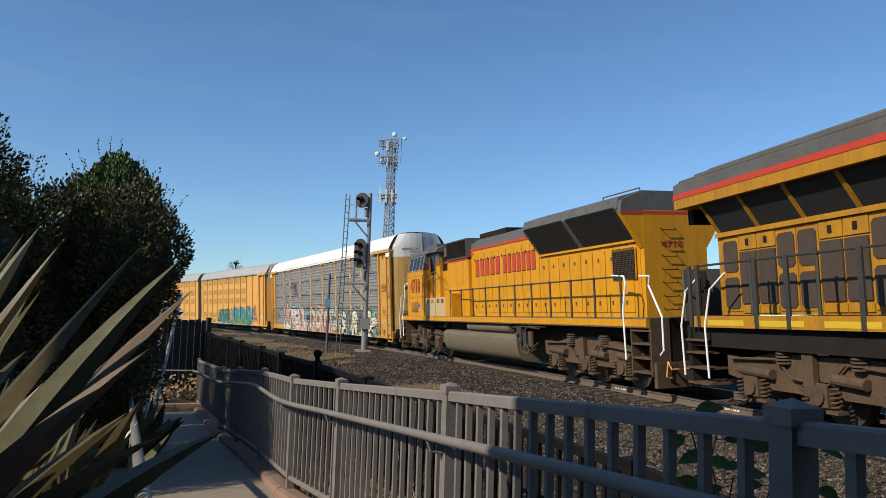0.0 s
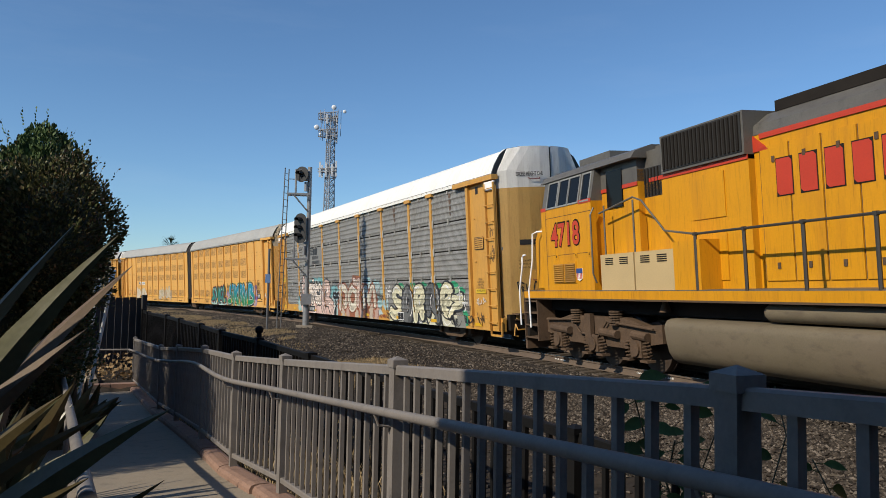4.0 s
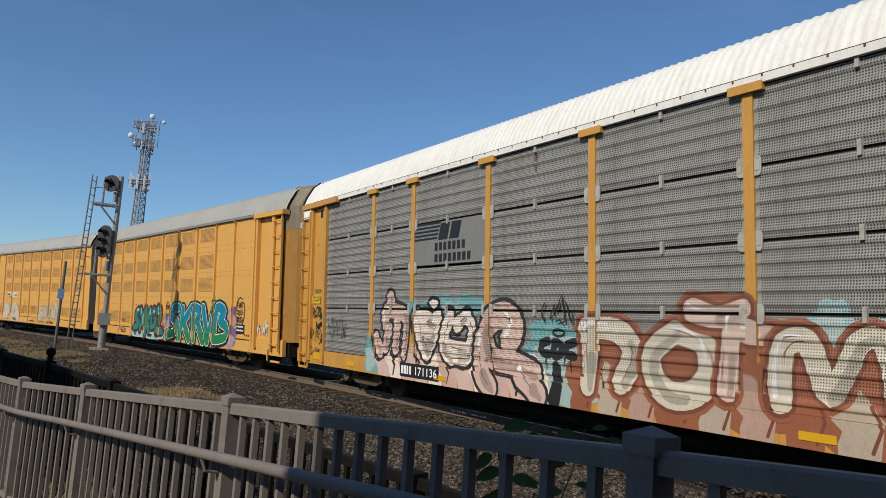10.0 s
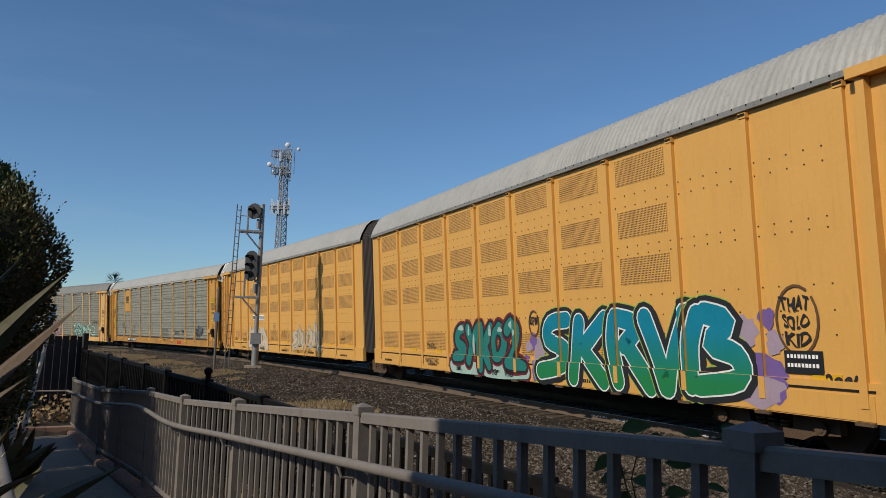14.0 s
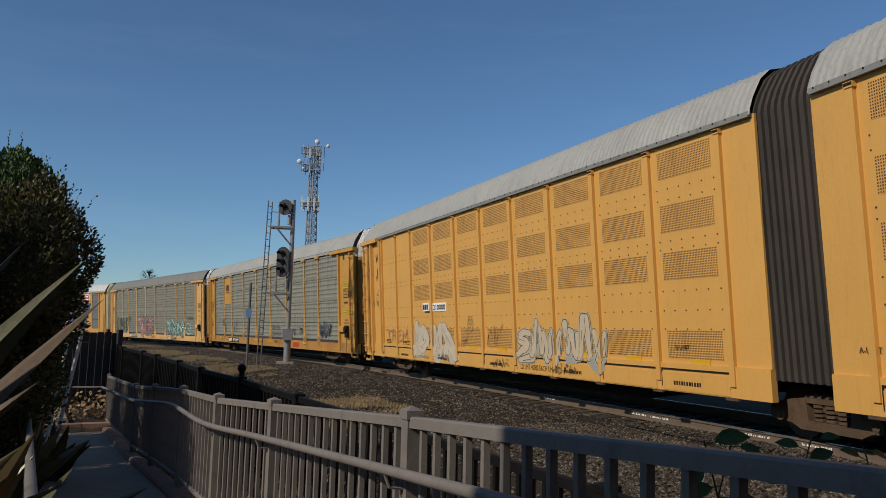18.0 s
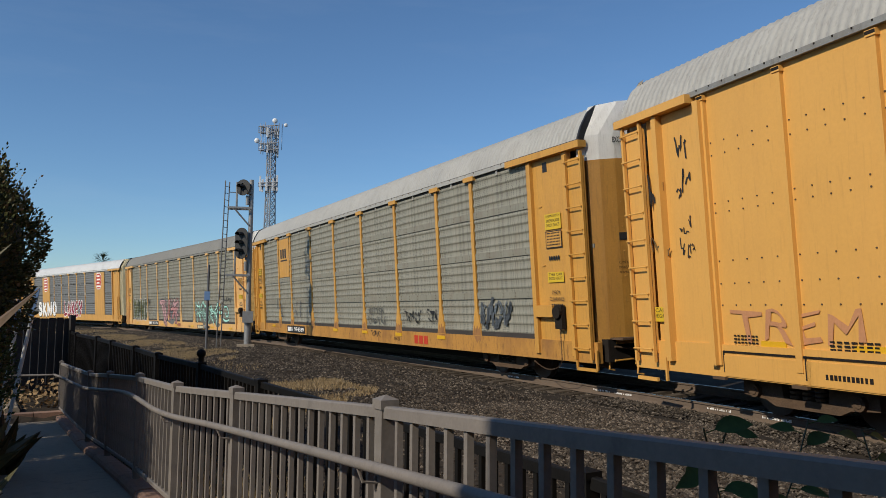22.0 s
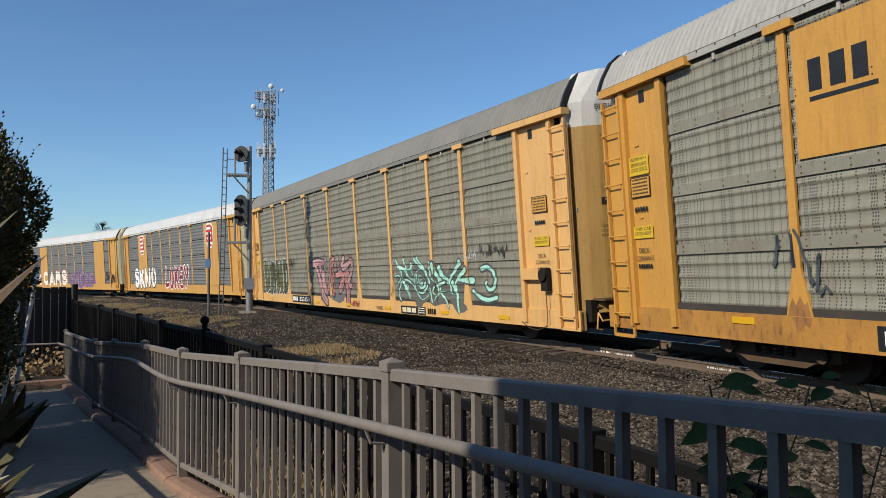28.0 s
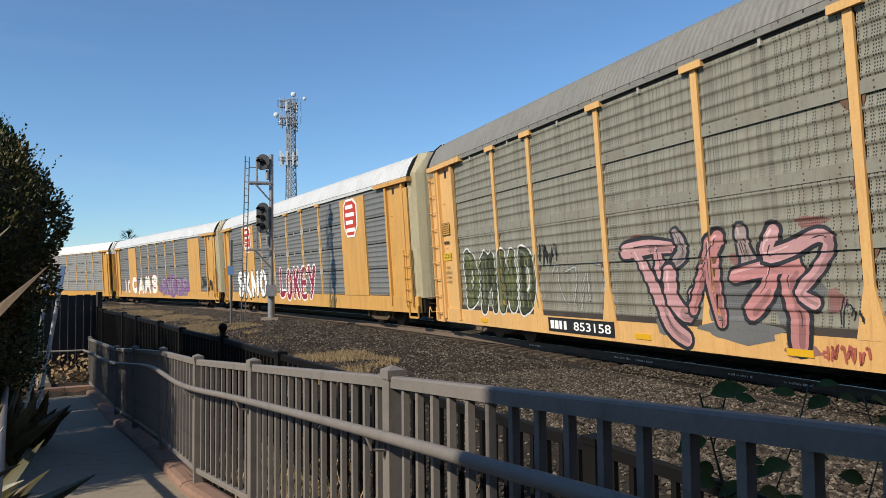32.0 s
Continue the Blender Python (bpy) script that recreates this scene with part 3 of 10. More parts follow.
def build_track():
    track = thing("railway_track", "curved railway track with rusty rails on weathered wooden ties", "track", kind="structure")
    for off, label in ((0.7525, "rusty steel rail with a polished head"), (-0.7525, "rusty steel rail with a polished head")):
        verts, faces = [], []
        prof = [(-0.07, -0.17), (0.07, -0.17), (0.07, -0.155), (0.012, -0.12), (0.012, -0.045), (0.036, -0.03), (0.036, -0.002), (-0.036, -0.002), (-0.036, -0.03),
                (-0.012, -0.045), (-0.012, -0.12), (-0.07, -0.155)]
        ss = [-200 + 2 * k for k in range(121)]
        for s in ss:
            for a, b in prof:
                p, _ = on_track(s, off - a)
                verts.append((p.x, p.y, track_z(off) + b))
        k = len(prof)
        for j in range(len(ss) - 1):
            for i in range(k):
                faces.append((j * k + i, j * k + (i + 1) % k, (j + 1) * k + (i + 1) % k, (j + 1) * k + i))
        me = bpy.data.meshes.new("rail")
        me.from_pydata(verts, [], faces)
        me.materials.append(M["rail"])
        ob = new("rail", me)
        ob.parent = track
        tagged(ob, label)
        verts, faces = [], []
        for s in ss:
            for a, b in ((-0.02, 0.0), (0.02, 0.0)):
                p, _ = on_track(s, off - a)
                verts.append((p.x, p.y, track_z(off) + b + 0.002))
        for j in range(len(ss) - 1):
            faces.append((2 * j, 2 * j + 1, 2 * j + 3, 2 * j + 2))
        me = bpy.data.meshes.new("rail_head")
        me.from_pydata(verts, [], faces)
        me.materials.append(M["railhead"])
        head = new("rail_head", me)
        head.parent = ob
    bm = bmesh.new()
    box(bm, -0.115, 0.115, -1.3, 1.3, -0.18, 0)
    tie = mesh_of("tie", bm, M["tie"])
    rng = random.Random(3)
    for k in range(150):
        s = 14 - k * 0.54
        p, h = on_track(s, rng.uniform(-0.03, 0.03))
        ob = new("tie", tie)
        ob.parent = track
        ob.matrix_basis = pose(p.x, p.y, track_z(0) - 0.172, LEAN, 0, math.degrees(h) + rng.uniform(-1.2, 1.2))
    # chalked survey marks on the inner rail's web
    for s in (-8.9, -8.2, -5.6, -4.4, -12.5):
        p, h = on_track(s, 0.7525 + 0.016)
        bm = bmesh.new()
        rg = random.Random(int(s * 10))
        x = 0
        while x < 0.55:
            w = rg.uniform(0.008, 0.026)
            if rg.random() < 0.7:
                box(bm, x, x + w, -0.004, 0, 0.01, 0.01 + rg.uniform(0.02, 0.04))
            x += w + 0.01
        ob = part("chalk_mark", bm, M["white"], track, "white chalk writing on the rail")
        ob.matrix_basis = pose(p.x, p.y, track_z(0.7525) - 0.11, 0, 0, math.degrees(h))


# ---------------------------------------------------------------- rolling stock; x forward, y to the left, z up from the rails
def wheelset_mesh(r):
    bm = bmesh.new()
    for y in (-0.75, 0.75):
        k = 1 if y > 0 else -1
        cyl(bm, (0, y - 0.065 * k, r), (0, y + 0.07 * k, r), r, 24)
        cyl(bm, (0, y - 0.085 * k, r), (0, y - 0.06 * k, r), r + 0.028, 24)
    cyl(bm, (0, -1.05, r), (0, 1.05, r), 0.075, 10)
    return mesh_of("wheelset", bm, M["wheel"], True)


def freight_truck(parent, x):
    r, wb = 0.42, 1.78
    bm = bmesh.new()
    for y in (-1.14, 1.14):
        outline = [(-1.15, 0.56), (-1.15, 0.34), (-0.72, 0.30), (-0.55, 0.22), (0.55, 0.22), (0.72, 0.30), (1.15, 0.34), (1.15, 0.56), (0.7, 0.66), (0.42, 0.70), (0.38, 0.36), (-0.38, 0.36),
                   (-0.42, 0.70), (-0.7, 0.66)]
        prism(bm, outline, y - 0.07, y + 0.07, 1)
        box(bm, -0.42, 0.42, y - 0.06, y + 0.06, 0.62, 0.73)
    box(bm, -0.2, 0.2, -1.15, 1.15, 0.5, 0.74)
    truck = part("truck", bm, M["truck"], parent, "rusty brown two-axle freight truck")
    truck.matrix_basis = pose(x, 0, 0)
    for k, dx in enumerate((-wb / 2, wb / 2)):
        ob = new("wheelset", WHEELS)
        ob.parent = truck
        ob.matrix_basis = pose(dx, 0, 0)
        for y in (-1.23, 1.23):
            bm = bmesh.new()
            cyl(bm, (dx, y - 0.05, r), (dx, y + 0.05, r), 0.1, 12)
            cyl(bm, (dx, y, r), (dx, y * 1.05, r), 0.06, 8)
            part("axle_bearing", bm, M["truck"], truck, smooth=True)
    bm = bmesh.new()
    for y in (-1.14, 1.14):
        for sx in (-0.22, 0.0, 0.22):
            for k in range(4):
                cyl(bm, (sx, y, 0.37 + k * 0.065), (sx, y, 0.41 + k * 0.065), 0.085, 10)
    part("spring", bm, M["truck"], truck)
    return truck


def ladder(parent, x, y, z0, z1, w, rungs, material, side):
    """Two stiles and bent rungs, held off the wall on the side given by side (-1: towards -y)."""
    bm = bmesh.new()
    for dx in (0, w):
        box(bm, x + dx - 0.025, x + dx + 0.025, y - 0.03, y + 0.03, z0, z1)
    ob = part("ladder", bm, material, parent)
    for k in range(rungs):
        z = z0 + 0.25 + k * (z1 - z0 - 0.4) / (rungs - 1)
        bm = bmesh.new()
        tube(bm, [(x, y, z), (x, y + side * 0.06, z - 0.02), (x + w, y + side * 0.06, z - 0.02), (x + w, y, z)], 0.014, 6)
        part("rung", bm, material, ob)
    return ob


ROOF = [(-1.57, 0.0), (-1.55, 0.1), (-1.46, 0.31), (-1.27, 0.61), (-1.06, 0.77), (-0.6, 0.86), (0, 0.89), (0.6, 0.86), (1.06, 0.77), (1.27, 0.61), (1.46, 0.31), (1.55, 0.1), (1.57, 0.0)]


def roof_mesh(name, x0, x1, z, material, pitch=0.14, depth=0.017):
    """Sheet roof with narrow raised seams across it."""
    verts, faces = [], []
    n = int((x1 - x0) / pitch)
    k = len(ROOF)
    cols = [(x0 + (x1 - x0) * (i + f) / n, d * depth) for i in range(n) for f, d in ((0.0, 0), (0.25, 0.5), (0.5, 1), (0.75, 0.5))] + [(x1, 0.0)]
    for x, out in cols:
        for y, h in ROOF:
            verts.append((x, y * (1 + out / 1.6), z + h * (1 + out / 0.9)))
    for i in range(len(cols) - 1):
        for j in range(k - 1):
            faces.append((i * k + j, (i + 1) * k + j, (i + 1) * k + j + 1, i * k + j + 1))
    me = bpy.data.meshes.new(name)
    me.from_pydata(verts, [], faces)
    me.materials.append(material)
    me.shade_smooth()
    return me


def rib_rows(h, pitch, depth):
    """Heights and depths down a ribbed sheet: each rib has a gentle upper flank and a steep under-side."""
    n = max(2, round(h / pitch))
    rows = [(0.0, 0.0)]
    for k in range(n):
        rows += [(h * (k + f) / n, -depth * d) for f, d in ((0.3, 0.0), (0.36, 0.15), (0.46, 0.85), (0.54, 1.0), (0.66, 0.85), (0.9, 0.12))]
    return rows + [(h, 0.0)]


def ribbed_sheet(name, w, h, material, pitch=0.15, depth=0.013, rim=0.1, rim_material=None):
    """Sheet in the xz plane, from the origin, with ribs along x and plain margins; it faces -y."""
    bm = bmesh.new()
    lines = [[bm.verts.new((x, d, z)) for x in (0, rim, w - rim, w)] for z, d in rib_rows(h, pitch, depth)]
    for a, b in zip(lines, lines[1:]):
        for k in range(3):
            bm.faces.new((a[k], a[k + 1], b[k + 1], b[k])).material_index = 0 if k == 1 else 1
    me = mesh_of(name, bm, material, True)
    me.materials.append(rim_material or material)
    return me


# plan of a rounded end door: metres beyond the car's corner, metres from the middle line
DOOR = [(0.0, 1.5), (0.2, 1.42), (0.4, 1.24), (0.57, 0.99), (0.7, 0.68), (0.78, 0.34), (0.81, 0.02)]


def door_frame(x, y, z, out=0.01):
    """Pose on the near leaf of a front end door at y: its x runs along the door, its y up, its z out of it."""
    side = 1 if y > 0 else -1
    for (d0, y0), (d1, y1) in zip(DOOR, DOOR[1:]):
        if y1 <= abs(y) <= y0 or y1 == 0.02:
            t = (y0 - abs(y)) / (y0 - y1)
            a = math.atan2(y0 - y1, (d1 - d0) * -side)
            px = x + d0 + (d1 - d0) * t
            return Matrix.Translation((px + out * math.sin(a), y - out * math.cos(a), z)) @ Matrix.Rotation(a, 4, "Z") @ Matrix.Rotation(radians(90), 4, "X")


FLAT = [(0.0, 1.5), (0.22, 1.46), (0.44, 1.4), (0.58, 1.15), (0.68, 0.75), (0.74, 0.36), (0.76, 0.02)]


def end_doors(car, x, way, paint, top, zs, z_top, white_from, label_top, plan=DOOR):
    """Two tall curved door leaves that close an end of a car. way: +1 at the front."""
    for side in (-1, 1):
        for z0, z1, m, nm in ((zs, white_from, paint, "end_door"), (white_from, z_top, top, "end_door_top")):
            bm = bmesh.new()
            cut = z_top - 0.68
            out, inn = [], []
            hs = [z0, z1] if z1 < cut else [z0, max(z0, cut), z1]
            cols = []
            for dx, y in plan:
                col = []
                for z in hs:
                    pull = max(0, (z - cut) / 0.68)
                    col.append(bm.verts.new((x + way * dx, side * y * (1 - 0.17 * pull * y), z + (0.0 if y < 1.0 or z < z1 or z1 < z_top else -0.02))))
                cols.append(col)
            for a, b in zip(cols, cols[1:]):
                for q in range(len(hs) - 1):
                    bm.faces.new((a[q], b[q], b[q + 1], a[q + 1]))
            bmesh.ops.solidify(bm, geom=bm.faces[:], thickness=0.04)
            d = part(nm, bm, m, car, label_top if nm == "end_door_top" else "")
            if nm == "end_door" and way > 0:
                bm = bmesh.new()
                for z in [zs + 0.35 + 0.5 * q for q in range(int((z1 - zs) / 0.5))]:
                    for dx, y in plan[1:6]:
                        for q in (-0.07, 0.07):
                            cyl(bm, (x + way * (dx - q * 0.5), side * (y + q), z), (x + way * (dx - q * 0.5 + 0.014), side * (y + q + 0.01), z), 0.013, 6)
                part("rivet", bm, m, d)


def coupler(car, x, way):
    bm = bmesh.new()
    box(bm, min(x, x - way * 0.9), max(x, x - way * 0.9), -0.09, 0.09, 0.72, 0.92)
    box(bm, x - 0.12, x + 0.12, -0.17, 0.14, 0.68, 0.96)
    part("coupler", bm, M["truck"], car)
    bm = bmesh.new()
    tube(bm, [(x - way * 0.5, -0.35, 0.72), (x - way * 0.35, -0.4, 0.45), (x - way * 0.1, -0.3, 0.38), (x + way * 0.05, -0.2, 0.5)], 0.025, 6)
    part("air_hose", bm, M["black"], car)
    bm = bmesh.new()
    tube(bm, [(x - way * 0.62, -1.2, 0.78), (x - way * 0.5, -1.2, 0.62), (x - way * 0.5, -0.15, 0.62)], 0.02, 6)
    tube(bm, [(x - way * 0.62, -1.2, 0.78), (x - way * 0.62, -1.25, 0.45), (x - way * 0.62, -1.12, 0.42)], 0.02, 6)
    part("uncoupling_lever", bm, M["yellow"], car)


# pitch and depth of the ribs of a side in cut sheets and of one in whole sheets; gap between sheets
RIBS = {"cut": (0.185, 0.024), "whole": (0.21, 0.026)}
GAP = 0.045


def autorack(name, label, paint, sheet, roof, posts, cuts, eave=5.07, length=28.6, flare=False, end_top="white", top_z=4.68, panel_end=11.5,
             door_label="", sill_paint=None, shaft=0.15, end_paint=None, belts=(), door_paint=None, sill=(0.6, 1.14)):
    """A long covered car for motor cars. posts: x of the posts on its sides; cuts: heights between the sheets."""
    car = thing(name, label, "railway car", "cars of the train")
    half = 13.55
    P = M[paint]
    zb, zs = sill
    yn = -1.5
    for side in (-1, 1):
        bm = bmesh.new()
        prism(bm, [(side * 1.42, zb), (side * 1.54, zb), (side * 1.54, zs), (side * 1.42, zs)], -half, half, 0)
        part("side_sill", bm, M[sill_paint or paint], car)
    # Sill made wide and dark, standing in for the black shade below the car.
    one("sill_shade_box", M["dark"], car, (-8.6, 8.6, -0.8, 0.8, 0.3, 0.615))
    one("underframe", M["dark"], car, (-half, half, -0.35, 0.35, 0.62, 1.1), (-half + 0.2, half - 0.2, -1.4, 1.4, 0.98, 1.1),
        *[(x - 0.06, x + 0.06, -1.38, 1.38, 0.76, 0.99) for x in np.arange(-9, 9.1, 2.25)])
    one("deck", M["galv"], car, (-half + 0.1, half - 0.1, -1.4, 1.4, 2.9, 2.98))
    # sheets of the near side, one part each; one plain sheet on the far side
    edges = [-panel_end, *[p for p in posts if abs(p) < panel_end - 0.3], panel_end]
    levels = [zs + 0.02, *cuts, eave - 0.03]
    inset = shaft + 0.05 if belts else 0.05
    cache = {}
    for a, b in zip(edges, edges[1:]):
        for z0, z1 in zip(levels, levels[1:]):
            key = (round(b - a, 2), round(z1 - z0, 2))
            if key not in cache:
                cache[key] = ribbed_sheet("side_sheet", b - a - inset, z1 - z0 - GAP, M[sheet], *RIBS["cut" if cuts else "whole"], rim_material=M["margin" if cuts else sheet])
            ob = new("side_sheet", cache[key])
            ob.parent = car
            ob.matrix_basis = pose(a + inset / 2, yn, z0)
    for c in belts:
        for a, b in zip(edges, edges[1:]):
            bl = one("belt", M["belt"], car, (a + 0.09, b - 0.09, yn - 0.031, yn - 0.004, c - 0.085, c + 0.085))
            one("belt_seam", M["dark"], bl, (a + 0.09, b - 0.09, yn - 0.0305, yn - 0.004, c - 0.0885, c - 0.085))
            bm = bmesh.new()
            for k in range(5):
                x = a + (b - a) * (k + 0.5) / 5
                cyl(bm, (x, yn - 0.031, c + 0.045), (x, yn - 0.039, c + 0.045), 0.013, 6)
                cyl(bm, (x, yn - 0.031, c - 0.04), (x, yn - 0.039, c - 0.04), 0.013, 6)
            part("bolt", bm, M["truck"], bl)
    if belts:
        one("lower_rail", M["bellows"], car, (-panel_end, panel_end, yn - 0.03, yn - 0.016, zs + 0.0, zs + 0.11))
    if belts:
        one("upper_rail", M["bellows"], car, (-panel_end, panel_end, yn - 0.03, yn - 0.016, eave - 0.105, eave - 0.06))
    # Dark sheet close behind: stands for the shade seen in the gaps.
    one("gap_shade", M["dark"], car, (-panel_end, panel_end, yn + 0.03, yn + 0.06, zs, eave - 0.02))
    one("far_side", M["galv"], car, (-half, half, 1.44, 1.5, zs, eave - 0.02))
    for p in posts:
        bm = bmesh.new()
        box(bm, p - shaft / 2, p + shaft / 2, yn - 0.042, yn, zs - 0.02, eave - 0.13)
        box(bm, p - 0.25, p + 0.25, yn - 0.1, yn, eave - 0.15, eave - 0.035)
        if flare:
            prism(bm, [(p - 0.225, zs - 0.01), (p + 0.225, zs - 0.01), (p + shaft / 2 + 0.001, zs + 0.66), (p - shaft / 2 - 0.001, zs + 0.66)], yn - 0.046, yn - 0.001, 1)
        part("post", bm, P, car)
        bm = bmesh.new()
        for c in cuts:
            for dx in (-shaft / 2 - 0.05, shaft / 2 + 0.05):
                q = -1 if dx < 0 else 1
                xc = p + dx
                prism(bm, [(xc - q * 0.045, c - 0.15), (xc + q * 0.02, c - 0.15), (xc + q * 0.05, c - 0.11), (xc + q * 0.05, c + 0.06), (xc + q * 0.02, c + 0.1), (xc - q * 0.045, c + 0.1)], yn - 0.036, yn - 0.02, 1)
                box(bm, xc - 0.035, xc + 0.03, yn - 0.044, yn - 0.036, c - 0.085, c + 0.035)
        if cuts:
            part("panel_bracket", bm, M["bracket"], car)
        else:
            bm.free()
    tab = None
    for a, b in zip(edges, edges[1:]):
        for c in [*cuts, eave - 0.07]:
            if tab is None:
                bm = bmesh.new()
                box(bm, -0.025, 0.025, -0.045, 0, -0.11, 0.07)
                box(bm, -0.01, 0.01, -0.052, -0.045, 0.02, 0.045)
                tab = mesh_of("joint_tab", bm, M["bracket"])
            ob = new("joint_tab", tab)
            ob.parent = car
            ob.matrix_basis = pose((a + b) / 2, yn - 0.01, c)
    # painted ends of the sides, with their recessed panel, frame, ladder and door track
    for way in (-1, 1):
        half = 13.55 if way > 0 else 13.33
        xa, xb = sorted((way * panel_end, way * (half - 0.62)))
        one("end_panel", P, car, (xa, xb, yn, yn + 0.05, zs - 0.02, eave - 0.1))
        for x in (xa + 0.06, xb - 0.06):
            one("corner_post", P, car, (x - 0.07, x + 0.07, yn - 0.09, yn - 0.002, zs - 0.3, eave - 0.125))
        one("door_pocket", M["black"], car, (xa + 0.5, xa + 0.66, yn - 0.004, yn - 0.001, eave - 0.42, eave - 0.2))
        for z in (2.6, 3.9):
            one("hasp", P, car, (xa + 0.3, xa + 0.42, yn - 0.02, yn - 0.001, z, z + 0.03))
        one("door_track", P, car, (min(way * (panel_end - 0.75), way * (half - 0.1)), max(way * (panel_end - 0.75), way * (half - 0.1)), yn - 0.16, yn + 0.05, eave - 0.12, eave + 0.02))
        xl = way * (half - 0.62) + (0 if way > 0 else -0.5)
        if end_paint:
            ladder(car, xl - way * 0.1, yn - 0.1, zs - 0.35, 2.7, 0.45, 5, P, -1)
        else:
            ladder(car, xl, yn - 0.1, zs - 0.35, eave - 0.2, 0.5, 9, P, -1)
        if end_top == "white" and cuts:
            one("ladder_cap", M["white"], car, (min(way * (half - 0.64), way * (half - 0.1)), max(way * (half - 0.64), way * (half - 0.1)), yn - 0.115, yn - 0.065, eave - 0.42, eave - 0.16), label="white block at the ladder top")
        one("ladder_panel", P, car, (min(way * (half - 0.62), way * (half - (0.34 if end_paint else 0.1))), max(way * (half - 0.62), way * (half - (0.34 if end_paint else 0.1))), yn - 0.06, yn - 0.02, zs - 0.2, eave - 0.3))
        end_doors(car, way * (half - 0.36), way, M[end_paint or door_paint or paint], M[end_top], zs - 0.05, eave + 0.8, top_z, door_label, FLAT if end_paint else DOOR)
        if way > 0:
            one("far_ladder_panel", P, car, (half - 0.5, half + 0.12, 1.56, 1.6, zs - 0.2, eave - 0.15), (half + 0.09, half + 0.12, 1.6, 1.66, zs - 0.2, eave - 0.12), (half - 0.1, half - 0.06, 1.5, 1.56, zs, eave - 0.3))
        one("end_sill", M["dark"], car, (min(way * (half - 0.4), way * (half + 0.1)), max(way * (half - 0.4), way * (half + 0.1)), -1.35, 1.35, 0.6, 1.05))
        # Dark box added between truck and end, in place of shade there.
        one("draft_shade_box", M["dark"], car, (min(way * 10.9, way * (half - 0.05)), max(way * 10.9, way * (half - 0.05)), -0.55, 0.55, 0.36, 0.72))
        one("step", P, car, (min(way * (half - 0.62), way * half), max(way * (half - 0.62), way * half), yn - 0.09, yn - 0.04, 0.42, 0.48),
            (way * (half - 0.62) - 0.02, way * (half - 0.62) + 0.02, yn - 0.09, yn - 0.05, 0.45, 0.85), (way * half - 0.02, way * half + 0.02, yn - 0.09, yn - 0.05, 0.45, 0.85))
        bm = bmesh.new()
        cyl(bm, (way * (half - 0.15), -1.3, 0.98), (way * (half - 0.15), 1.3, 0.98), 0.03, 6)
        tube(bm, [(way * (half + 0.12), -1.2, 0.9), (way * (half + 0.2), -0.6, 0.8), (way * (half + 0.12), 0.2, 0.86)], 0.022, 6)
        part("brake_pipe", bm, M["truck"], car)
        one("end_step", M["truck"], car, (min(way * (half + 0.05), way * (half + 0.42)), max(way * (half + 0.05), way * (half + 0.42)), -1.25, -0.3, 1.04, 1.08))
        bm = bmesh.new()
        prism(bm, [(-1.32, 0.5), (-1.05, 0.42), (-0.95, 0.62), (-1.0, 0.98), (-1.36, 0.98)], way * (half - 0.3), way * (half - 0.18), 0)
        part("end_bracket", bm, M["truck"], car)
        coupler(car, way * length / 2, way)
        freight_truck(car, way * 9.75)
        if way < 0 or not belts:
            continue
        bm = bmesh.new()
        x = way * (panel_end + 0.95)
        one("brake_ledge", P, car, (panel_end + 0.1, panel_end + 0.75, yn - 0.14, yn - 0.02, 1.5, 1.75))
        box(bm, x - 0.12, x + 0.12, yn - 0.14, yn - 0.04, 1.25, 1.75)
        cyl(bm, (x, yn - 0.14, 1.6), (x, yn - 0.2, 1.6), 0.13, 12)
        part("hand_brake", bm, M["dark"], car)
        bm = bmesh.new()
        line = [(x + 0.03, yn - 0.12, 1.3 - 0.09 * k) for k in range(9)] + [(x - 0.12 * k, yn - 0.05, 0.52 - 0.16 * math.sin(math.pi * k / 9)) for k in range(1, 10)]
        for k, (a, b) in enumerate(zip(line, line[1:])):
            for q in range(3):
                u = Vector(a).lerp(Vector(b), (q + 0.5) / 3)
                d = (Vector(b) - Vector(a)).normalized() * 0.022
                w = Vector((0, 0.012, 0)) if q % 2 else Vector((0.009, 0, 0.009))
                tube(bm, [u - d, u - d * 0.4 + w, u + d * 0.4 + w, u + d, u + d * 0.4 - w, u - d * 0.4 - w, u - d], 0.005, 4)
        part("brake_chain", bm, M["truck"], car, "rusty brake chain")["kind"] = "stuff"
    half = 13.45
    me = roof_mesh("roof", -half + 0.15, half - 0.1, eave - 0.02, M[roof])
    ob = new("roof", me)
    ob.parent = car
    one("roof_rail", M[roof], car, (-half + 0.15, half - 0.15, -1.585, -1.5, eave - 0.06, eave + 0.045))
    one("roof_flashing", M["dark"], car, (-half + 0.15, half - 0.15, -1.573, -1.56, eave + 0.045, eave + 0.06))
    bm = bmesh.new()
    for k in range(int(2 * half / 0.42)):
        x = -half + 0.4 + 0.42 * k
        box(bm, x - 0.012, x + 0.012, -1.592, -1.57, eave + 0.012, eave + 0.045)
    part("roof_clip", bm, M["truck"], car)
    for way in (-1, 1):
        bm = bmesh.new()
        k = 1.02
        prism(bm, [(y * k, eave + h * k) for y, h in ROOF] + [(y * 0.93, eave + h * 0.9 - 0.02) for y, h in ROOF[::-1]], way * (half - 0.12), way * (half - 0.06), 0)
        part("roof_edge_seal", bm, M["black"], car)
    return car


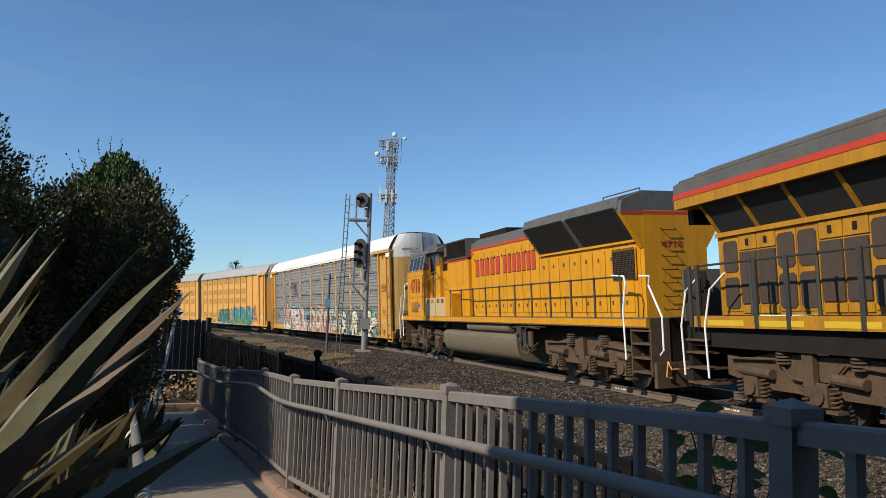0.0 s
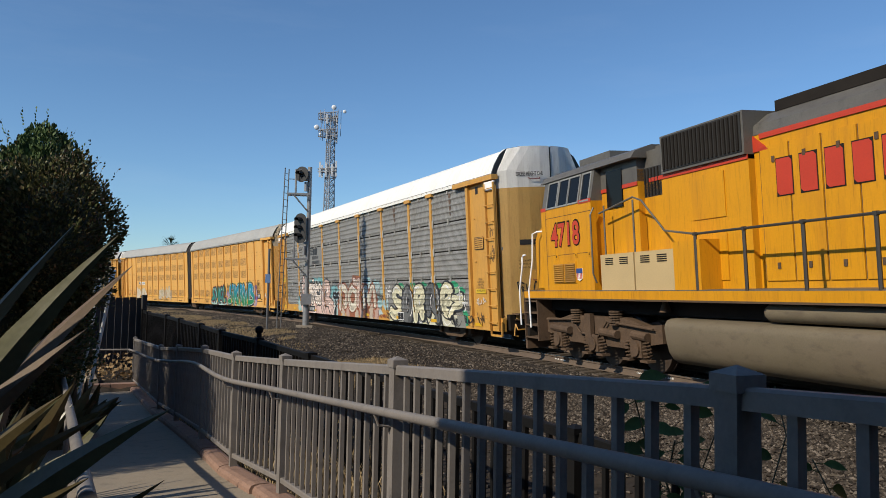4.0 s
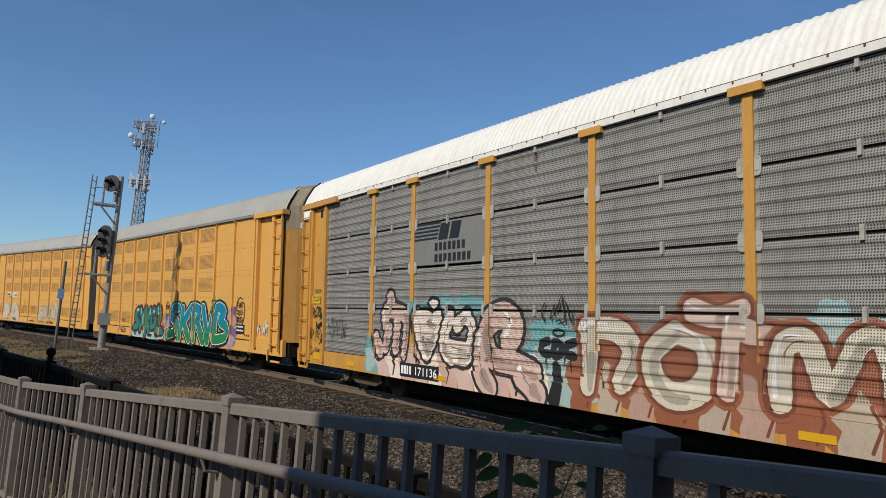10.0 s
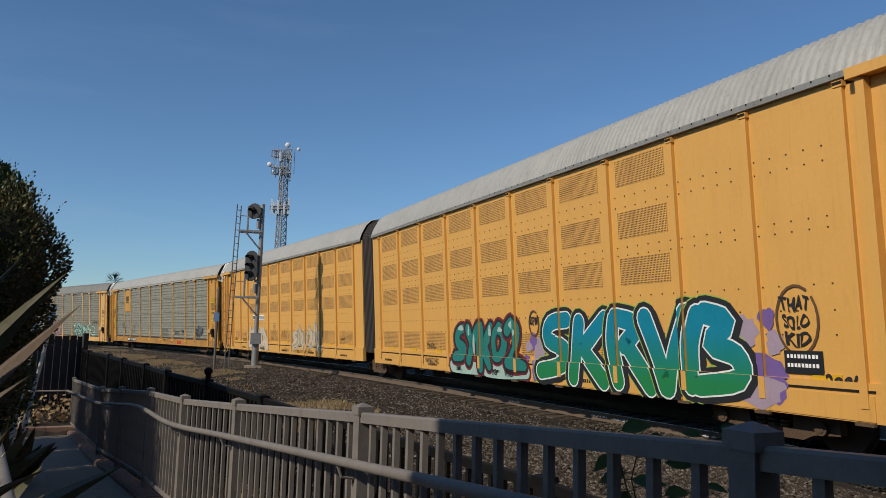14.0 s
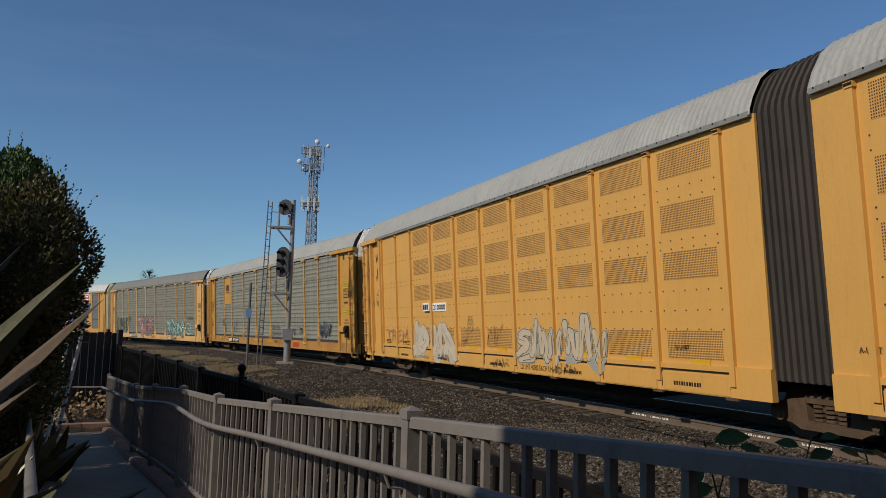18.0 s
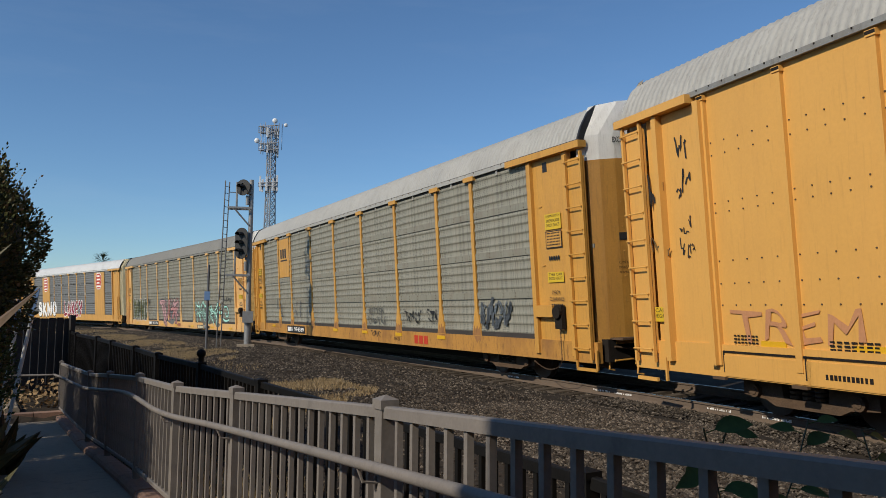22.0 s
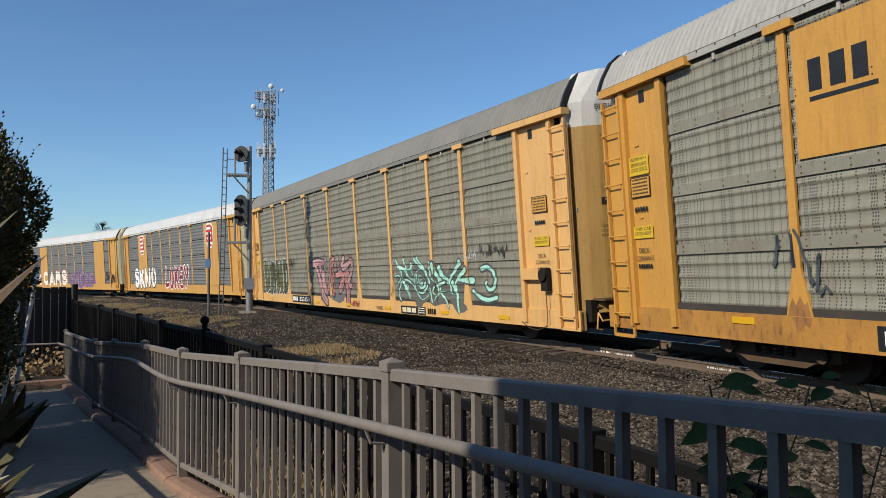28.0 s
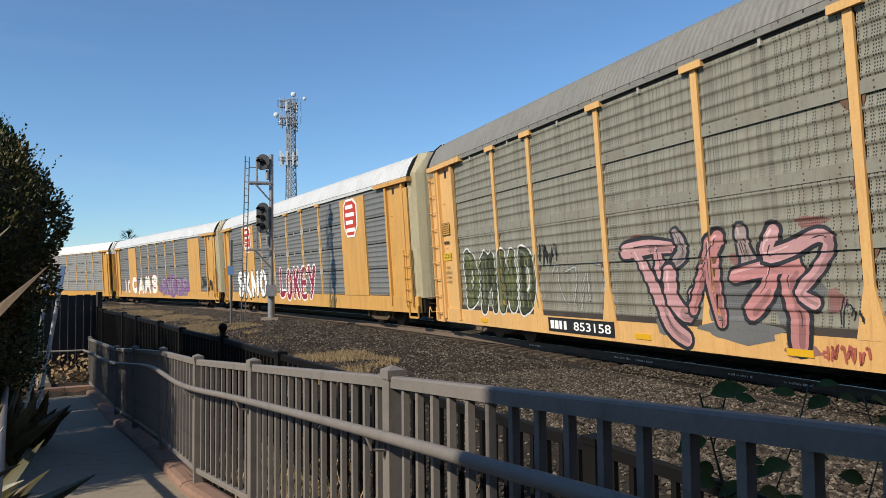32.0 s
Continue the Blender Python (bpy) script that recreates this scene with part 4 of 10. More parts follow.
def side_text(car, name, text, material, x, z, width, height, y=-1.6, **more):
    """Text on the near side; x is its left end as seen from there."""
    return write(name, text, material, car, Matrix.Translation((x, y, z)) @ Matrix.Rotation(radians(90), 4, "X"), width, height, **more)


def bars(car, name, material, x, z, width, height, count, y=-1.6, seed=1, label=""):
    """A line of writing too small to read, or a name that is not lettered: upright bars."""
    rng = random.Random(seed)
    bm = bmesh.new()
    for k in range(count):
        a = x + width * k / count
        w = width / count * rng.uniform(0.55, 0.8)
        box(bm, a, a + w, y - 0.003, y, z, z + height)
    return part(name, bm, material, car, label)


def automax(name, label, posts, length=21.8, closed=+1, bell=0.0, eave=5.1, pull=0.0):
    """One half of a two-part yellow car. closed: the end with doors (+1 front, -1 rear); the other end meets the bellows."""
    car = thing(name, label, "railway car", "cars of the train")
    P, yn, zs = M["fxe"], -1.5, 1.1
    half = length / 2
    ends = {closed: half - 0.4 - pull, -closed: half - 0.28 + bell}
    x0, x1 = -ends[-1], ends[1]
    one("underframe", M["dark"], car, (x0, x1, -0.35, 0.35, 0.62, 1.1), (x0 + 0.2, x1 - 0.2, -1.4, 1.4, 0.98, 1.09))
    # Same widened dark sill: puts the under-car shade into a box.
    one("sill_shade_box", M["dark"], car, (-6.6, 6.6, -0.8, 0.8, 0.3, 0.615))
    one("far_side", P, car, (x0, x1, 1.44, 1.5, zs, eave))
    one("side_sill", P, car, (x0, x1, yn - 0.04, yn + 0.08, 0.62, zs + 0.02))
    one("side_wall", P, car, (x0 if closed > 0 else -posts[0], x1 if closed < 0 else posts[0], yn, yn + 0.05, zs, eave))
    # posts from the doors to the bellows; the first two bays have no vent screens
    px = [closed * v for v in posts]
    bay = 1.83
    bm = bmesh.new()
    box(bm, 0, bay - 0.48, -0.005, 0, 0, 0.5)
    grille = mesh_of("vent_screen", bm, M["perf_fxe"])
    bm = bmesh.new()
    box(bm, -0.055, 0.055, -0.07, 0, -0.3, eave - zs - 0.1)
    box(bm, -0.075, 0.075, -0.085, 0, eave - zs - 0.16, eave - zs - 0.08)
    post = mesh_of("post", bm, P)
    bm = bmesh.new()
    for z in (0.62, 0.95, 1.3, 2.05, 2.2, 2.95, 3.15):
        for k in range(6):
            x = 0.2 + k * (bay - 0.4) / 5
            cyl(bm, (x, 0, z), (x, -0.012, z), 0.0125, 6)
    rivets = mesh_of("rivet", bm, M["truck"])
    for i, x in enumerate(px):
        ob = new("post", post)
        ob.parent = car
        ob.matrix_basis = pose(x, yn, zs)
        one("post_foot", M["truck"], car, (x - 0.13, x + 0.13, yn - 0.1, yn - 0.041, 0.585, 0.625))
        one("post_pocket", M["dark"], car, (x - 0.07, x + 0.07, yn - 0.0875, yn - 0.08, eave - 0.135, eave - 0.09))
        if i == len(px) - 1:
            continue
        left = min(x, px[i + 1])
        ob = new("rivet", rivets)
        ob.parent = car
        ob.matrix_basis = pose(left + (0 if i > 1 else -0.1), yn, zs)
        one("reflector", M["reflector"], car, (left + bay * 0.45, left + bay * 0.7, yn - 0.016, yn - 0.001, zs + 0.02, zs + 0.1))
        # Dark strips laid on the sill for the shade in each bay's recess.
        one("sill_shade_line", M["dark"], car, (left + 0.08, left + bay - 0.08, yn - 0.0565, yn - 0.04, 1.0, 1.028), (left + 0.08, left + 0.1, yn - 0.0565, yn - 0.04, 0.7, 1.0))
        sp = one("sill_panel", P, car, (left + 0.1, left + bay - 0.1, yn - 0.055, yn - 0.04, 0.64, 0.96))
        if i % 2:
            bars(sp, "stencil", M["dark"], left + 0.4, 0.74, 0.7, 0.07, 11, yn - 0.056, i)
        if i > 1:
            for z in (0.1, 1.5, 2.36, 3.34):
                ob = new("vent_screen", grille)
                ob.parent = car
                ob.matrix_basis = pose(left + 0.24, yn, zs + z)
    way = closed
    half -= pull
    xe = way * (half - 0.4)
    xa, xb = sorted((px[0], way * (half - 1.1)))
    one("end_panel", P, car, (xa, xb, yn - 0.005, yn + 0.05, zs, eave - 0.145))
    for x in (xa + 0.35, xb - 0.05):
        one("corner_post", P, car, (x - 0.06, x + 0.06, yn - 0.14, yn - 0.007, zs - 0.3, eave - 0.145))
    one("recessed_panel", P, car, (xa + 0.45, xb - 0.12, yn + 0.06, yn + 0.1, zs, eave - 0.2))
    one("door_track", P, car, (min(xa + 0.2, xe), max(xb - 0.2, xe), yn - 0.2, yn + 0.05, eave - 0.14, eave + 0.0))
    ladder(car, way * (half - 1.05) + (0 if way > 0 else -0.5), yn - 0.12, zs - 0.35, eave - 0.15, 0.5, 9, P, -1)
    one("ladder_panel", P, car, (min(way * (half - 1.07), way * (half - 0.53)), max(way * (half - 1.07), way * (half - 0.6)), yn - 0.07, yn - 0.03, zs - 0.2, eave - 0.25))
    end_doors(car, way * (half - 0.62), way, P, M["endgrey"], zs - 0.05, eave + 0.8, 4.5, "dirty cream top of the end doors")
    one("end_sill", M["dark"], car, (min(way * (half - 0.85), way * (half - 0.35)), max(way * (half - 0.85), way * (half - 0.35)), -1.35, 1.35, 0.6, 1.05))
    one("step", P, car, (min(way * (half - 1.05), way * (half - 0.5)), max(way * (half - 1.05), way * (half - 0.5)), yn - 0.1, yn - 0.05, 0.42, 0.48),
        (way * (half - 1.3) - 0.02, way * (half - 1.3) + 0.02, yn - 0.1, yn - 0.06, 0.45, 0.85))
    half += pull
    coupler(car, way * half, way)
    freight_truck(car, way * 6.5)
    if closed > 0:
        freight_truck(car, -half + 0.02)
        for k in range(8):
            bm = bmesh.new()
            x = -half - 0.68 + 0.144 * k
            prism(bm, [(y * 0.985, eave - 0.02 + h * 0.97) for y, h in ROOF] + [(1.5, 0.95), (-1.5, 0.95)], x, x + 0.066, 0)
            prism(bm, [(y * 0.95, eave - 0.05 + h * 0.94) for y, h in ROOF] + [(1.44, 0.97), (-1.44, 0.97)], x + 0.066, x + 0.144, 0)
            part("bellows_rib", bm, M["bellows"], car, "dark rubber fold between the halves")
    ob = new("roof", roof_mesh("roof", x0 + 0.02, x1 - 0.02, eave - 0.02, M["roofgrey"]))
    ob.parent = car
    bm = bmesh.new()
    for k in range(int((x1 - x0) / 0.28)):
        x = x0 + 0.15 + 0.28 * k
        box(bm, x - 0.011, x + 0.011, -1.592, -1.57, eave + 0.005, eave + 0.032)
    part("roof_clip", bm, M["dark"], car)
    one("roof_rail", M["galv"], car, (x0 + 0.05, x1 - 0.05, -1.585, -1.5, eave - 0.05, eave + 0.035))
    return car


M["endgrey"] = mat("dirty_cream_paint", (0.56, 0.47, 0.34), 0.6, 0, 0.15, 1.5, 30, 0.08, (0.3, 0.22, 0.14), 0.5, (2, 2, 0.4))
M["bellows"] = mat("dusty_black_rubber", (0.05, 0.042, 0.036), 0.85, 0, 0.3, 3, 40, 0.2, (0.085, 0.062, 0.045), 0.45, (1, 1, 0.3))


def loco_truck(parent, x):
    """A three-axle power truck."""
    bm = bmesh.new()
    for y in (-1.13, 1.13):
        prism(bm, [(-2.5, 1.05), (-2.5, 0.68), (-2.1, 0.62), (-1.95, 0.74), (-1.45, 0.74), (-1.25, 0.5), (-0.45, 0.5), (-0.25, 0.74), (0.25, 0.74), (0.45, 0.5), (1.25, 0.5), (1.45, 0.74), (1.95, 0.74), (2.1, 0.62), (2.5, 0.68), (2.5, 1.05), (1.9, 1.0), (1.2, 1.14), (-1.2, 1.14), (-1.9, 1.0)],
              y - 0.1, y + 0.1, 1)
    box(bm, -2.2, 2.2, -1.0, 1.0, 0.7, 0.95)
    truck = part("power_truck", bm, M["truck"], parent, "rusty brown three-axle power truck")
    truck.matrix_basis = pose(x, 0, 0)
    for dx in (-1.7, 0, 1.7):
        ob = new("wheelset", BIGWHEELS)
        ob.parent = truck
        ob.matrix_basis = pose(dx, 0, 0)
        for y in (-1.25, 1.25):
            bm = bmesh.new()
            box(bm, dx - 0.2, dx + 0.2, y - 0.08, y + 0.08, 0.36, 0.72)
            cyl(bm, (dx, y - 0.06, 0.53), (dx, y + 0.12 * (1 if y > 0 else -1), 0.53), 0.15, 14)
            part("axle_box", bm, M["truck"], truck)
    for y in (-1.27, 1.27):
        for dx in (-2.02, -1.38, -0.32, 0.32, 1.38, 2.02):
            bm = bmesh.new()
            tube(bm, [(dx + 0.085 * math.cos(1.2 * k), y + 0.085 * math.sin(1.2 * k), 0.33 + 0.0135 * k) for k in range(28)], 0.017, 5)
            box(bm, dx - 0.13, dx + 0.13, y - 0.1, y + 0.1, 0.28, 0.33)
            part("coil_spring", bm, M["truck"], truck)
    bm = bmesh.new()
    for y in (-1.22, 1.22):
        for sx in (-0.85, 0.85):
            for k in range(6):
                cyl(bm, (sx, y, 0.98 + k * 0.055), (sx, y, 1.01 + k * 0.055), 0.16, 12)
    part("spring", bm, M["truck"], truck)
    bm = bmesh.new()
    for y in (-1.3, 1.3):
        for a, b in ((-2.0, -1.1), (0.35, 1.0), (1.6, 2.1)):
            cyl(bm, (a, y, 0.82), (b, y, 0.78), 0.09, 10)
        tube(bm, [(-2.3, y, 1.0), (-1.0, y, 1.05), (-0.6, y, 0.75), (0.2, y, 0.7), (0.6, y, 1.05), (2.3, y, 0.95)], 0.025, 6)
        box(bm, -0.3, -0.05, y - 0.05, y + 0.05, 0.5, 1.2)
    part("brake_cylinder", bm, M["truck"], truck)
    return truck


def handrail(loco, x0, x1, y, z0, z1, count, material):
    for k in range(count):
        x = x0 + (x1 - x0) * k / (count - 1)
        bm = bmesh.new()
        cyl(bm, (x, y, z0 - 0.12), (x, y, z1), 0.03, 6)
        box(bm, x - 0.03, x + 0.03, y - 0.03, y + 0.03, z1 - 0.03, z1 + 0.03)
        part("handrail_post", bm, material, loco)
    bm = bmesh.new()
    tube(bm, [(x0, y, z1), ((x0 + x1) / 2, y, z1), (x1, y, z1)], 0.022, 6)
    part("handrail", bm, material, loco)


def louvres(loco, name, x0, x1, z0, z1, y, n, material, frame_m):
    one("louvre_frame", frame_m, loco, (x0 - 0.03, x1 + 0.03, y, y + 0.02, z0 - 0.03, z1 + 0.03))
    bm = bmesh.new()
    for k in range(n):
        z = z0 + (z1 - z0) * k / n
        prism(bm, [(y - 0.03, z), (y, z), (y, z + (z1 - z0) / n * 0.7)], x0, x1, 0)
    part(name, bm, material, loco)


def locomotive():
    """Six-axle diesel with its cab at the rear end of the train's way: the cab is at -x."""
    lo = thing("locomotive", "yellow and grey six-axle diesel locomotive with red lettering", "locomotive", "locomotives")
    Y, G, D = M["up"], M["upgray"], 1.74
    for y in (-1.53, 1.41):
        one("frame_sill", Y, lo, (-10.1, 10.1, y, y + 0.12, 1.52, D - 0.02), label="yellow side sill")
    one("frame_edge", M["truck"], lo, (-10.1, 10.1, -1.536, -1.53, 1.52, 1.555))
    one("underframe", M["dark"], lo, (-10.2, 10.2, -1.08, 1.08, 1.22, 1.7))
    one("walkway", G, lo, (-10.1, 10.1, -1.5, 1.5, D - 0.04, D))
    # long hood
    bm = bmesh.new()
    prism(bm, [(-0.92, D), (-0.92, 4.28), (0.92, 4.28), (0.92, D)], -2.1, 9.1, 0)
    part("hood", bm, Y, lo)
    bm = bmesh.new()
    prism(bm, [(-0.93, 4.28), (-0.9, 4.45), (-0.6, 4.66), (0.6, 4.66), (0.9, 4.45), (0.93, 4.28)], -2.1, 3.7, 0)
    part("hood_roof", bm, G, lo, "grey hood roof")
    bm = bmesh.new()
    prism(bm, [(-2.1, 4.28), (-1.75, 4.0), (-2.1, 4.0)], -0.945, -0.925, 1)
    box(bm, -1.95, 3.7, -0.945, -0.925, 4.2, 4.285)
    part("stripe", bm, M["red"], lo, "red stripe under the grey roof")
    n = 17
    for k in range(n):
        x = -1.95 + k * 0.635
        top = 4.05 if x < 3.4 else 3.45
        d = one("engine_door", Y, lo, (x, x + 0.6, -0.945, -0.92, D + 0.12, top))
        bm = bmesh.new()
        for z in (2.05, top - 0.28):
            box(bm, x + 0.26, x + 0.32, -0.96, -0.945, z, z + 0.1)
        part("latch", bm, M["truck"], d)
        one("door_gap", M["truck"], lo, (x - 0.026, x - 0.009, -0.93, -0.9205, D + 0.12, top))
    # flared radiators at the far end of the hood
    bm = bmesh.new()
    prism(bm, [(-0.95, 3.6), (-1.5, 4.36), (-1.44, 4.62), (-0.9, 4.78), (0.9, 4.78), (1.44, 4.62), (1.5, 4.36), (0.95, 3.6)], 3.8, 9.08, 0)
    part("radiator_housing", bm, G, lo, "grey flared radiator housing")
    bm = bmesh.new()
    prism(bm, [(-0.93, 3.4), (-1.5, 4.26), (1.5, 4.26), (0.93, 3.4)], 9.08, 9.245, 0)
    part("radiator_end", bm, Y, lo, "yellow end of the flared housing")
    bm = bmesh.new()
    prism(bm, [(-1.5, 4.26), (-1.44, 4.55), (-0.9, 4.78), (0.9, 4.78), (1.44, 4.55), (1.5, 4.26)], 9.08, 9.245, 0)
    part("radiator_end_top", bm, G, lo)
    one("stripe", M["red"], lo, (9.245, 9.252, -1.5, 1.5, 4.2, 4.28))
    one("radiator_frame", Y, lo, (3.8, 9.08, -0.99, -0.93, 3.56, 3.62))
    for a, b in ((3.95, 6.3), (6.55, 8.95)):
        bm = bmesh.new()
        prism(bm, [(-0.99, 3.63), (-1.535, 4.37), (-1.5, 4.4), (-0.95, 3.66)], a, b, 0)
        scr = part("radiator_screen", bm, M["mesh"], lo, "black mesh radiator screen")
        bm = bmesh.new()
        for k in range(int((b - a) / 0.11)):
            x = a + 0.05 + k * 0.11
            prism(bm, [(-1.0, 3.63), (-1.55, 4.37), (-1.54, 4.38), (-0.99, 3.64)], x, x + 0.02, 0)
        part("screen_rib", bm, M["dark"], scr)
    bm = bmesh.new()
    tube(bm, [(7.2, -0.7, 4.78), (7.2, -0.7, 4.9), (8.9, -0.7, 4.9), (8.9, -0.7, 4.78)], 0.018, 6)
    part("roof_grab", bm, G, lo)
    for x in (4.6, 6.3, 8.0):
        bm = bmesh.new()
        cyl(bm, (x, 0, 4.78), (x, 0, 4.84), 0.6, 20)
        part("radiator_fan", bm, G, lo)
    louvres(lo, "louvre", 7.95, 8.95, 2.7, 3.4, -0.97, 14, M["dark"], Y)
    bm = bmesh.new()
    for k in range(16):
        x = 7.97 + k * 0.062
        box(bm, x, x + 0.03, -0.985, -0.965, 2.66, 3.44)
    part("vent_slat", bm, M["truck"], lo)
    # equipment behind the cab
    one("filter_housing", Y, lo, (-5.2, -2.1, -1.05, 1.05, D, 3.9))
    one("filter_housing_top", G, lo, (-6.4, -4.4, -1.02, 1.02, 3.55, 4.55), (-6.4, -4.4, -0.8, 0.8, 4.55, 4.66))
    one("brake_housing", G, lo, (-4.4, -2.1, -1.12, 1.12, 3.98, 4.72), label="grey dynamic brake housing")
    bm = bmesh.new()
    for k in range(20):
        x = -4.3 + k * 0.108
        box(bm, x, x + 0.05, -1.16, -1.12, 4.06, 4.66)
    gr = part("brake_grille_slat", bm, M["dark"], lo)
    one("brake_grille", M["mesh"], lo, (-4.33, -2.15, -1.135, -1.12, 4.03, 4.69), label="black dynamic brake grille")
    one("stripe", M["red"], lo, (-4.9, -2.1, -1.07, -1.05, 3.9, 3.98))
    one("filter_screen", M["mesh"], lo, (-6.1, -4.5, -1.05, -1.02, 3.6, 4.2), label="black air filter screen")
    bm = bmesh.new()
    for k in range(14):
        x = -6.05 + k * 0.11
        box(bm, x, x + 0.03, -1.07, -1.05, 3.62, 4.18)
    part("screen_rib", bm, M["dark"], lo)
    one("access_door", Y, lo, (-3.6, -2.7, -1.07, -1.05, 3.0, 3.8))
    one("access_door", Y, lo, (-3.6, -2.7, -1.07, -1.05, D + 0.15, 2.7))
    one("exhaust_housing", M["dark"], lo, (-1.9, 0.6, -0.62, 0.62, 4.66, 4.84))
    bm = bmesh.new()
    for x in (2.5, 2.75, 3.05):
        cyl(bm, (x, -0.25, 4.62), (x + 0.28, -0.25, 4.8), 0.05, 8, 0.11)
    part("horn", bm, M["dark"], lo)
    # cab: nose, main cab with the number, and the narrower rear cab with the door
    bm = bmesh.new()
    prism(bm, [(-1.5, D), (-1.5, 3.72), (1.5, 3.72), (1.5, D)], -8.95, -6.5, 0)
    part("cab", bm, Y, lo, "yellow cab side with a red number")
    bm = bmesh.new()
    prism(bm, [(-1.5, 3.72), (-1.36, 4.42), (1.36, 4.42), (1.5, 3.72)], -8.9, -6.5, 0)
    part("cab_upper", bm, G, lo)
    bm = bmesh.new()
    prism(bm, [(-1.4, 4.42), (-1.3, 4.56), (-0.9, 4.7), (0.9, 4.7), (1.3, 4.56), (1.4, 4.42)], -9.1, -5.0, 0)
    part("cab_roof", bm, G, lo, "grey cab roof")
    one("air_conditioner", G, lo, (-8.3, -6.9, -0.7, 0.7, 4.7, 4.92))
    one("rear_cab", Y, lo, (-6.5, -5.1, -1.2, 1.2, D, 4.2))
    one("rear_cab_top", G, lo, (-6.5, -5.1, -1.21, 1.21, 3.95, 4.5))
    one("rear_cab_band", M["red"], lo, (-6.5, -5.1, -1.225, -1.21, 3.87, 3.95))
    for x0, x1 in ((-8.62, -8.16), (-8.05, -7.62), (-7.56, -7.1), (-6.95, -6.62)):
        win = one("cab_window", M["glass"], lo, (x0, x1, -0.02, 0.02, 0, 0.6), label="dark cab window")
        win.matrix_basis = pose(0, -1.475, 3.76, -11.3)
        one("window_frame", M["galv"], win, (x0 - 0.045, x0, -0.035, 0.02, -0.04, 0.64), (x1, x1 + 0.045, -0.035, 0.02, -0.04, 0.64), (x0, x1, -0.035, 0.02, 0.6, 0.64), (x0, x1, -0.035, 0.02, -0.04, 0.0))
    one("cab_band", M["red"], lo, (-7.05, -6.5, -1.51, -1.5, 3.7, 3.78), (-8.95, -8.68, -1.51, -1.5, 3.7, 3.78))
    w = one("door_window", M["glass"], lo, (-6.25, -5.65, -1.235, -1.2, 3.5, 4.3), label="dark cab door window")
    bm = bmesh.new()
    prism(bm, [(-9.9, D), (-9.9, 3.05), (-9.72, 3.3), (-9.2, 3.46), (-8.95, 3.5), (-8.95, D)], -1.25, 1.25, 1)
    bmesh.ops.bevel(bm, geom=bm.edges[:], offset=0.05, segments=2, affect="EDGES")
    part("nose", bm, Y, lo, "yellow short nose", True)
    for a in (-8.35, -7.8):
        louvres(lo, "louvre", a, a + 0.5, 1.94, 2.38, -1.52, 9, M["up_louvre"], Y)
    bm = bmesh.new()
    prism(bm, [(-7.24, 2.0), (-7.12, 1.95), (-7.0, 2.0), (-6.99, 2.24), (-7.25, 2.24)], -1.52, -1.5, 1)
    em = part("shield", bm, M["white"], lo, "small shield emblem in white, blue and red")
    one("shield_top", M["blue"], em, (-7.25, -6.99, -1.525, -1.52, 2.13, 2.24))
    one("shield_bar", M["red"], em, *[(-7.22 + 0.062 * k, -7.19 + 0.062 * k, -1.524, -1.52, 2.0, 2.13) for k in range(4)])
    for z in (2.58, 3.5):
        one("cab_seam", M["truck"], lo, (-8.71, -6.52, -1.504, -1.5, z, z + 0.012))
    one("cab_seam", M["truck"], lo, (-8.72, -8.708, -1.504, -1.5, D, 3.66))
    for x in (-8.25, -7.3, -6.7):
        lt = one("latch", Y, lo, (x, x + 0.12, -1.515, -1.5, 2.5, 2.6))
        one("latch_slot", M["dark"], lt, (x + 0.045, x + 0.075, -1.52, -1.515, 2.52, 2.58))
    for a, b in ((-6.2, -4.95), (-4.9, -3.65)):
        bx = one("battery_box", M["cream"], lo, (a, b, -1.5, -1.05, D, 2.5), label="cream battery box")
        bm = bmesh.new()
        for g in (0.2, 0.75):
            for k in range(4):
                box(bm, a + g, a + g + 0.3, -1.51, -1.5, 2.28 + 0.04 * k, 2.3 + 0.04 * k)
        part("vent_slot", bm, M["dark"], bx)
    one("handbrake_step", Y, lo, (-3.65, -2.9, -1.5, -1.0, D, 2.62))
    # mirrors and cab grab irons
    bm = bmesh.new()
    tube(bm, [(-6.4, -1.5, 1.9), (-6.4, -1.58, 2.1), (-6.4, -1.58, 3.4), (-6.4, -1.5, 3.55)], 0.02, 6)
    part("cab_grab_iron", bm, G, lo)
    # tanks and running gear
    bm = bmesh.new()
    prof = [(0.9, 1.2), (1.3, 1.19), (1.39, 1.16), (1.44, 1.1), (1.46, 1.02), (1.43, 0.76), (1.38, 0.56), (1.29, 0.42), (1.15, 0.34), (0.9, 0.3)]
    prism(bm, [(y, z) for y, z in prof] + [(-y, z) for y, z in prof[::-1]], -4.1, 2.95, 0)
    part("fuel_tank", bm, M["tank"], lo, "dusty grey-brown fuel tank", True)
    bm = bmesh.new()
    cyl(bm, (-1.5, -1.28, 1.37), (2.3, -1.28, 1.37), 0.15, 16)
    for x, q in ((-1.5, -1), (2.3, 1)):
        cyl(bm, (x, -1.28, 1.37), (x + q * 0.07, -1.28, 1.37), 0.115, 16)
    part("air_reservoir", bm, M["tank"], lo, "", True)
    bm = bmesh.new()
    cyl(bm, (-4.4, -1.2, 1.3), (-4.4, -1.2, 1.5), 0.12, 12, 0.05)
    part("bell", bm, M["truck"], lo, "", True)
    # valves and pipes behind the tank
    one("valve_box", M["railgrey"], lo, (3.0, 3.34, -1.46, -1.25, 0.98, 1.42), label="grey valve box")
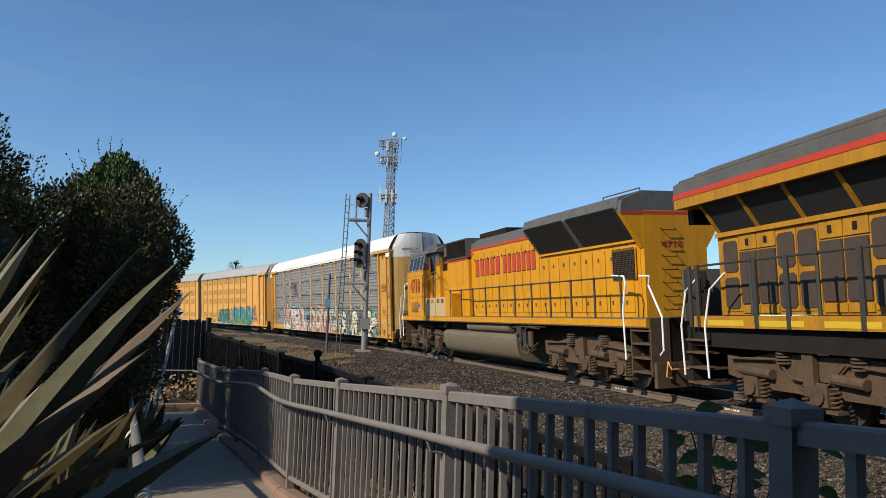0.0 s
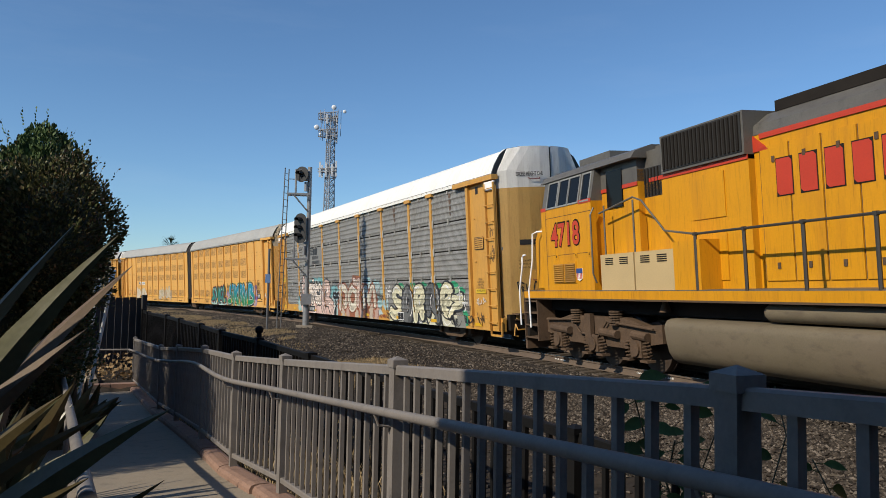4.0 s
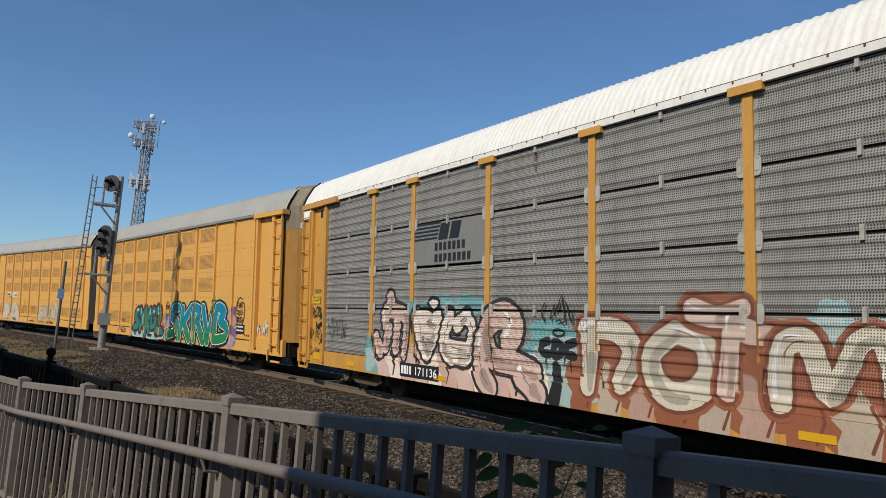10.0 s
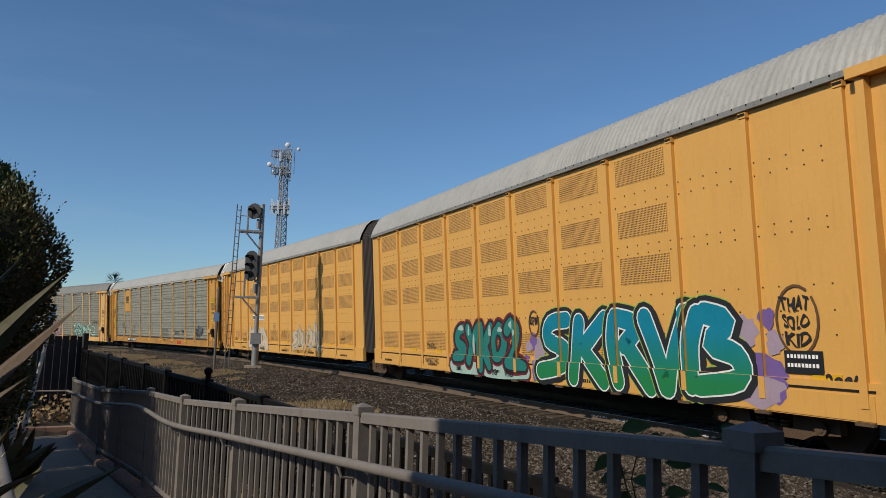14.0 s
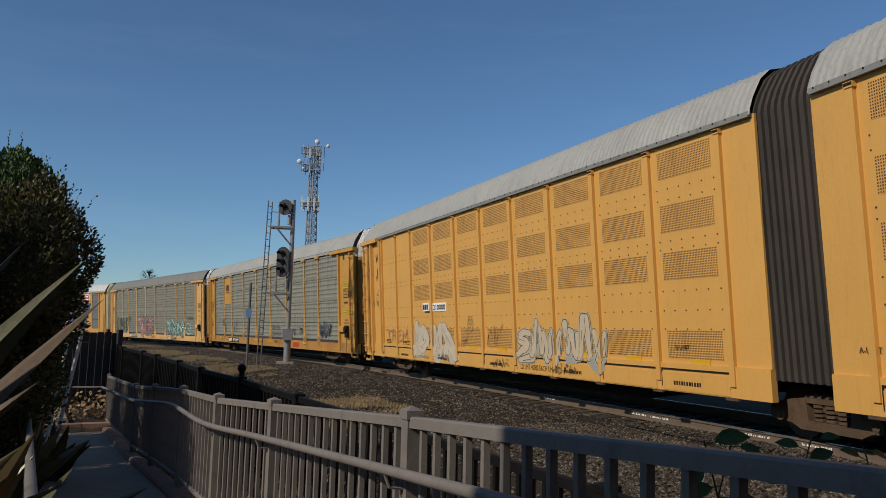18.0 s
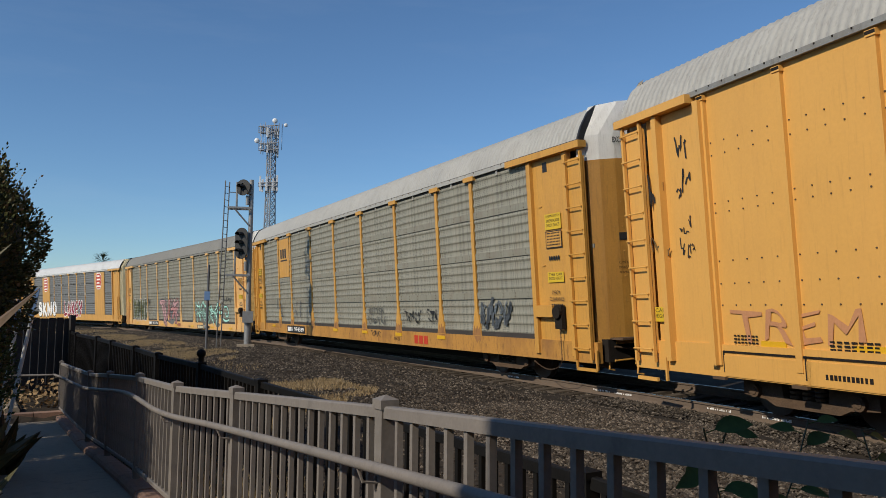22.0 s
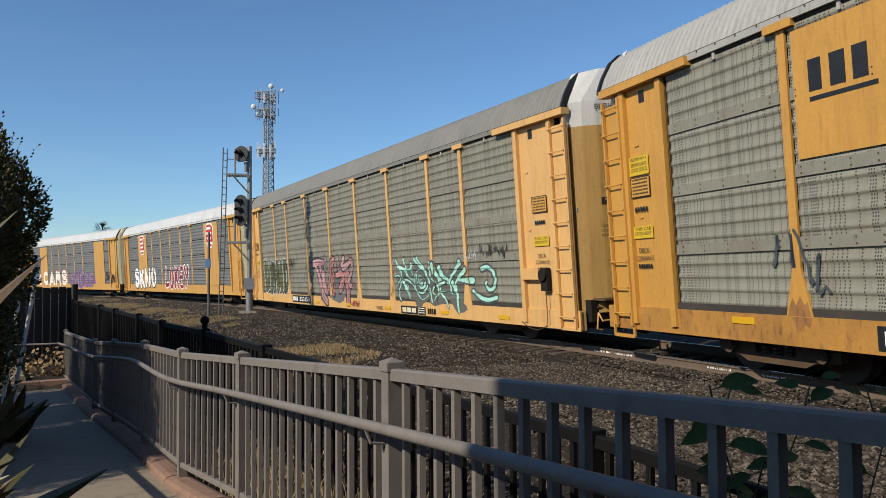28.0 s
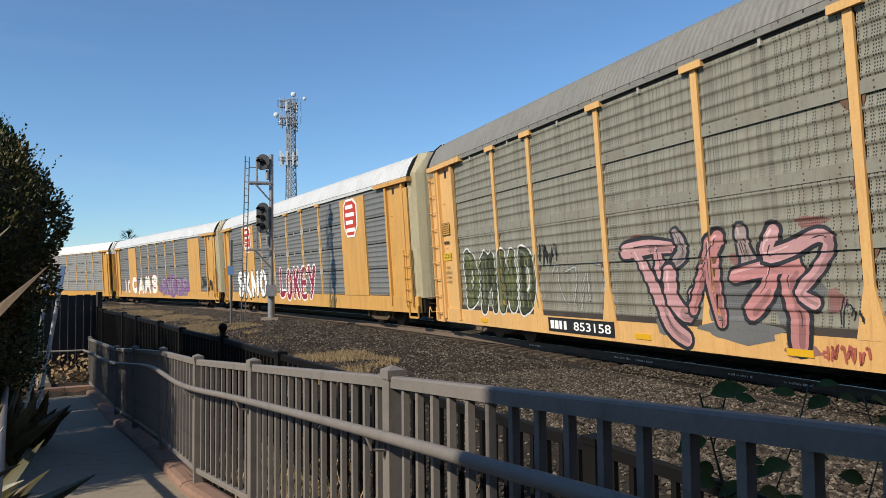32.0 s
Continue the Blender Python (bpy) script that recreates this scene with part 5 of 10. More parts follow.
    one("valve_box", M["railgrey"], lo, (3.4, 3.62, -1.44, -1.25, 0.8, 1.3))
    bm = bmesh.new()
    cyl(bm, (3.85, -1.36, 0.85), (3.85, -1.36, 1.3), 0.1, 10)
    cyl(bm, (3.12, -1.47, 1.2), (3.12, -1.54, 1.2), 0.07, 10)
    part("valve", bm, M["truck"], lo, "", True)
    for pts in ([(2.6, -1.4, 1.4), (3.2, -1.45, 1.46), (4.6, -1.45, 1.4)], [(3.2, -1.42, 0.98), (3.25, -1.44, 0.7), (3.7, -1.42, 0.62), (4.2, -1.4, 0.8)], [(3.5, -1.45, 1.3), (3.9, -1.47, 1.46), (5.0, -1.44, 1.46)], [(3.62, -1.42, 0.9), (3.85, -1.45, 0.7), (4.4, -1.42, 0.98)]):
        bm = bmesh.new()
        tube(bm, pts, 0.022, 6)
        part("pipe", bm, M["truck"], lo)
    loco_truck(lo, -7.0)
    loco_truck(lo, 7.0)
    handrail(lo, -3.0, 9.1, -1.5, D, 2.72, 11, M["railgrey"])
    for a in ((-6.0, 2.5), (-4.9, 2.5)):
        bm = bmesh.new()
        cyl(bm, (a[0], -1.48, a[1]), (a[0], -1.48, 3.55), 0.02, 6)
        part("handrail_post", bm, G, lo)
    bm = bmesh.new()
    tube(bm, [(-6.2, -1.48, 3.4), (-4.9, -1.48, 3.6), (-4.6, -1.48, 3.5), (-3.9, -1.48, 2.85), (-3.0, -1.5, 2.72)], 0.02, 6)
    part("handrail", bm, G, lo)
    # end platforms with their white grab irons, steps and the far end of the hood
    for way in (-1, 1):
        xe = way * 10.2
        one("end_plate", M["dark"], lo, (min(xe, xe - way * 0.15), max(xe, xe - way * 0.15), -1.45, 1.45, 0.55, D))
        for z in (0.5, 0.82, 1.14, 1.44):
            one("step", M["truck"], lo, (min(xe - way * 0.75, xe), max(xe - way * 0.75, xe), -1.5, -1.05, z, z + 0.04))
        one("step_side", M["truck"], lo, (xe - way * 0.76 - 0.02, xe - way * 0.76 + 0.02, -1.5, -1.0, 0.45, D))
        one("step_side", M["truck"], lo, (xe - 0.02, xe + 0.02, -1.5, -1.0, 0.45, D))
        one("snow_plate", M["truck"], lo, (min(xe, xe + way * 0.12), max(xe, xe + way * 0.12), -1.45, 1.45, 0.2, 0.75))
        for k, x in enumerate((xe - way * 0.85, xe + way * 0.05)):
            bm = bmesh.new()
            if k == 0 and way < 0:
                tube(bm, [(-9.8, -1.52, 0.78), (-9.78, -1.54, 1.75), (-9.58, -1.5, 2.5), (-9.54, -1.48, 3.2), (-9.44, -1.4, 3.25), (-9.3, -1.27, 3.25)], 0.024, 8)
            elif k == 0:
                tube(bm, [(x - way * 0.12, -1.52, 0.78), (x - way * 0.12, -1.55, 1.9), (x - way * 0.02, -1.52, 2.55), (x - way * 0.1, -1.5, 2.72), (x - way * 0.65, -1.48, 2.76)], 0.024, 8)
            elif way < 0:
                tube(bm, [(-10.44, -1.5, 0.82), (-10.42, -1.51, 1.76), (-10.25, -1.48, 2.42), (-10.28, -1.46, 2.62), (-10.2, -1.46, 2.68), (-10.1, -1.44, 2.68)], 0.024, 8)
            else:
                tube(bm, [(x + way * 0.3, -1.5, 0.95), (x + way * 0.42, -1.5, 1.05), (x + way * 0.42, -1.5, 1.77), (x - way * 0.08, -1.46, 2.47), (x - way * 0.02, -1.46, 2.68), (x - way * 0.42, -1.46, 2.7)], 0.024, 8)
            part("grab_iron", bm, M["white"], lo, "white-painted grab iron")
        coupler(lo, way * 11.0, way)
    one("hood_end", Y, lo, (9.1, 9.25, -0.9, 0.9, D, 4.3))
    for k in range(7):
        z = 1.95 + 0.32 * k
        bm = bmesh.new()
        tube(bm, [(9.25, -0.42, z), (9.33, -0.4, z - 0.05), (9.33, -0.02, z - 0.05), (9.25, 0.0, z)], 0.011, 6)
        part("end_grab_iron", bm, M["dark"], lo)
    side_text(lo, "number_edge", "4718", M["dark"], -8.48, 2.745, 1.46, 0.64, -1.505, bold=0.05)
    side_text(lo, "road_number", "4718", M["red"], -8.44, 2.785, 1.38, 0.56, -1.512, bold=0.02)
    for x0, x1, n in ((-1.6, 0.82, 5), (1.0, 3.6, 7)):
        for k in range(n):
            a = x0 + (x1 - x0) * k / n
            w = (x1 - x0) / n * 0.66
            bm = bmesh.new()
            prism(bm, [(a, 3.27), (a + 0.05, 3.22), (a + w, 3.22), (a + w, 3.75), (a + w - 0.05, 3.8), (a, 3.8)], -0.957, -0.95, 1)
            lt = part("red_letter", bm, M["red"], lo, "plain red block in a row of lettering")
            one("letter_edge", M["dark"], lt, (a - 0.018, a + w + 0.018, -0.95, -0.946, 3.2, 3.82))
    write("road_number", "4718", M["red"], lo, Matrix.Translation((9.26, -0.42, 3.4)) @ Matrix.Rotation(radians(90), 4, "Z") @ Matrix.Rotation(radians(90), 4, "X"), 0.62, 0.17, bold=0.02)
    return lo


M["cream"] = mat("cream_paint", (0.62, 0.45, 0.22), 0.5, 0, 0.1, 2, 40, 0.05)


def lead_locomotive():
    """Another make of six-axle diesel, with wide overhanging radiators at its rear end (-x)."""
    lo = thing("locomotive", "yellow six-axle diesel locomotive with wide overhanging dark radiators", "locomotive", "locomotives")
    Y, G = M["up_dusty"], M["upgray"]
    one("frame_sill", Y, lo, (-10.1, 10.4, -1.53, -1.4, 1.58, 1.8), (-10.1, 10.4, 1.4, 1.53, 1.58, 1.8))
    one("underframe", M["dark"], lo, (-10.4, 10.4, -1.4, 1.4, 1.2, 1.72))
    bm = bmesh.new()
    prism(bm, [(-0.95, 1.8), (-0.95, 3.35), (-1.0, 3.4), (1.0, 3.4), (0.95, 3.35), (0.95, 1.8)], -10.0, 5.5, 0)
    part("hood", bm, Y, lo)
    one("hood_rear", G, lo, (-10.05, -10.0, -0.9, 0.9, 1.8, 3.4), label="dark grey hood end")
    bm = bmesh.new()
    prism(bm, [(-0.98, 3.4), (-1.4, 4.02), (1.4, 4.02), (0.98, 3.4)], -9.85, -1.0, 0)
    part("radiator_screen", bm, M["mesh"], lo, "black radiator screens under the roof overhang")
    bm = bmesh.new()
    prism(bm, [(-1.52, 4.0), (-1.52, 4.24), (1.52, 4.24), (1.52, 4.0)], -10.62, -0.6, 0)
    part("roof_overhang", bm, Y, lo)
    one("stripe", M["red"], lo, (-10.63, -0.6, -1.53, -1.52, 4.2, 4.31))
    bm = bmesh.new()
    prism(bm, [(-1.52, 4.24), (-1.52, 4.5), (-1.3, 4.62), (-0.7, 4.85), (0.7, 4.85), (1.3, 4.62), (1.52, 4.5), (1.52, 4.24)], -10.62, -0.6, 0)
    part("roof", bm, G, lo, "dark grey roof")
    for yy, zz in ((-1.42, 4.56), (-1.05, 4.71), (-0.7, 4.84)):
        bm = bmesh.new()
        tube(bm, [(-10.5, yy, zz), (-5, yy, zz + 0.01), (-0.7, yy, zz)], 0.035, 6)
        part("roof_seam", bm, G, lo)
    for k in range(8):
        x = -9.9 + k * 1.22
        bm = bmesh.new()
        prism(bm, [(-0.97, 3.36), (-1.44, 4.04), (-1.41, 4.06), (-0.94, 3.38)], x, x + 0.1, 0)
        part("radiator_rib", bm, Y, lo)
    one("radiator_ledge", Y, lo, (-10.0, -0.9, -1.02, -0.94, 3.34, 3.43))
    # doors and dusty screens in columns: two short, two tall, two short
    for k in range(22):
        x = -9.83 + k * 0.535
        if k % 4 in (1, 2):
            one("screen_panel", M["brown_mesh"], lo, (x + 0.02, x + 0.5, -0.985, -0.95, 2.02, 3.0), label="dusty brown screen")
            d = one("hood_door", Y, lo, (x + 0.01, x + 0.52, -0.975, -0.95, 3.04, 3.32))
            one("hood_door", Y, lo, (x + 0.01, x + 0.52, -0.975, -0.95, 1.84, 1.98))
            one("latch", M["dark"], d, (x + 0.22, x + 0.3, -0.995, -0.975, 3.12, 3.24))
        else:
            for z0, z1 in ((1.92, 2.53), (2.63, 3.24)):
                fr = one("hood_door", Y, lo, (x + 0.01, x + 0.52, -0.968, -0.95, z0 - 0.05, z1 + 0.05))
                bm = bmesh.new()
                c = 0.06
                prism(bm, [(x + 0.04, z0 + c), (x + 0.04 + c, z0), (x + 0.48 - c, z0), (x + 0.48, z0 + c), (x + 0.48, z1 - c), (x + 0.48 - c, z1), (x + 0.04 + c, z1), (x + 0.04, z1 - c)], -0.985, -0.96, 1)
                part("screen_panel", bm, M["brown_mesh"], fr, "dusty brown screen with rounded corners")
    # broad flat stanchions
    for x in (-10.2, -9.92, -8.13, -7.3, -5.72, -4.0, -2.2):
        one("stanchion", M["railgrey"], lo, (x - 0.05, x + 0.05, -1.54, -1.5, 1.58, 2.8), label="broad dark grey stanchion")
    one("end_gate", G, lo, (-10.5, -10.44, -1.5, -0.5, 1.7, 2.75))
    bm = bmesh.new()
    for k in range(3):
        cyl(bm, (-10.35 + 0.1 * k, -1.2, 1.8), (-10.35 + 0.1 * k, -1.2, 2.7), 0.035, 8)
    part("hose_rack", bm, M["dark"], lo)
    for k in range(4):
        one("sill_mark", M["sign_yellow"], lo, (-9.6 + 1.55 * k, -8.5 + 1.55 * k, -1.536, -1.53, 1.62, 1.72))
    one("cab", Y, lo, (5.5, 8.4, -1.5, 1.5, 1.76, 4.5))
    one("nose", Y, lo, (8.4, 10.0, -1.2, 1.2, 1.76, 3.2))
    one("fuel_tank", M["tank"], lo, (-3.6, 3.2, -1.42, 1.42, 0.35, 1.15))
    loco_truck(lo, -7.0)
    loco_truck(lo, 6.9)
    handrail(lo, -9.92, 5.0, -1.5, 1.8, 2.78, 10, M["railgrey"])
    for way in (-1, 1):
        xe = way * 10.5
        one("end_plate", M["dark"], lo, (min(xe, xe - way * 0.12), max(xe, xe - way * 0.12), -1.45, 1.45, 0.5, 1.6))
        bm = bmesh.new()
        for x in (xe - way * 0.8, xe + way * 0.05):
            tube(bm, [(x, -1.52, 0.6), (x, -1.55, 1.6), (x - way * 0.15, -1.5, 2.3), (x - way * 0.6, -1.45, 2.6)], 0.022, 8)
        part("grab_iron", bm, M["white"], lo, "white-painted grab iron")
        bm = bmesh.new()
        for z in (0.45, 0.75, 1.05, 1.3):
            box(bm, min(xe - way * 0.75, xe), max(xe - way * 0.75, xe), -1.5, -1.05, z, z + 0.04)
        part("step_well", bm, M["truck"], lo)
        coupler(lo, way * 11.1, way)
    bm = bmesh.new()
    for y in (-0.95, -0.72):
        cyl(bm, (-10.72, y, 3.86), (-10.8, y, 3.86), 0.1, 14)
    part("headlight", bm, M["lamp"], lo, "twin round headlights")
    one("headlight_box", M["dark"], lo, (-10.76, -10.55, -1.12, -0.56, 3.7, 4.02))
    return lo


# ---------------------------------------------------------------- graffiti: painted letters on the sheets
def paint_mat(name, col, plain=False, low=None):
    """Spray paint: on sheets the holes show through it. low: a second colour into which it fades towards the sill."""
    if plain:
        m = mat("spray_" + name, col, 0.55, 0, 0.12, 2.5, 30, 0.06, tuple(c * 0.7 for c in col), 0.25, (2, 2, 0.5))
    else:
        m = perforated("spray_" + name, col, tuple(0.04 * c + 0.012 for c in col), 0.034, 0.034, 0.47, tuple(c * 0.7 for c in col), 0.0, 0.3, 1.16)
    if low:
        n, l = m.node_tree.nodes, m.node_tree.links
        tc, sep, rg, mx = n.new("ShaderNodeTexCoord"), n.new("ShaderNodeSeparateXYZ"), n.new("ShaderNodeMapRange"), n.new("ShaderNodeMix")
        l.new(tc.outputs["Object"], sep.inputs[0])
        l.new(sep.outputs["Z"], rg.inputs["Value"])
        rg.inputs["From Min"].default_value, rg.inputs["From Max"].default_value = 1.75, 0.95
        mx.data_type = "RGBA"
        l.new(rg.outputs["Result"], mx.inputs["Factor"])
        l.new(n["Principled BSDF"].inputs["Base Color"].links[0].from_socket, mx.inputs["A"])
        mx.inputs["B"].default_value = (*low, 1)
        l.new(mx.outputs["Result"], n["Principled BSDF"].inputs["Base Color"])
    return m


SPRAY = {}


def spray(name, col, plain=False, low=None):
    if name not in SPRAY:
        SPRAY[name] = paint_mat(name, col, plain, low)
    return SPRAY[name]


BLACK, WHITE = (0.02, 0.02, 0.022), (0.72, 0.71, 0.68)


def arc(cx, cy, rx, ry, a0, a1, n=9):
    return [(cx + rx * math.cos(radians(a0 + (a1 - a0) * k / n)), cy + ry * math.sin(radians(a0 + (a1 - a0) * k / n))) for k in range(n + 1)]


# centre lines of fat sprayed letters, in a box one wide and one high
STROKES = {
    "S": [arc(0.5, 0.75, 0.36, 0.25, 20, 250) + arc(0.5, 0.26, 0.38, 0.26, 80, -160)],
    "O": [arc(0.5, 0.5, 0.4, 0.47, 80, 440, 16)], "C": [arc(0.55, 0.5, 0.42, 0.47, 50, 310, 14)],
    "R": [[(0.15, 0), (0.15, 0.5), (0.15, 0.97)], arc(0.2, 0.72, 0.6, 0.26, 88, -88), [(0.3, 0.45), (0.6, 0.25), (0.92, 0.0)]],
    "E": [[(0.85, 0.95), (0.4, 0.97), (0.12, 0.75), (0.1, 0.3), (0.35, 0.03), (0.9, 0.05)], [(0.2, 0.52), (0.75, 0.52)]],
    "D": [[(0.15, 0), (0.15, 0.97)], arc(0.15, 0.49, 0.72, 0.47, 88, -88)],
    "M": [[(0.05, 0.0), (0.12, 0.55), (0.2, 0.95), (0.35, 0.85), (0.5, 0.45), (0.65, 0.85), (0.8, 0.95), (0.9, 0.5), (0.97, 0)]],
    "I": [[(0.5, 0.0), (0.55, 0.5), (0.5, 0.97)]], "A": [[(0.05, 0), (0.3, 0.6), (0.5, 0.97), (0.7, 0.6), (0.95, 0)], [(0.3, 0.33), (0.72, 0.33)]],
    "K": [[(0.15, 0), (0.15, 0.97)], [(0.9, 0.97), (0.55, 0.65), (0.22, 0.45)], [(0.4, 0.5), (0.65, 0.25), (0.97, 0)]],
    "Y": [[(0.05, 0.97), (0.28, 0.65), (0.5, 0.45)], [(0.95, 0.97), (0.7, 0.6), (0.45, 0.2), (0.3, 0)]],
    "L": [[(0.2, 0.97), (0.15, 0.4), (0.22, 0.05), (0.9, 0.08)]], "N": [[(0.1, 0), (0.15, 0.97)], [(0.18, 0.9), (0.5, 0.45), (0.85, 0.05)], [(0.87, 0.05), (0.92, 0.97)]],
}


def ribbon(bm, pts, r, y, swell=0.0, phase=0.0):
    """A flat band of half width r along the points (x, z), with rounded ends, at depth y."""
    lines = []
    for i, (x, z) in enumerate(pts):
        ax, az = pts[max(0, i - 1)]
        bx, bz = pts[min(len(pts) - 1, i + 1)]
        d = math.hypot(bx - ax, bz - az) or 1
        nx, nz = -(bz - az) / d, (bx - ax) / d
        w = r * (1 + swell * math.sin(phase + 4.2 * i / len(pts)))
        lines.append((bm.verts.new((x + nx * w, y, z + nz * w)), bm.verts.new((x - nx * w, y, z - nz * w))))
    for a, b in zip(lines, lines[1:]):
        bm.faces.new((a[0], b[0], b[1], a[1]))
    for end, inner in ((0, 1), (-1, -2)):
        (x, z), (ix, iz) = pts[end], pts[inner]
        t0 = math.atan2(lines[end][0].co.z - z, lines[end][0].co.x - x)
        away = math.atan2(z - iz, x - ix)
        turn = 1 if math.sin(away - t0) > 0 else -1
        e = math.hypot(lines[end][0].co.z - z, lines[end][0].co.x - x)
        fan = [lines[end][0]] + [bm.verts.new((x + e * math.cos(t0 + turn * math.pi * k / 6), y, z + e * math.sin(t0 + turn * math.pi * k / 6))) for k in range(1, 6)] + [lines[end][1]]
        bm.faces.new(fan)


def cut_at(polys, axis, c):
    """Polygons of (x, z) cut along the line where x (axis 0) or z (axis 1) is c."""
    out = []
    for p in polys:
        v = [q[axis] for q in p]
        if min(v) >= c or max(v) <= c:
            out.append(p)
            continue
        for sign in (1, -1):
            side = []
            for a, b in zip(p, p[1:] + p[:1]):
                da, db = sign * (a[axis] - c), sign * (b[axis] - c)
                if da >= 0:
                    side.append(a)
                if da * db < 0:
                    t = da / (da - db)
                    side.append((a[0] + (b[0] - a[0]) * t, a[1] + (b[1] - a[1]) * t))
            if len(side) > 2:
                out.append(side)
    return out


class Side:
    """The near side of a car as a surface to paint on: sheets with their ribs and gaps, posts, belts and sill."""

    def __init__(self, car, kind, posts=(), cuts=(), belts=(), sill=(0.6, 1.14), plates=()):
        self.plates = plates
        self.car, self.kind, self.posts, self.cuts, self.belts = car, kind, posts, cuts, belts
        self.low, self.top = sill
        self.depth = 0.0
        self.rows = []
        if kind == "smooth":
            self.zs, self.xs = [0.62, 1.12], [p + d for p in posts for d in (-0.06, 0.06)]
            return
        levels = [self.top + 0.02, *cuts, 5.04]
        for a, b in zip(levels, levels[1:]):
            self.rows += [(a + z, d) for z, d in rib_rows(b - a - GAP, *RIBS["cut" if cuts else "whole"])]
        self.zs = [self.low, self.top - 0.012, self.top + 0.005, *[self.top + d for d in (0.12, 0.2, 0.3, 0.4, 0.5, 0.67)]] + [z for z, d in self.rows if z < 2.9] + [c + d for c in belts for d in (-0.09, 0.09) if c < 2.5] + [c - GAP for c in cuts]
        self.xs = [p + d for p in posts for d in (-0.24, -0.16, -0.08, 0.08, 0.16, 0.24)] + [x for pl in plates for x in pl]

    def y_at(self, x, z, cx, cz):
        """Depth of the surface at a corner of a piece round (cx, cz); None in a gap."""
        if self.kind == "smooth":
            return -1.558 if cz < 1.12 else -1.573 if any(abs(cx - p) < 0.06 for p in self.posts) else -1.516
        if cz > self.top and any(a < cx < b for a, b in self.plates):
            return -1.5625
        for p in self.posts:
            half = 0.08 if cz > self.top + 0.67 else 0.09 + 0.15 * (self.top + 0.67 - cz) / 0.67
            if abs(cx - p) < half and cz > self.top - 0.012:
                return -1.5485
        if cz < self.top + 0.005:
            return -1.5425
        if any(abs(cz - c) < 0.09 for c in self.belts) or (self.belts and cz < self.top + 0.12):
            return -1.5335
        for c in self.cuts:
            if c - GAP < cz < c:
                return None
        return -1.5015 + float(np.interp(z, [r[0] for r in self.rows], [r[1] for r in self.rows]))

    def lay(self, name, polys, material, label=""):
        """One coat of paint in those polygons, in a layer of its own."""
        for c in self.zs:
            polys = cut_at(polys, 1, c)
        for c in self.xs:
            polys = cut_at(polys, 0, c)
        verts, faces = [], []
        for k, p in enumerate(polys):
            cx, cz = sum(q[0] for q in p) / len(p), sum(q[1] for q in p) / len(p)
            if cz < self.low + 0.01:
                continue
            ys = [self.y_at(x, z, cx, cz) for x, z in p]
            if None in ys:
                continue
            faces.append(tuple(range(len(verts), len(verts) + len(p))))
            verts += [(x, y - self.depth - 0.00001 * (k % 12), z) for (x, z), y in zip(p, ys)]
        self.depth += 0.00012
        if not faces:
            return None
        me = bpy.data.meshes.new(name)
        me.from_pydata(verts, [], faces)
        me.materials.append(material)
        ob = new(name, me)
        ob.parent = self.car
        if name in ("graffiti_shine", "graffiti_line", "graffiti_fade", "graffiti_cloud", "graffiti_star", "graffiti_tag"):
            ob["kind"] = "stuff"
        return tagged(ob, label=label) if label else ob


def curve_through(pts, k=4):
    """The points with a smooth curve between them."""
    if len(pts) < 3:
        return [(pts[0][0] + (pts[-1][0] - pts[0][0]) * i / 5, pts[0][1] + (pts[-1][1] - pts[0][1]) * i / 5) for i in range(6)]
    out = []
    for i in range(len(pts) - 1):
        p0, p1, p2, p3 = pts[max(0, i - 1)], pts[i], pts[i + 1], pts[min(len(pts) - 1, i + 2)]
        for q in range(k):
            t = q / k
            out.append(tuple(0.5 * (2 * b + (c - a) * t + (2 * a - 5 * b + 4 * c - d) * t * t + (3 * b - a - 3 * c + d) * t ** 3) for a, b, c, d in zip(p0, p1, p2, p3)))
    return out + [tuple(pts[-1])]


def band(pts, r, taper=0.0, swell=0.0, phase=0.0):
    """Quads and round ends of a stroke of half width r along the points; taper: thinner to its end."""
    polys, edges, n = [], [], len(pts)
    for i, (x, z) in enumerate(pts):
        (ax, az), (bx, bz) = pts[max(0, i - 1)], pts[min(n - 1, i + 1)]
        d = math.hypot(bx - ax, bz - az) or 1
        w = r * (1 - taper * i / (n - 1)) * (1 + swell * math.sin(phase + 4.2 * i / n))
        edges.append((x - (bz - az) / d * w, z + (bx - ax) / d * w, x + (bz - az) / d * w, z - (bx - ax) / d * w, w))
    for a, b in zip(edges, edges[1:]):
        polys += [[a[:2], b[:2], b[2:4]], [a[:2], b[2:4], a[2:4]]]
    for end, inner in ((0, 1), (-1, -2)):
        (x, z), (ix, iz), w = pts[end], pts[inner], edges[end][4]
        t = math.atan2(z - iz, x - ix)
        polys.append([(x + w * math.cos(t + a), z + w * math.sin(t + a)) for a in (math.pi * q / 6 - math.pi / 2 for q in range(7))])
    return polys


def cloud(cx, cz, rw, rh, rng):
    """A patch with an uneven rim, as a fan."""
    ph, k = rng.random() * 6, 22
    rim = []
    for i in range(k):
        t = 2 * math.pi * i / k
        q = 1 + 0.13 * math.sin(3 * t + ph) + 0.09 * math.sin(7 * t + 2 * ph) + rng.uniform(-0.05, 0.05)
        rim.append((cx + rw * q * math.cos(t), cz + rh * q * math.sin(t)))
    return [[(cx, cz), a, b] for a, b in zip(rim, rim[1:] + rim[:1])]


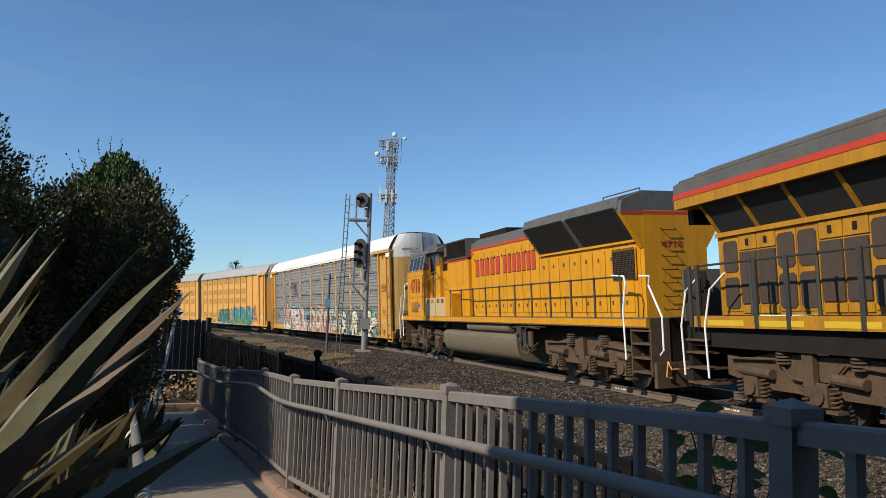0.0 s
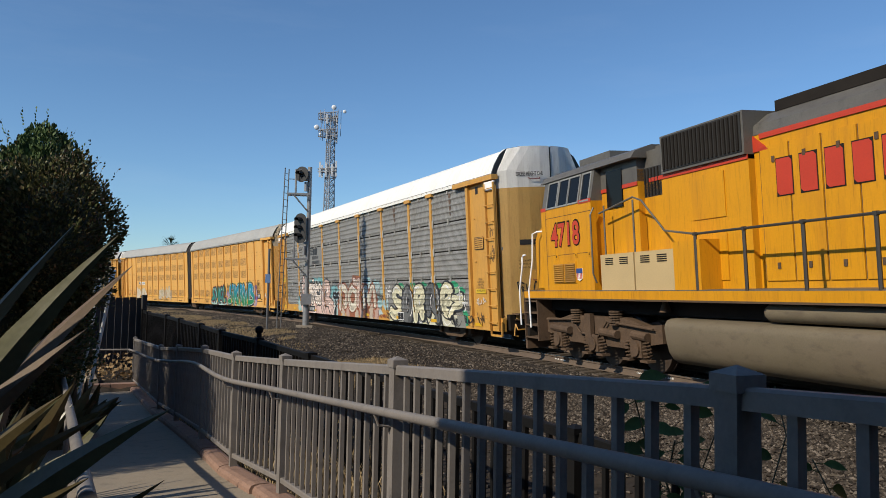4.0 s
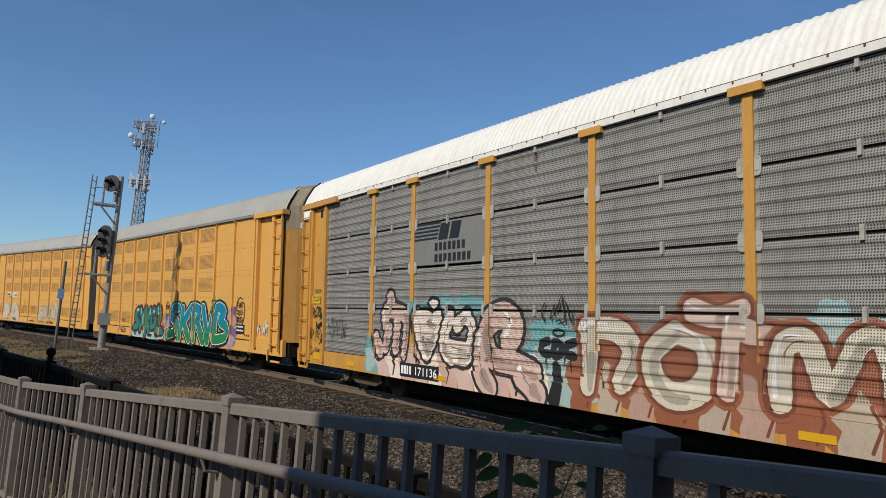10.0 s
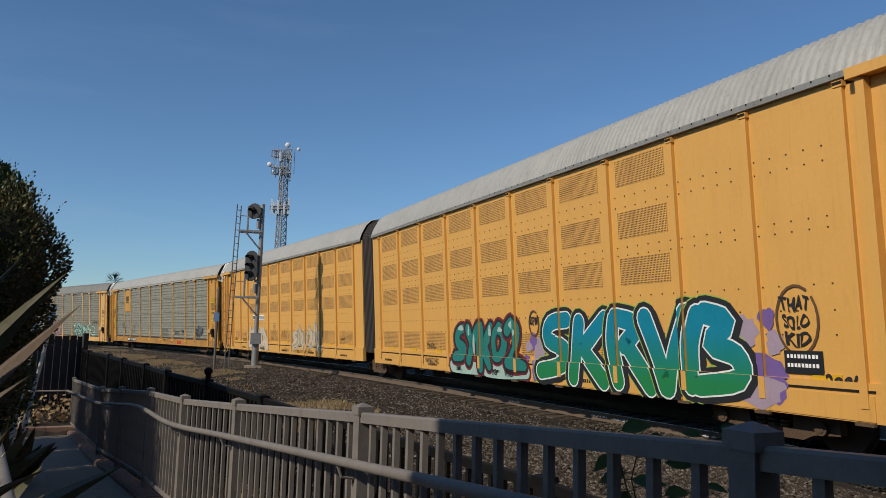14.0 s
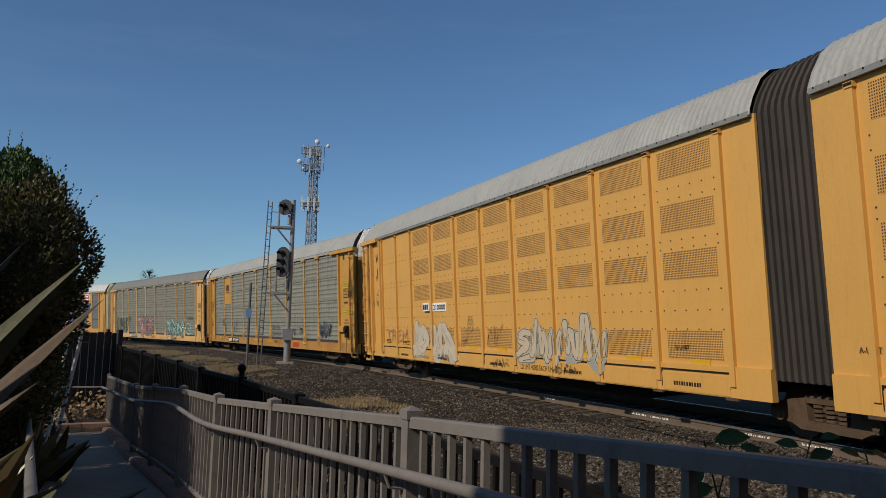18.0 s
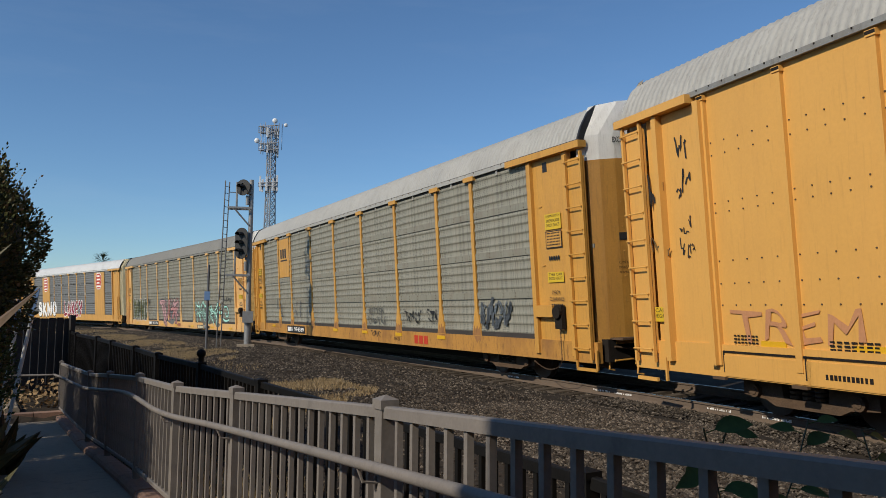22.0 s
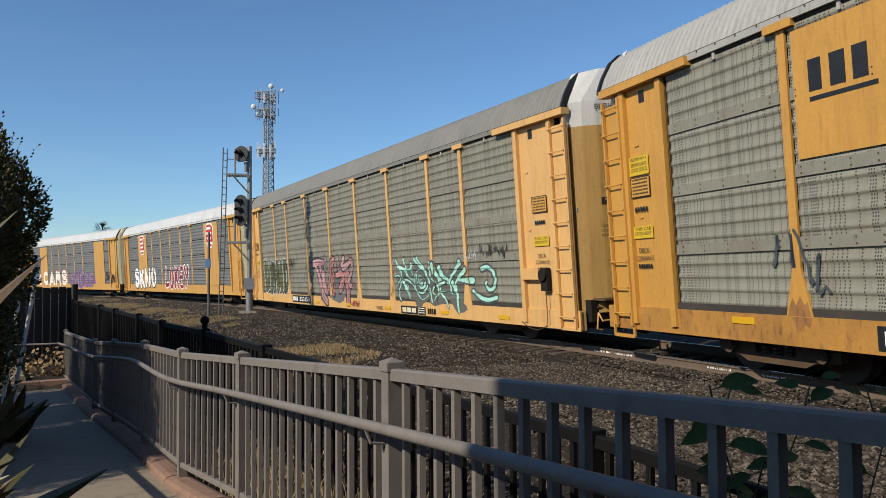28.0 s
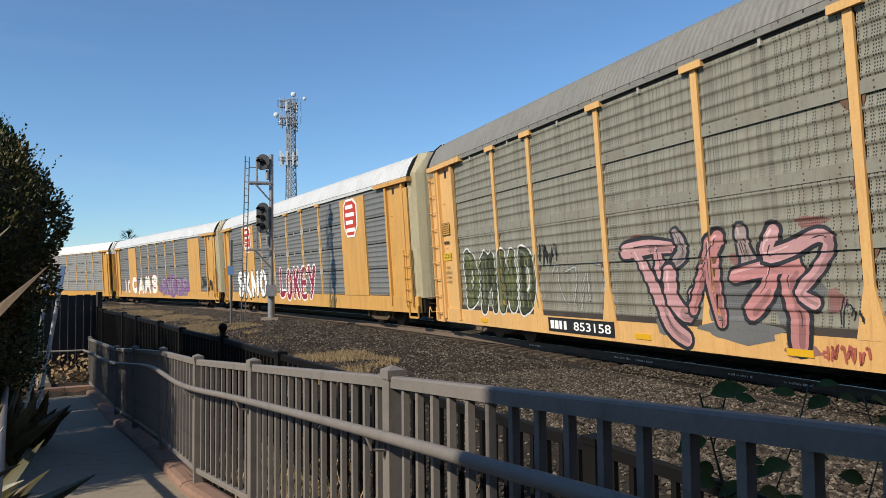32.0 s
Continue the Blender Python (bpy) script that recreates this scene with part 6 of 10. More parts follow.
def mist(side, key, colour, spots, plain=False, seed=5):
    """Loose clouds of one colour: spots of (x, z, half width, half height)."""
    rng = random.Random(seed)
    for x, z, w, h in spots:
        side.lay("graffiti_cloud", cloud(x, z, w, h, rng), spray(key, colour, plain))


def letter(side, key, where, lines, r, fill, edge=BLACK, rim=0.05, halo=None, inline=None, cast=None, plain=False, low=None, lines_in=0, seed=1, taper=0.0, swell=0.12, shine=True, back=None):
    """One sprayed letter. where: x, z, width, height of the box in which its centre lines run from 0 to 1; halo: a colour round the
    outline, inline: a thin bright line inside it, cast: a drop shadow's offset, lines_in: thin lines over the fill."""
    x, z, w, h = where
    rng = random.Random(seed)
    runs = [(curve_through([(x + a * w, z + b * h) for a, b in ln]), rng.uniform(0, 6)) for ln in lines]

    def coat(name, rad, key_, colour, ox=0.0, oz=0.0, label="", low_=None):
        polys = []
        for pts, ph in runs:
            polys += band([(a + ox, b + oz) for a, b in pts], rad, taper, swell, ph)
        side.lay(name, polys, spray(key_, colour, plain, low_), label)
    if back:
        coat("graffiti_back", r + rim + back[0], key + "_back", back[1])
    if halo:
        coat("graffiti_halo", r + rim + halo[0], key + "_halo", halo[1])
    if cast:
        coat("graffiti_shadow", r + rim * 0.9, key + "_edge", edge, *cast)
    coat("graffiti_outline", r + rim, key + "_edge", edge)
    if inline:
        coat("graffiti_inline", r, key + "_inline", inline)
        coat("graffiti", r - 0.028, key + "_fill" + str(fill), fill, label="sprayed graffiti letter", low_=low)
    else:
        coat("graffiti", r, key + "_fill" + str(fill), fill, label="sprayed graffiti letter", low_=low)
    if shine:
        pale = tuple(min(0.75, v * 1.25 + 0.12) for v in fill)
        deep = tuple(0.62 * v for v in fill)
        polys = []
        for pts, ph in runs:
            m = len(pts)
            polys += band([(a + r * 0.3, b - r * 0.25) for a, b in pts[m // 2:]], r * 0.45, 0.3, 0.3, ph)
        side.lay("graffiti_fade", polys, spray(key + "_deep" + str(fill), deep, plain))
        polys = []
        for pts, ph in runs:
            m = max(2, len(pts) // 3)
            polys += band([(a - r * 0.45, b + r * 0.4) for a, b in pts[:m]], r * 0.2, 0.4, 0.3, ph)
        side.lay("graffiti_shine", polys, spray(key + "_pale" + str(fill), pale, plain))
    for k in range(lines_in):
        pts, ph = runs[k % len(runs)]
        a = rng.randint(0, max(0, len(pts) - 4))
        q = rng.uniform(-0.6, 0.6) * r
        side.lay("graffiti_line", band([(u + q, v - q * 0.5) for u, v in pts[a:a + rng.randint(3, 6)]], 0.011, 0.5), spray(key + "_edge", edge, plain))


def word(side, key, text, x, z, w, h, r, fill, gap=0.04, **more):
    """A row of sprayed letters of equal width."""
    n = len(text)
    rng = random.Random(n * 7 + int(abs(x) * 10))
    for k, ch in enumerate(text):
        c = fill if isinstance(fill[0], float) else fill[k % len(fill)]
        step = w / n
        letter(side, key, (x + step * k + r + gap / 2, z + r + rng.uniform(-0.04, 0.04) * h, step - 2 * r - gap, h - 2 * r), STROKES[ch], r, c, seed=k, **more)


def tag(car, x, z, w, h, colour, seed, y=-1.545, r=0.012, name="tag", plain=False):
    """A quick scrawl in one thin line."""
    rng = random.Random(seed)
    bm = bmesh.new()
    n = max(3, int(w / h * 3))
    for k in range(n):
        cx = x + w * (k + 0.5) / n
        pts = [(cx + rng.uniform(-0.6, 0.6) * w / n, z + h * rng.random()) for q in range(rng.randint(3, 5))]
        fine = []
        for a, b in zip(pts, pts[1:]):
            fine += [(a[0] + (b[0] - a[0]) * q / 3, a[1] + (b[1] - a[1]) * q / 3 + 0.06 * h * math.sin(q * 2)) for q in range(3)]
        ribbon(bm, fine, r, y - 0.0007 * k)
    part("graffiti_tag", bm, spray(name, colour, plain), car, "thin scrawled tag")


def plate(car, name, material, x0, x1, z0, z1, y, label="", lines=0, ink="black", text=()):
    """A small flat plate on a side with a frame's thickness, with text lines or unreadable bars."""
    ob = one(name, M[material], car, (x0, x1, y, y + 0.004, z0, z1), label=label)
    k = lines or len(text)
    for i in range(k):
        hh = (z1 - z0) / (k + 0.6)
        zz = z1 - hh * (i + 1.05)
        if text:
            side_text(ob, "plate_text", text[i], M[ink], x0 + (x1 - x0) * 0.08, zz + hh * 0.12, (x1 - x0) * 0.84, hh * 0.7, y - 0.002)
        else:
            bars(ob, "plate_text", M[ink], x0 + (x1 - x0) * 0.08, zz + hh * 0.2, (x1 - x0) * 0.84, hh * 0.42, 9, y - 0.001, i + int(abs(x0) * 7))
    return ob


M["sign_yellow"] = mat("bright_yellow_sign", (0.75, 0.5, 0.03), 0.45, 0, 0.06, 3, 40, 0.03)
M["reflector"] = mat("yellow_reflector", (0.8, 0.45, 0.02), 0.35, 0, 0.05, 3, 40, 0.03)


def markings(car, number, style, length_end=13.55, y=-1.525):
    """Stencils, plates and reflectors that such a car carries on its side and ends."""
    z = {"ns": 0.67, "tt": 0.53}.get(style, 0.84)
    for x in {"ns": (-10.2, -6.0, 2.0, 5.5, 8.67, 11.9), "tt": (-10.2, -3.4, 0.06, 3.54, 7.4, 10.4)}.get(style, (-10.2, -7.3, -1.7, 1.2, 3.95, 6.75)):
        one("reflector", M["reflector"], car, (x, x + 0.45, -1.556, -1.54, z, z + 0.1))
    for way in (-1, 1):
        a = way * 12.3
        if way > 0 or style != "ns":
            dp = plate(car, "data_panel", "yellow_plain", a - 0.27, a + 0.27, 2.99, 3.34, y - 0.005, "", 5)
            one("panel_frame", M["black"], dp, *[(a + q * 0.27 - 0.008, a + q * 0.27 + 0.008, y - 0.007, y - 0.004, 2.982, 3.348) for q in (-1, 1)], *[(a - 0.262, a + 0.262, y - 0.007, y - 0.004, z - 0.008, z + 0.008) for z in (2.99, 3.34)])
        if style == "cs":
            plate(car, "notice", "sign_yellow", a - 0.28, a + 0.28, 3.38, 3.72, y - 0.005, "yellow notice with black lettering", 0, "black", ("EQUIPPED WITH A", "SUPPLEMENTAL BLOCK", "CHOCK DEVICES"))
        if style == "ns" and way > 0:
            plate(car, "notice", "sign_yellow", a - 0.3, a + 0.3, 1.66, 1.79, y - 0.005, "yellow notice with black lettering", 0, "black", ("THIS CAR EXCESS HEIGHT",))
        else:
            plate(car, "notice", "sign_yellow", a - 0.28, a + 0.28, 2.24, 2.46, y - 0.005, "yellow notice with black lettering", 0, "black", ("THIS CAR", "EXCESS HEIGHT"))
        if style == "ns" and way < 0:
            side_text(car, "number", "27529", M["black"], a - 0.12, 2.54, 0.42, 0.1, y - 0.003)
            side_text(car, "scrawl", "PROSE", spray("black", BLACK), a - 0.4, 1.85, 0.9, 0.3, y - 0.004, bold=0.02, wobble=0.12)
            tag(car, a, 1.45, 0.5, 0.3, BLACK, 51, y - 0.004, 0.02)
            for k in range(4):
                tag(car, -11.95 + 0.02 * k, 1.75 - 0.22 * k, 0.22, 0.24, BLACK, 52 + k, -1.6, 0.018)
            one("reflector", M["reflector"], car, (-12.35, -11.85, -1.556, -1.54, 0.7, 0.9))
            side_text(car, "scrawl", "SHAMP", spray("black", BLACK), a - 0.3, 0.78, 0.8, 0.24, -1.548, wobble=0.12)
            continue
        if style == "ns":
            for k, (line, w) in enumerate((("DECK", 0.26), ("CLEARANCE", 0.5), ("A 87 MIN.", 0.44), ("B 93 MIN.", 0.46))):
                side_text(car, "stencil", line, M["black"], a - w * 0.4, 2.06 - 0.085 * k, w * 0.8, 0.062, y - 0.003)
            side_text(car, "stencil", "FB 515", M["black"], 11.42, 1.14, 0.32, 0.13, -1.6)
            side_text(car, "scrawl", "BLACK", spray("black", BLACK), 11.3, 0.72, 0.6, 0.24, -1.6, bold=0.012, wobble=0.15)
            tag(car, a - 0.3, 1.25, 0.6, 0.3, WHITE, 58, y - 0.004, 0.01, "white_tag")
            continue
        bars(car, "stencil", M["black"], a - 0.2, 2.72, 0.4, 0.09, 5, y - 0.003, 4)
        side_text(car, "stencil", "DECK", M["black"], a - 0.16, 1.98, 0.3, 0.085, y - 0.003)
        side_text(car, "stencil", "CLEARANCE", M["black"], a - 0.25, 1.84, 0.5, 0.085, y - 0.003)
        if style == "tt":
            side_text(car, "stencil", "A 89 MIN.", M["black"], a - 0.21, 1.7, 0.42, 0.08, y - 0.003)
            side_text(car, "stencil", "B 94 MIN.", M["black"], a - 0.21, 1.57, 0.42, 0.08, y - 0.003)
        else:
            bars(car, "stencil", M["black"], a - 0.2, 1.7, 0.42, 0.08, 6, y - 0.003, 8)
    if number:
        a, z, w = {"tt": (-6.55, 0.5, 2.5), "ns": (-7.42, 0.64, 1.6)}.get(style, (-7.75, 0.64, 2.5))
        pl = one("number_board", M["black"], car, (a, a + w, -1.556, -1.54, z, z + 0.3), label="black board with the white car number")
        bars(pl, "mark_bar", M["white"], a + 0.04 * w, z + 0.06, 0.3 * w, 0.18, 4, -1.557, 2)
        side_text(pl, "number", number, M["white"], a + 0.42 * w, z + 0.06, 0.54 * w, 0.18, -1.558, bold=0.012)
    xd = length_end - 0.36
    xf = xd + 0.81
    for yy in (-0.55, 0.55):
        write("stencil", "EXCESS HEIGHT CAR", M["black"], car, door_frame(xd, yy * 1.25, 5.0, 0.02) @ Matrix.Translation((-0.36, 0, 0)), 0.78, 0.12, bold=0.02)
        for zz in (4.95, 2.05):
            bm = bmesh.new()
            tube(bm, [(-0.17, 0, 0), (-0.15, -0.04, 0.06), (0.15, -0.04, 0.06), (0.17, 0, 0)], 0.012, 6)
            part("grab_iron", bm, M["lockred"], car).matrix_basis = door_frame(xd, yy * 0.95, zz, 0.0)
        one("vent_slot", M["black"], car, (-0.33, 0.33, -0.075, 0.075, -0.01, 0.014)).matrix_basis = door_frame(xd, yy * 1.25, 3.1, 0.0)
        ht = one("hatch", M[style if style in M else "yellow"], car, (-0.22, 0.22, -0.45, 0.45, -0.01, 0.02))
        ht.matrix_basis = door_frame(xd, yy, 1.85, 0.0)
        for k, line in enumerate(("CLOSE & LOCK", "DOORS BEFORE", "MOVING CAR")):
            write("stencil", line, M["dark"], car, door_frame(xd, yy * 1.6, 2.55 - 0.1 * k, 0.012) @ Matrix.Translation((-0.16, 0, 0)), 0.34, 0.05)
    one("locking_bar", M["lockred"], car, (xf - 0.01, xf + 0.05, -0.05, 0.05, 3.9, 4.6), label="dark red locking bar")
    one("locking_bar", M["lockred"], car, (xf - 0.01, xf + 0.05, -0.05, 0.05, 1.9, 2.5), label="dark red locking bar")
    one("door_gap", M["black"], car, (xf - 0.03, xf + 0.012, -0.018, 0.018, 1.1, 5.7))
    if style == "ns":
        tg = spray("black", BLACK)
        write("scrawl", "RELOS", tg, car, door_frame(xd, -0.85, 1.65, 0.02) @ Matrix.Translation((-0.25, 0, 0)), 0.5, 0.3, bold=0.02, wobble=0.15)


M["pale"] = mat("pale_cream_paint", (0.82, 0.74, 0.5), 0.5, 0, 0.06, 2, 40, 0.05, (0.5, 0.4, 0.25), 0.3, (2, 2, 0.3))
M["lockred"] = mat("dark_red_paint", (0.2, 0.03, 0.03), 0.5)
M["yellow_plain"] = M["yellow"]


WHEELS, BIGWHEELS = wheelset_mesh(0.42), wheelset_mesh(0.53)


# posts of the two halves of the yellow car, from the end doors to the bellows
FORE_POSTS = [8.3, 6.7, 5.1, 3.3, 1.4, -0.45, -2.3, -4.15, -6.0, -7.85, -9.7]
REAR_POSTS = [7.75, 6.22, 4.76, 2.97, 1.12, -0.6, -2.4, -4.23, -6.0, -7.8, -9.6]
NS_SILL, TT_SILL = (0.57, 0.95), (0.43, 0.83)          # heights of the side sills
POSTS = [-8.92, -7.0, -4.19, -1.4, 1.4, 4.19, 7.0, 8.92]


def paint_grey_car(side):
    """Three large pieces and some scrawls on the grey car."""
    cream, grey, dark = (0.78, 0.73, 0.5), (0.15, 0.15, 0.145), (0.03, 0.03, 0.033)
    # fat cream and grey letters by turns, on the sheets, with swirls below them on the sill
    mist(side, "sorce_green", (0.03, 0.36, 0.17), [(5.95, 1.9, 0.3, 0.12), (7.15, 1.95, 0.2, 0.1), (8.1, 1.95, 0.22, 0.1), (9.3, 1.9, 0.2, 0.12), (10.5, 1.93, 0.25, 0.12), (4.85, 0.9, 0.15, 0.25), (11.2, 0.85, 0.25, 0.25), (10.95, 1.75, 0.3, 0.1)])
    mist(side, "sorce_pale_green", (0.4, 0.55, 0.33), [(6.0, 1.8, 0.2, 0.12), (7.2, 1.85, 0.15, 0.1), (8.15, 1.75, 0.15, 0.12), (9.4, 1.7, 0.15, 0.15), (10.6, 1.75, 0.2, 0.1), (9.0, 1.2, 0.2, 0.2)])
    look_ = dict(rim=0.06, cast=(0.1, -0.02), lines_in=2)
    rng = random.Random(21)
    white = spray("white", WHITE)
    for k in range(12):
        a = 4.75 + 0.54 * k
        side.lay("graffiti_fade", [[(a, 0.56), (a + 0.58, 0.56), (a + 0.56, 0.96), (a - 0.02, 0.96)]], spray(("sorce_cream", "sorce_grey", "sorce_pale")[k * 2 % 3], ((0.62, 0.57, 0.36), (0.27, 0.27, 0.24), (0.68, 0.65, 0.5))[k * 2 % 3]))
    for k, (a, w) in enumerate(((4.95, 0.5), (5.7, 0.35), (6.5, 0.55), (7.5, 0.4), (8.0, 0.6), (8.9, 0.4), (9.6, 0.55), (10.4, 0.5))):
        side.lay("graffiti_fade", band(arc(a + w / 2, 0.95, w / 2, 0.3, 180 + 20 * (k % 3), 350, 10), rng.uniform(0.05, 0.09), 0.4, 0.3, k), spray("sorce_grey" if k % 2 else "sorce_pale", (0.25, 0.25, 0.23)))
        side.lay("graffiti_line", band(arc(a + w / 2 + 0.06, 0.97, w / 2 + 0.05, 0.36, 190, 330, 10), 0.014), white if k % 3 == 0 else spray("sorce_line", dark))
    for a in (6.22, 7.25, 8.22, 9.4, 10.35):
        side.lay("graffiti_line", band([(a - 0.06, 0.96), (a + 0.05, 0.8), (a + 0.2, 0.58)], 0.08, 0.4), spray("sorce_line", dark))
    runs = ((cream, 0.17, [[(5.92, 1.66), (5.55, 1.8), (5.22, 1.59), (5.44, 1.32), (5.87, 1.21), (5.79, 0.92), (5.28, 0.8), (4.93, 0.95)]]),
            (grey, 0.19, [[(6.58, 1.72), (6.29, 1.44), (6.24, 1.02), (6.48, 0.72), (6.81, 0.79), (6.94, 1.2), (6.85, 1.55), (6.58, 1.72)]]),
            (cream, 0.19, [[(7.37, 1.7), (7.34, 1.27), (7.34, 0.75)], [(7.39, 1.75), (7.78, 1.77), (7.93, 1.55), (7.76, 1.32), (7.43, 1.19)], [(7.71, 1.29), (7.84, 1.05), (7.94, 0.85)]]),
            (grey, 0.17, [[(9.02, 1.37), (9.08, 1.56), (8.99, 1.75), (8.63, 1.81), (8.41, 1.57), (8.35, 1.25), (8.46, 0.99)], [(8.93, 1.17), (9.14, 1.02), (9.22, 0.82)]]),
            (cream, 0.17, [[(10.18, 1.74), (9.89, 1.84), (9.6, 1.65), (9.58, 1.29), (9.79, 1.04), (10.08, 0.98)], [(10.17, 1.43), (9.87, 1.37)]]),
            (cream, 0.12, [[(10.38, 1.51), (10.65, 1.48), (10.97, 1.54)], [(10.12, 0.95), (10.41, 1.21), (10.8, 1.28), (10.99, 1.36)]]))
    for k, (c, r, lines) in enumerate(runs):
        letter(side, "sorce", (0.0, 0.0, 1.0, 1.0), lines, r, c, BLACK, seed=k, **look_)
    for pts in (arc(6.7, 1.3, 0.42, 0.52, -70, 70), arc(8.85, 1.4, 0.4, 0.5, -40, 60), [(8.72, 1.6), (8.62, 1.45), (8.62, 1.2), (8.7, 1.05)], [(6.55, 1.6), (6.47, 1.3), (6.55, 1.0)]):
        side.lay("graffiti_shine", band(pts, 0.02), white)
    for a, b, q in ((4.55, 1.6, 0.24), (4.78, 1.72, 0.2), (10.85, 1.6, 0.26), (11.2, 1.35, 0.24)):
        for u, v in ((q, 0), (0, q * 0.7)):
            side.lay("graffiti_star", band([(a - v, b - u), (a, b), (a + v, b + u)], 0.03), white)
    # brown piece with cream letters
    side.depth = 0.0
    brown, red_brown = (0.36, 0.125, 0.06), (0.22, 0.07, 0.04)
    mist(side, "dotm_teal", (0.36, 0.56, 0.58), [(2.4, 2.0, 0.3, 0.28), (3.3, 1.95, 0.4, 0.25), (3.9, 1.72, 0.2, 0.16), (4.35, 1.2, 0.26, 0.2), (3.5, 1.25, 0.5, 0.25), (-1.95, 1.2, 0.35, 0.5), (-1.9, 0.8, 0.4, 0.25)])
    mist(side, "dotm_sky", (0.5, 0.62, 0.62), [(2.4, 2.0, 0.18, 0.18), (3.9, 1.72, 0.12, 0.1), (3.45, 1.9, 0.2, 0.15), (4.35, 1.2, 0.15, 0.12), (3.5, 0.85, 0.5, 0.15)])
    mist(side, "dotm_brown", brown, [(-0.9, 1.25, 0.85, 0.62), (0.4, 1.2, 0.9, 0.7), (1.6, 1.25, 0.8, 0.62), (2.6, 1.15, 0.8, 0.6), (0.9, 2.1, 0.55, 0.3)])
    for k in range(9):
        a = -1.8 + 0.62 * k
        side.lay("graffiti_fade", band([(a, 1.13), (a + 0.2, 0.9), (a + 0.15, 0.64)], 0.24), spray("dotm_sill%d" % (k % 3), (brown, (0.55, 0.45, 0.35), (0.55, 0.36, 0.29))[k % 3]))
        side.lay("graffiti_line", band([(a + 0.28, 1.13), (a + 0.4, 0.9), (a + 0.3, 0.64)], 0.022), spray("dotm_line", red_brown))
    box_ = (-1.23, 0.96, 4.33, 1.22)
    bone, rose = (0.74, 0.68, 0.55), (0.74, 0.57, 0.48)
    deco = dict(edge=red_brown, rim=0.05, lines_in=2, halo=(0.05, brown))
    letter(side, "dotm", box_, [[(-0.06, 0.72), (-0.05, 0.4), (-0.06, 0.0)], [(-0.08, 0.74), (0.08, 0.72), (0.15, 0.45), (0.1, 0.1)]], 0.18, bone, seed=1, **deco)
    letter(side, "dotm", box_, [[(0.33, 0.73), (0.43, 0.64), (0.46, 0.35), (0.41, 0.08), (0.31, 0.02), (0.24, 0.22), (0.24, 0.5), (0.33, 0.73)]], 0.17, bone, seed=2, **deco)
    letter(side, "dotm", box_, [[(0.4, 0.98), (0.49, 0.91), (0.58, 1.0)], [(0.54, 0.88), (0.53, 0.51), (0.52, 0.15)], [(0.59, 0.77), (0.68, 0.71)]], 0.15, rose, seed=3, **deco)
    letter(side, "dotm", box_, [[(0.69, 0.1), (0.69, 0.4), (0.71, 0.66), (0.77, 0.69), (0.8, 0.46), (0.83, 0.2), (0.88, 0.48), (0.91, 0.7), (0.96, 0.74), (0.99, 0.5), (1.0, 0.15)]], 0.14, bone, seed=4, **deco)
    black = spray("black", BLACK)
    for pts in ([(3.3, 1.6), (3.42, 1.58), (3.34, 1.46), (3.44, 1.36), (3.3, 1.34)], [(3.5, 1.58), (3.5, 1.38), (3.6, 1.36), (3.62, 1.58)], [(3.7, 1.6), (3.7, 1.36)], [(3.84, 1.56), (3.72, 1.47), (3.86, 1.36)], [(4.02, 1.54), (3.92, 1.48), (4.0, 1.38)], [(4.18, 1.52), (4.08, 1.46), (4.2, 1.38)]):
        side.lay("graffiti_tag", band(pts, 0.022), black)
    # pink letters with heavy black outlines
    side.depth = 0.0
    mist(side, "picas_teal", (0.2, 0.46, 0.48), [(-5.9, 2.2, 0.7, 0.2), (-4.8, 2.2, 0.5, 0.22), (-6.9, 2.1, 0.4, 0.2), (-8.9, 1.1, 0.3, 0.4), (-2.3, 1.55, 0.8, 0.42), (-3.0, 1.0, 0.5, 0.3), (-8.8, 0.8, 0.4, 0.2)])
    mist(side, "picas_pale", (0.42, 0.56, 0.55), [(-2.2, 1.35, 0.7, 0.35), (-5.4, 2.15, 0.4, 0.12), (-8.9, 0.9, 0.25, 0.3), (-2.0, 0.85, 0.9, 0.22)])
    pinks = ((0.76, 0.54, 0.46), (0.78, 0.66, 0.56), (0.72, 0.47, 0.4))
    for k in range(11):
        a = -8.5 + 0.56 * k
        side.lay("graffiti_fade", band([(a, 1.13), (a + 0.2, 0.9), (a + 0.3, 0.64)], 0.26), spray("picas_sill%d" % (k % 3), pinks[k % 3]))
        if k % 2:
            side.lay("graffiti_line", band([(a, 1.13), (a + 0.25, 0.85), (a + 0.18, 0.64)], rng.uniform(0.03, 0.08), 0.5), spray("picas_edge", dark))
    box_ = (-8.67, 0.7, 6.78, 1.7)
    deco = dict(edge=BLACK, rim=0.075, lines_in=5)
    letter(side, "picas", box_, [[(0.07, 0.63), (0.07, 0.8), (0.17, 0.79), (0.21, 0.7), (0.21, 0.45), (0.2, 0.24)], [(0.11, 0.86), (0.1, 0.98)], [(0.0, 0.44), (0.03, 0.26)], [(0.09, 0.56), (0.07, 0.31)], [(0.15, 0.64), (0.14, 0.32)]], 0.16, pinks[0], seed=1, **deco)
    letter(side, "picas", box_, [[(0.28, 0.75), (0.3, 0.53), (0.34, 0.3)], [(0.4, 0.74), (0.37, 0.51), (0.34, 0.33)], [(0.31, 0.71), (0.37, 0.68)], [(0.32, 0.47), (0.36, 0.45)]], 0.19, pinks[1], seed=2, **deco)
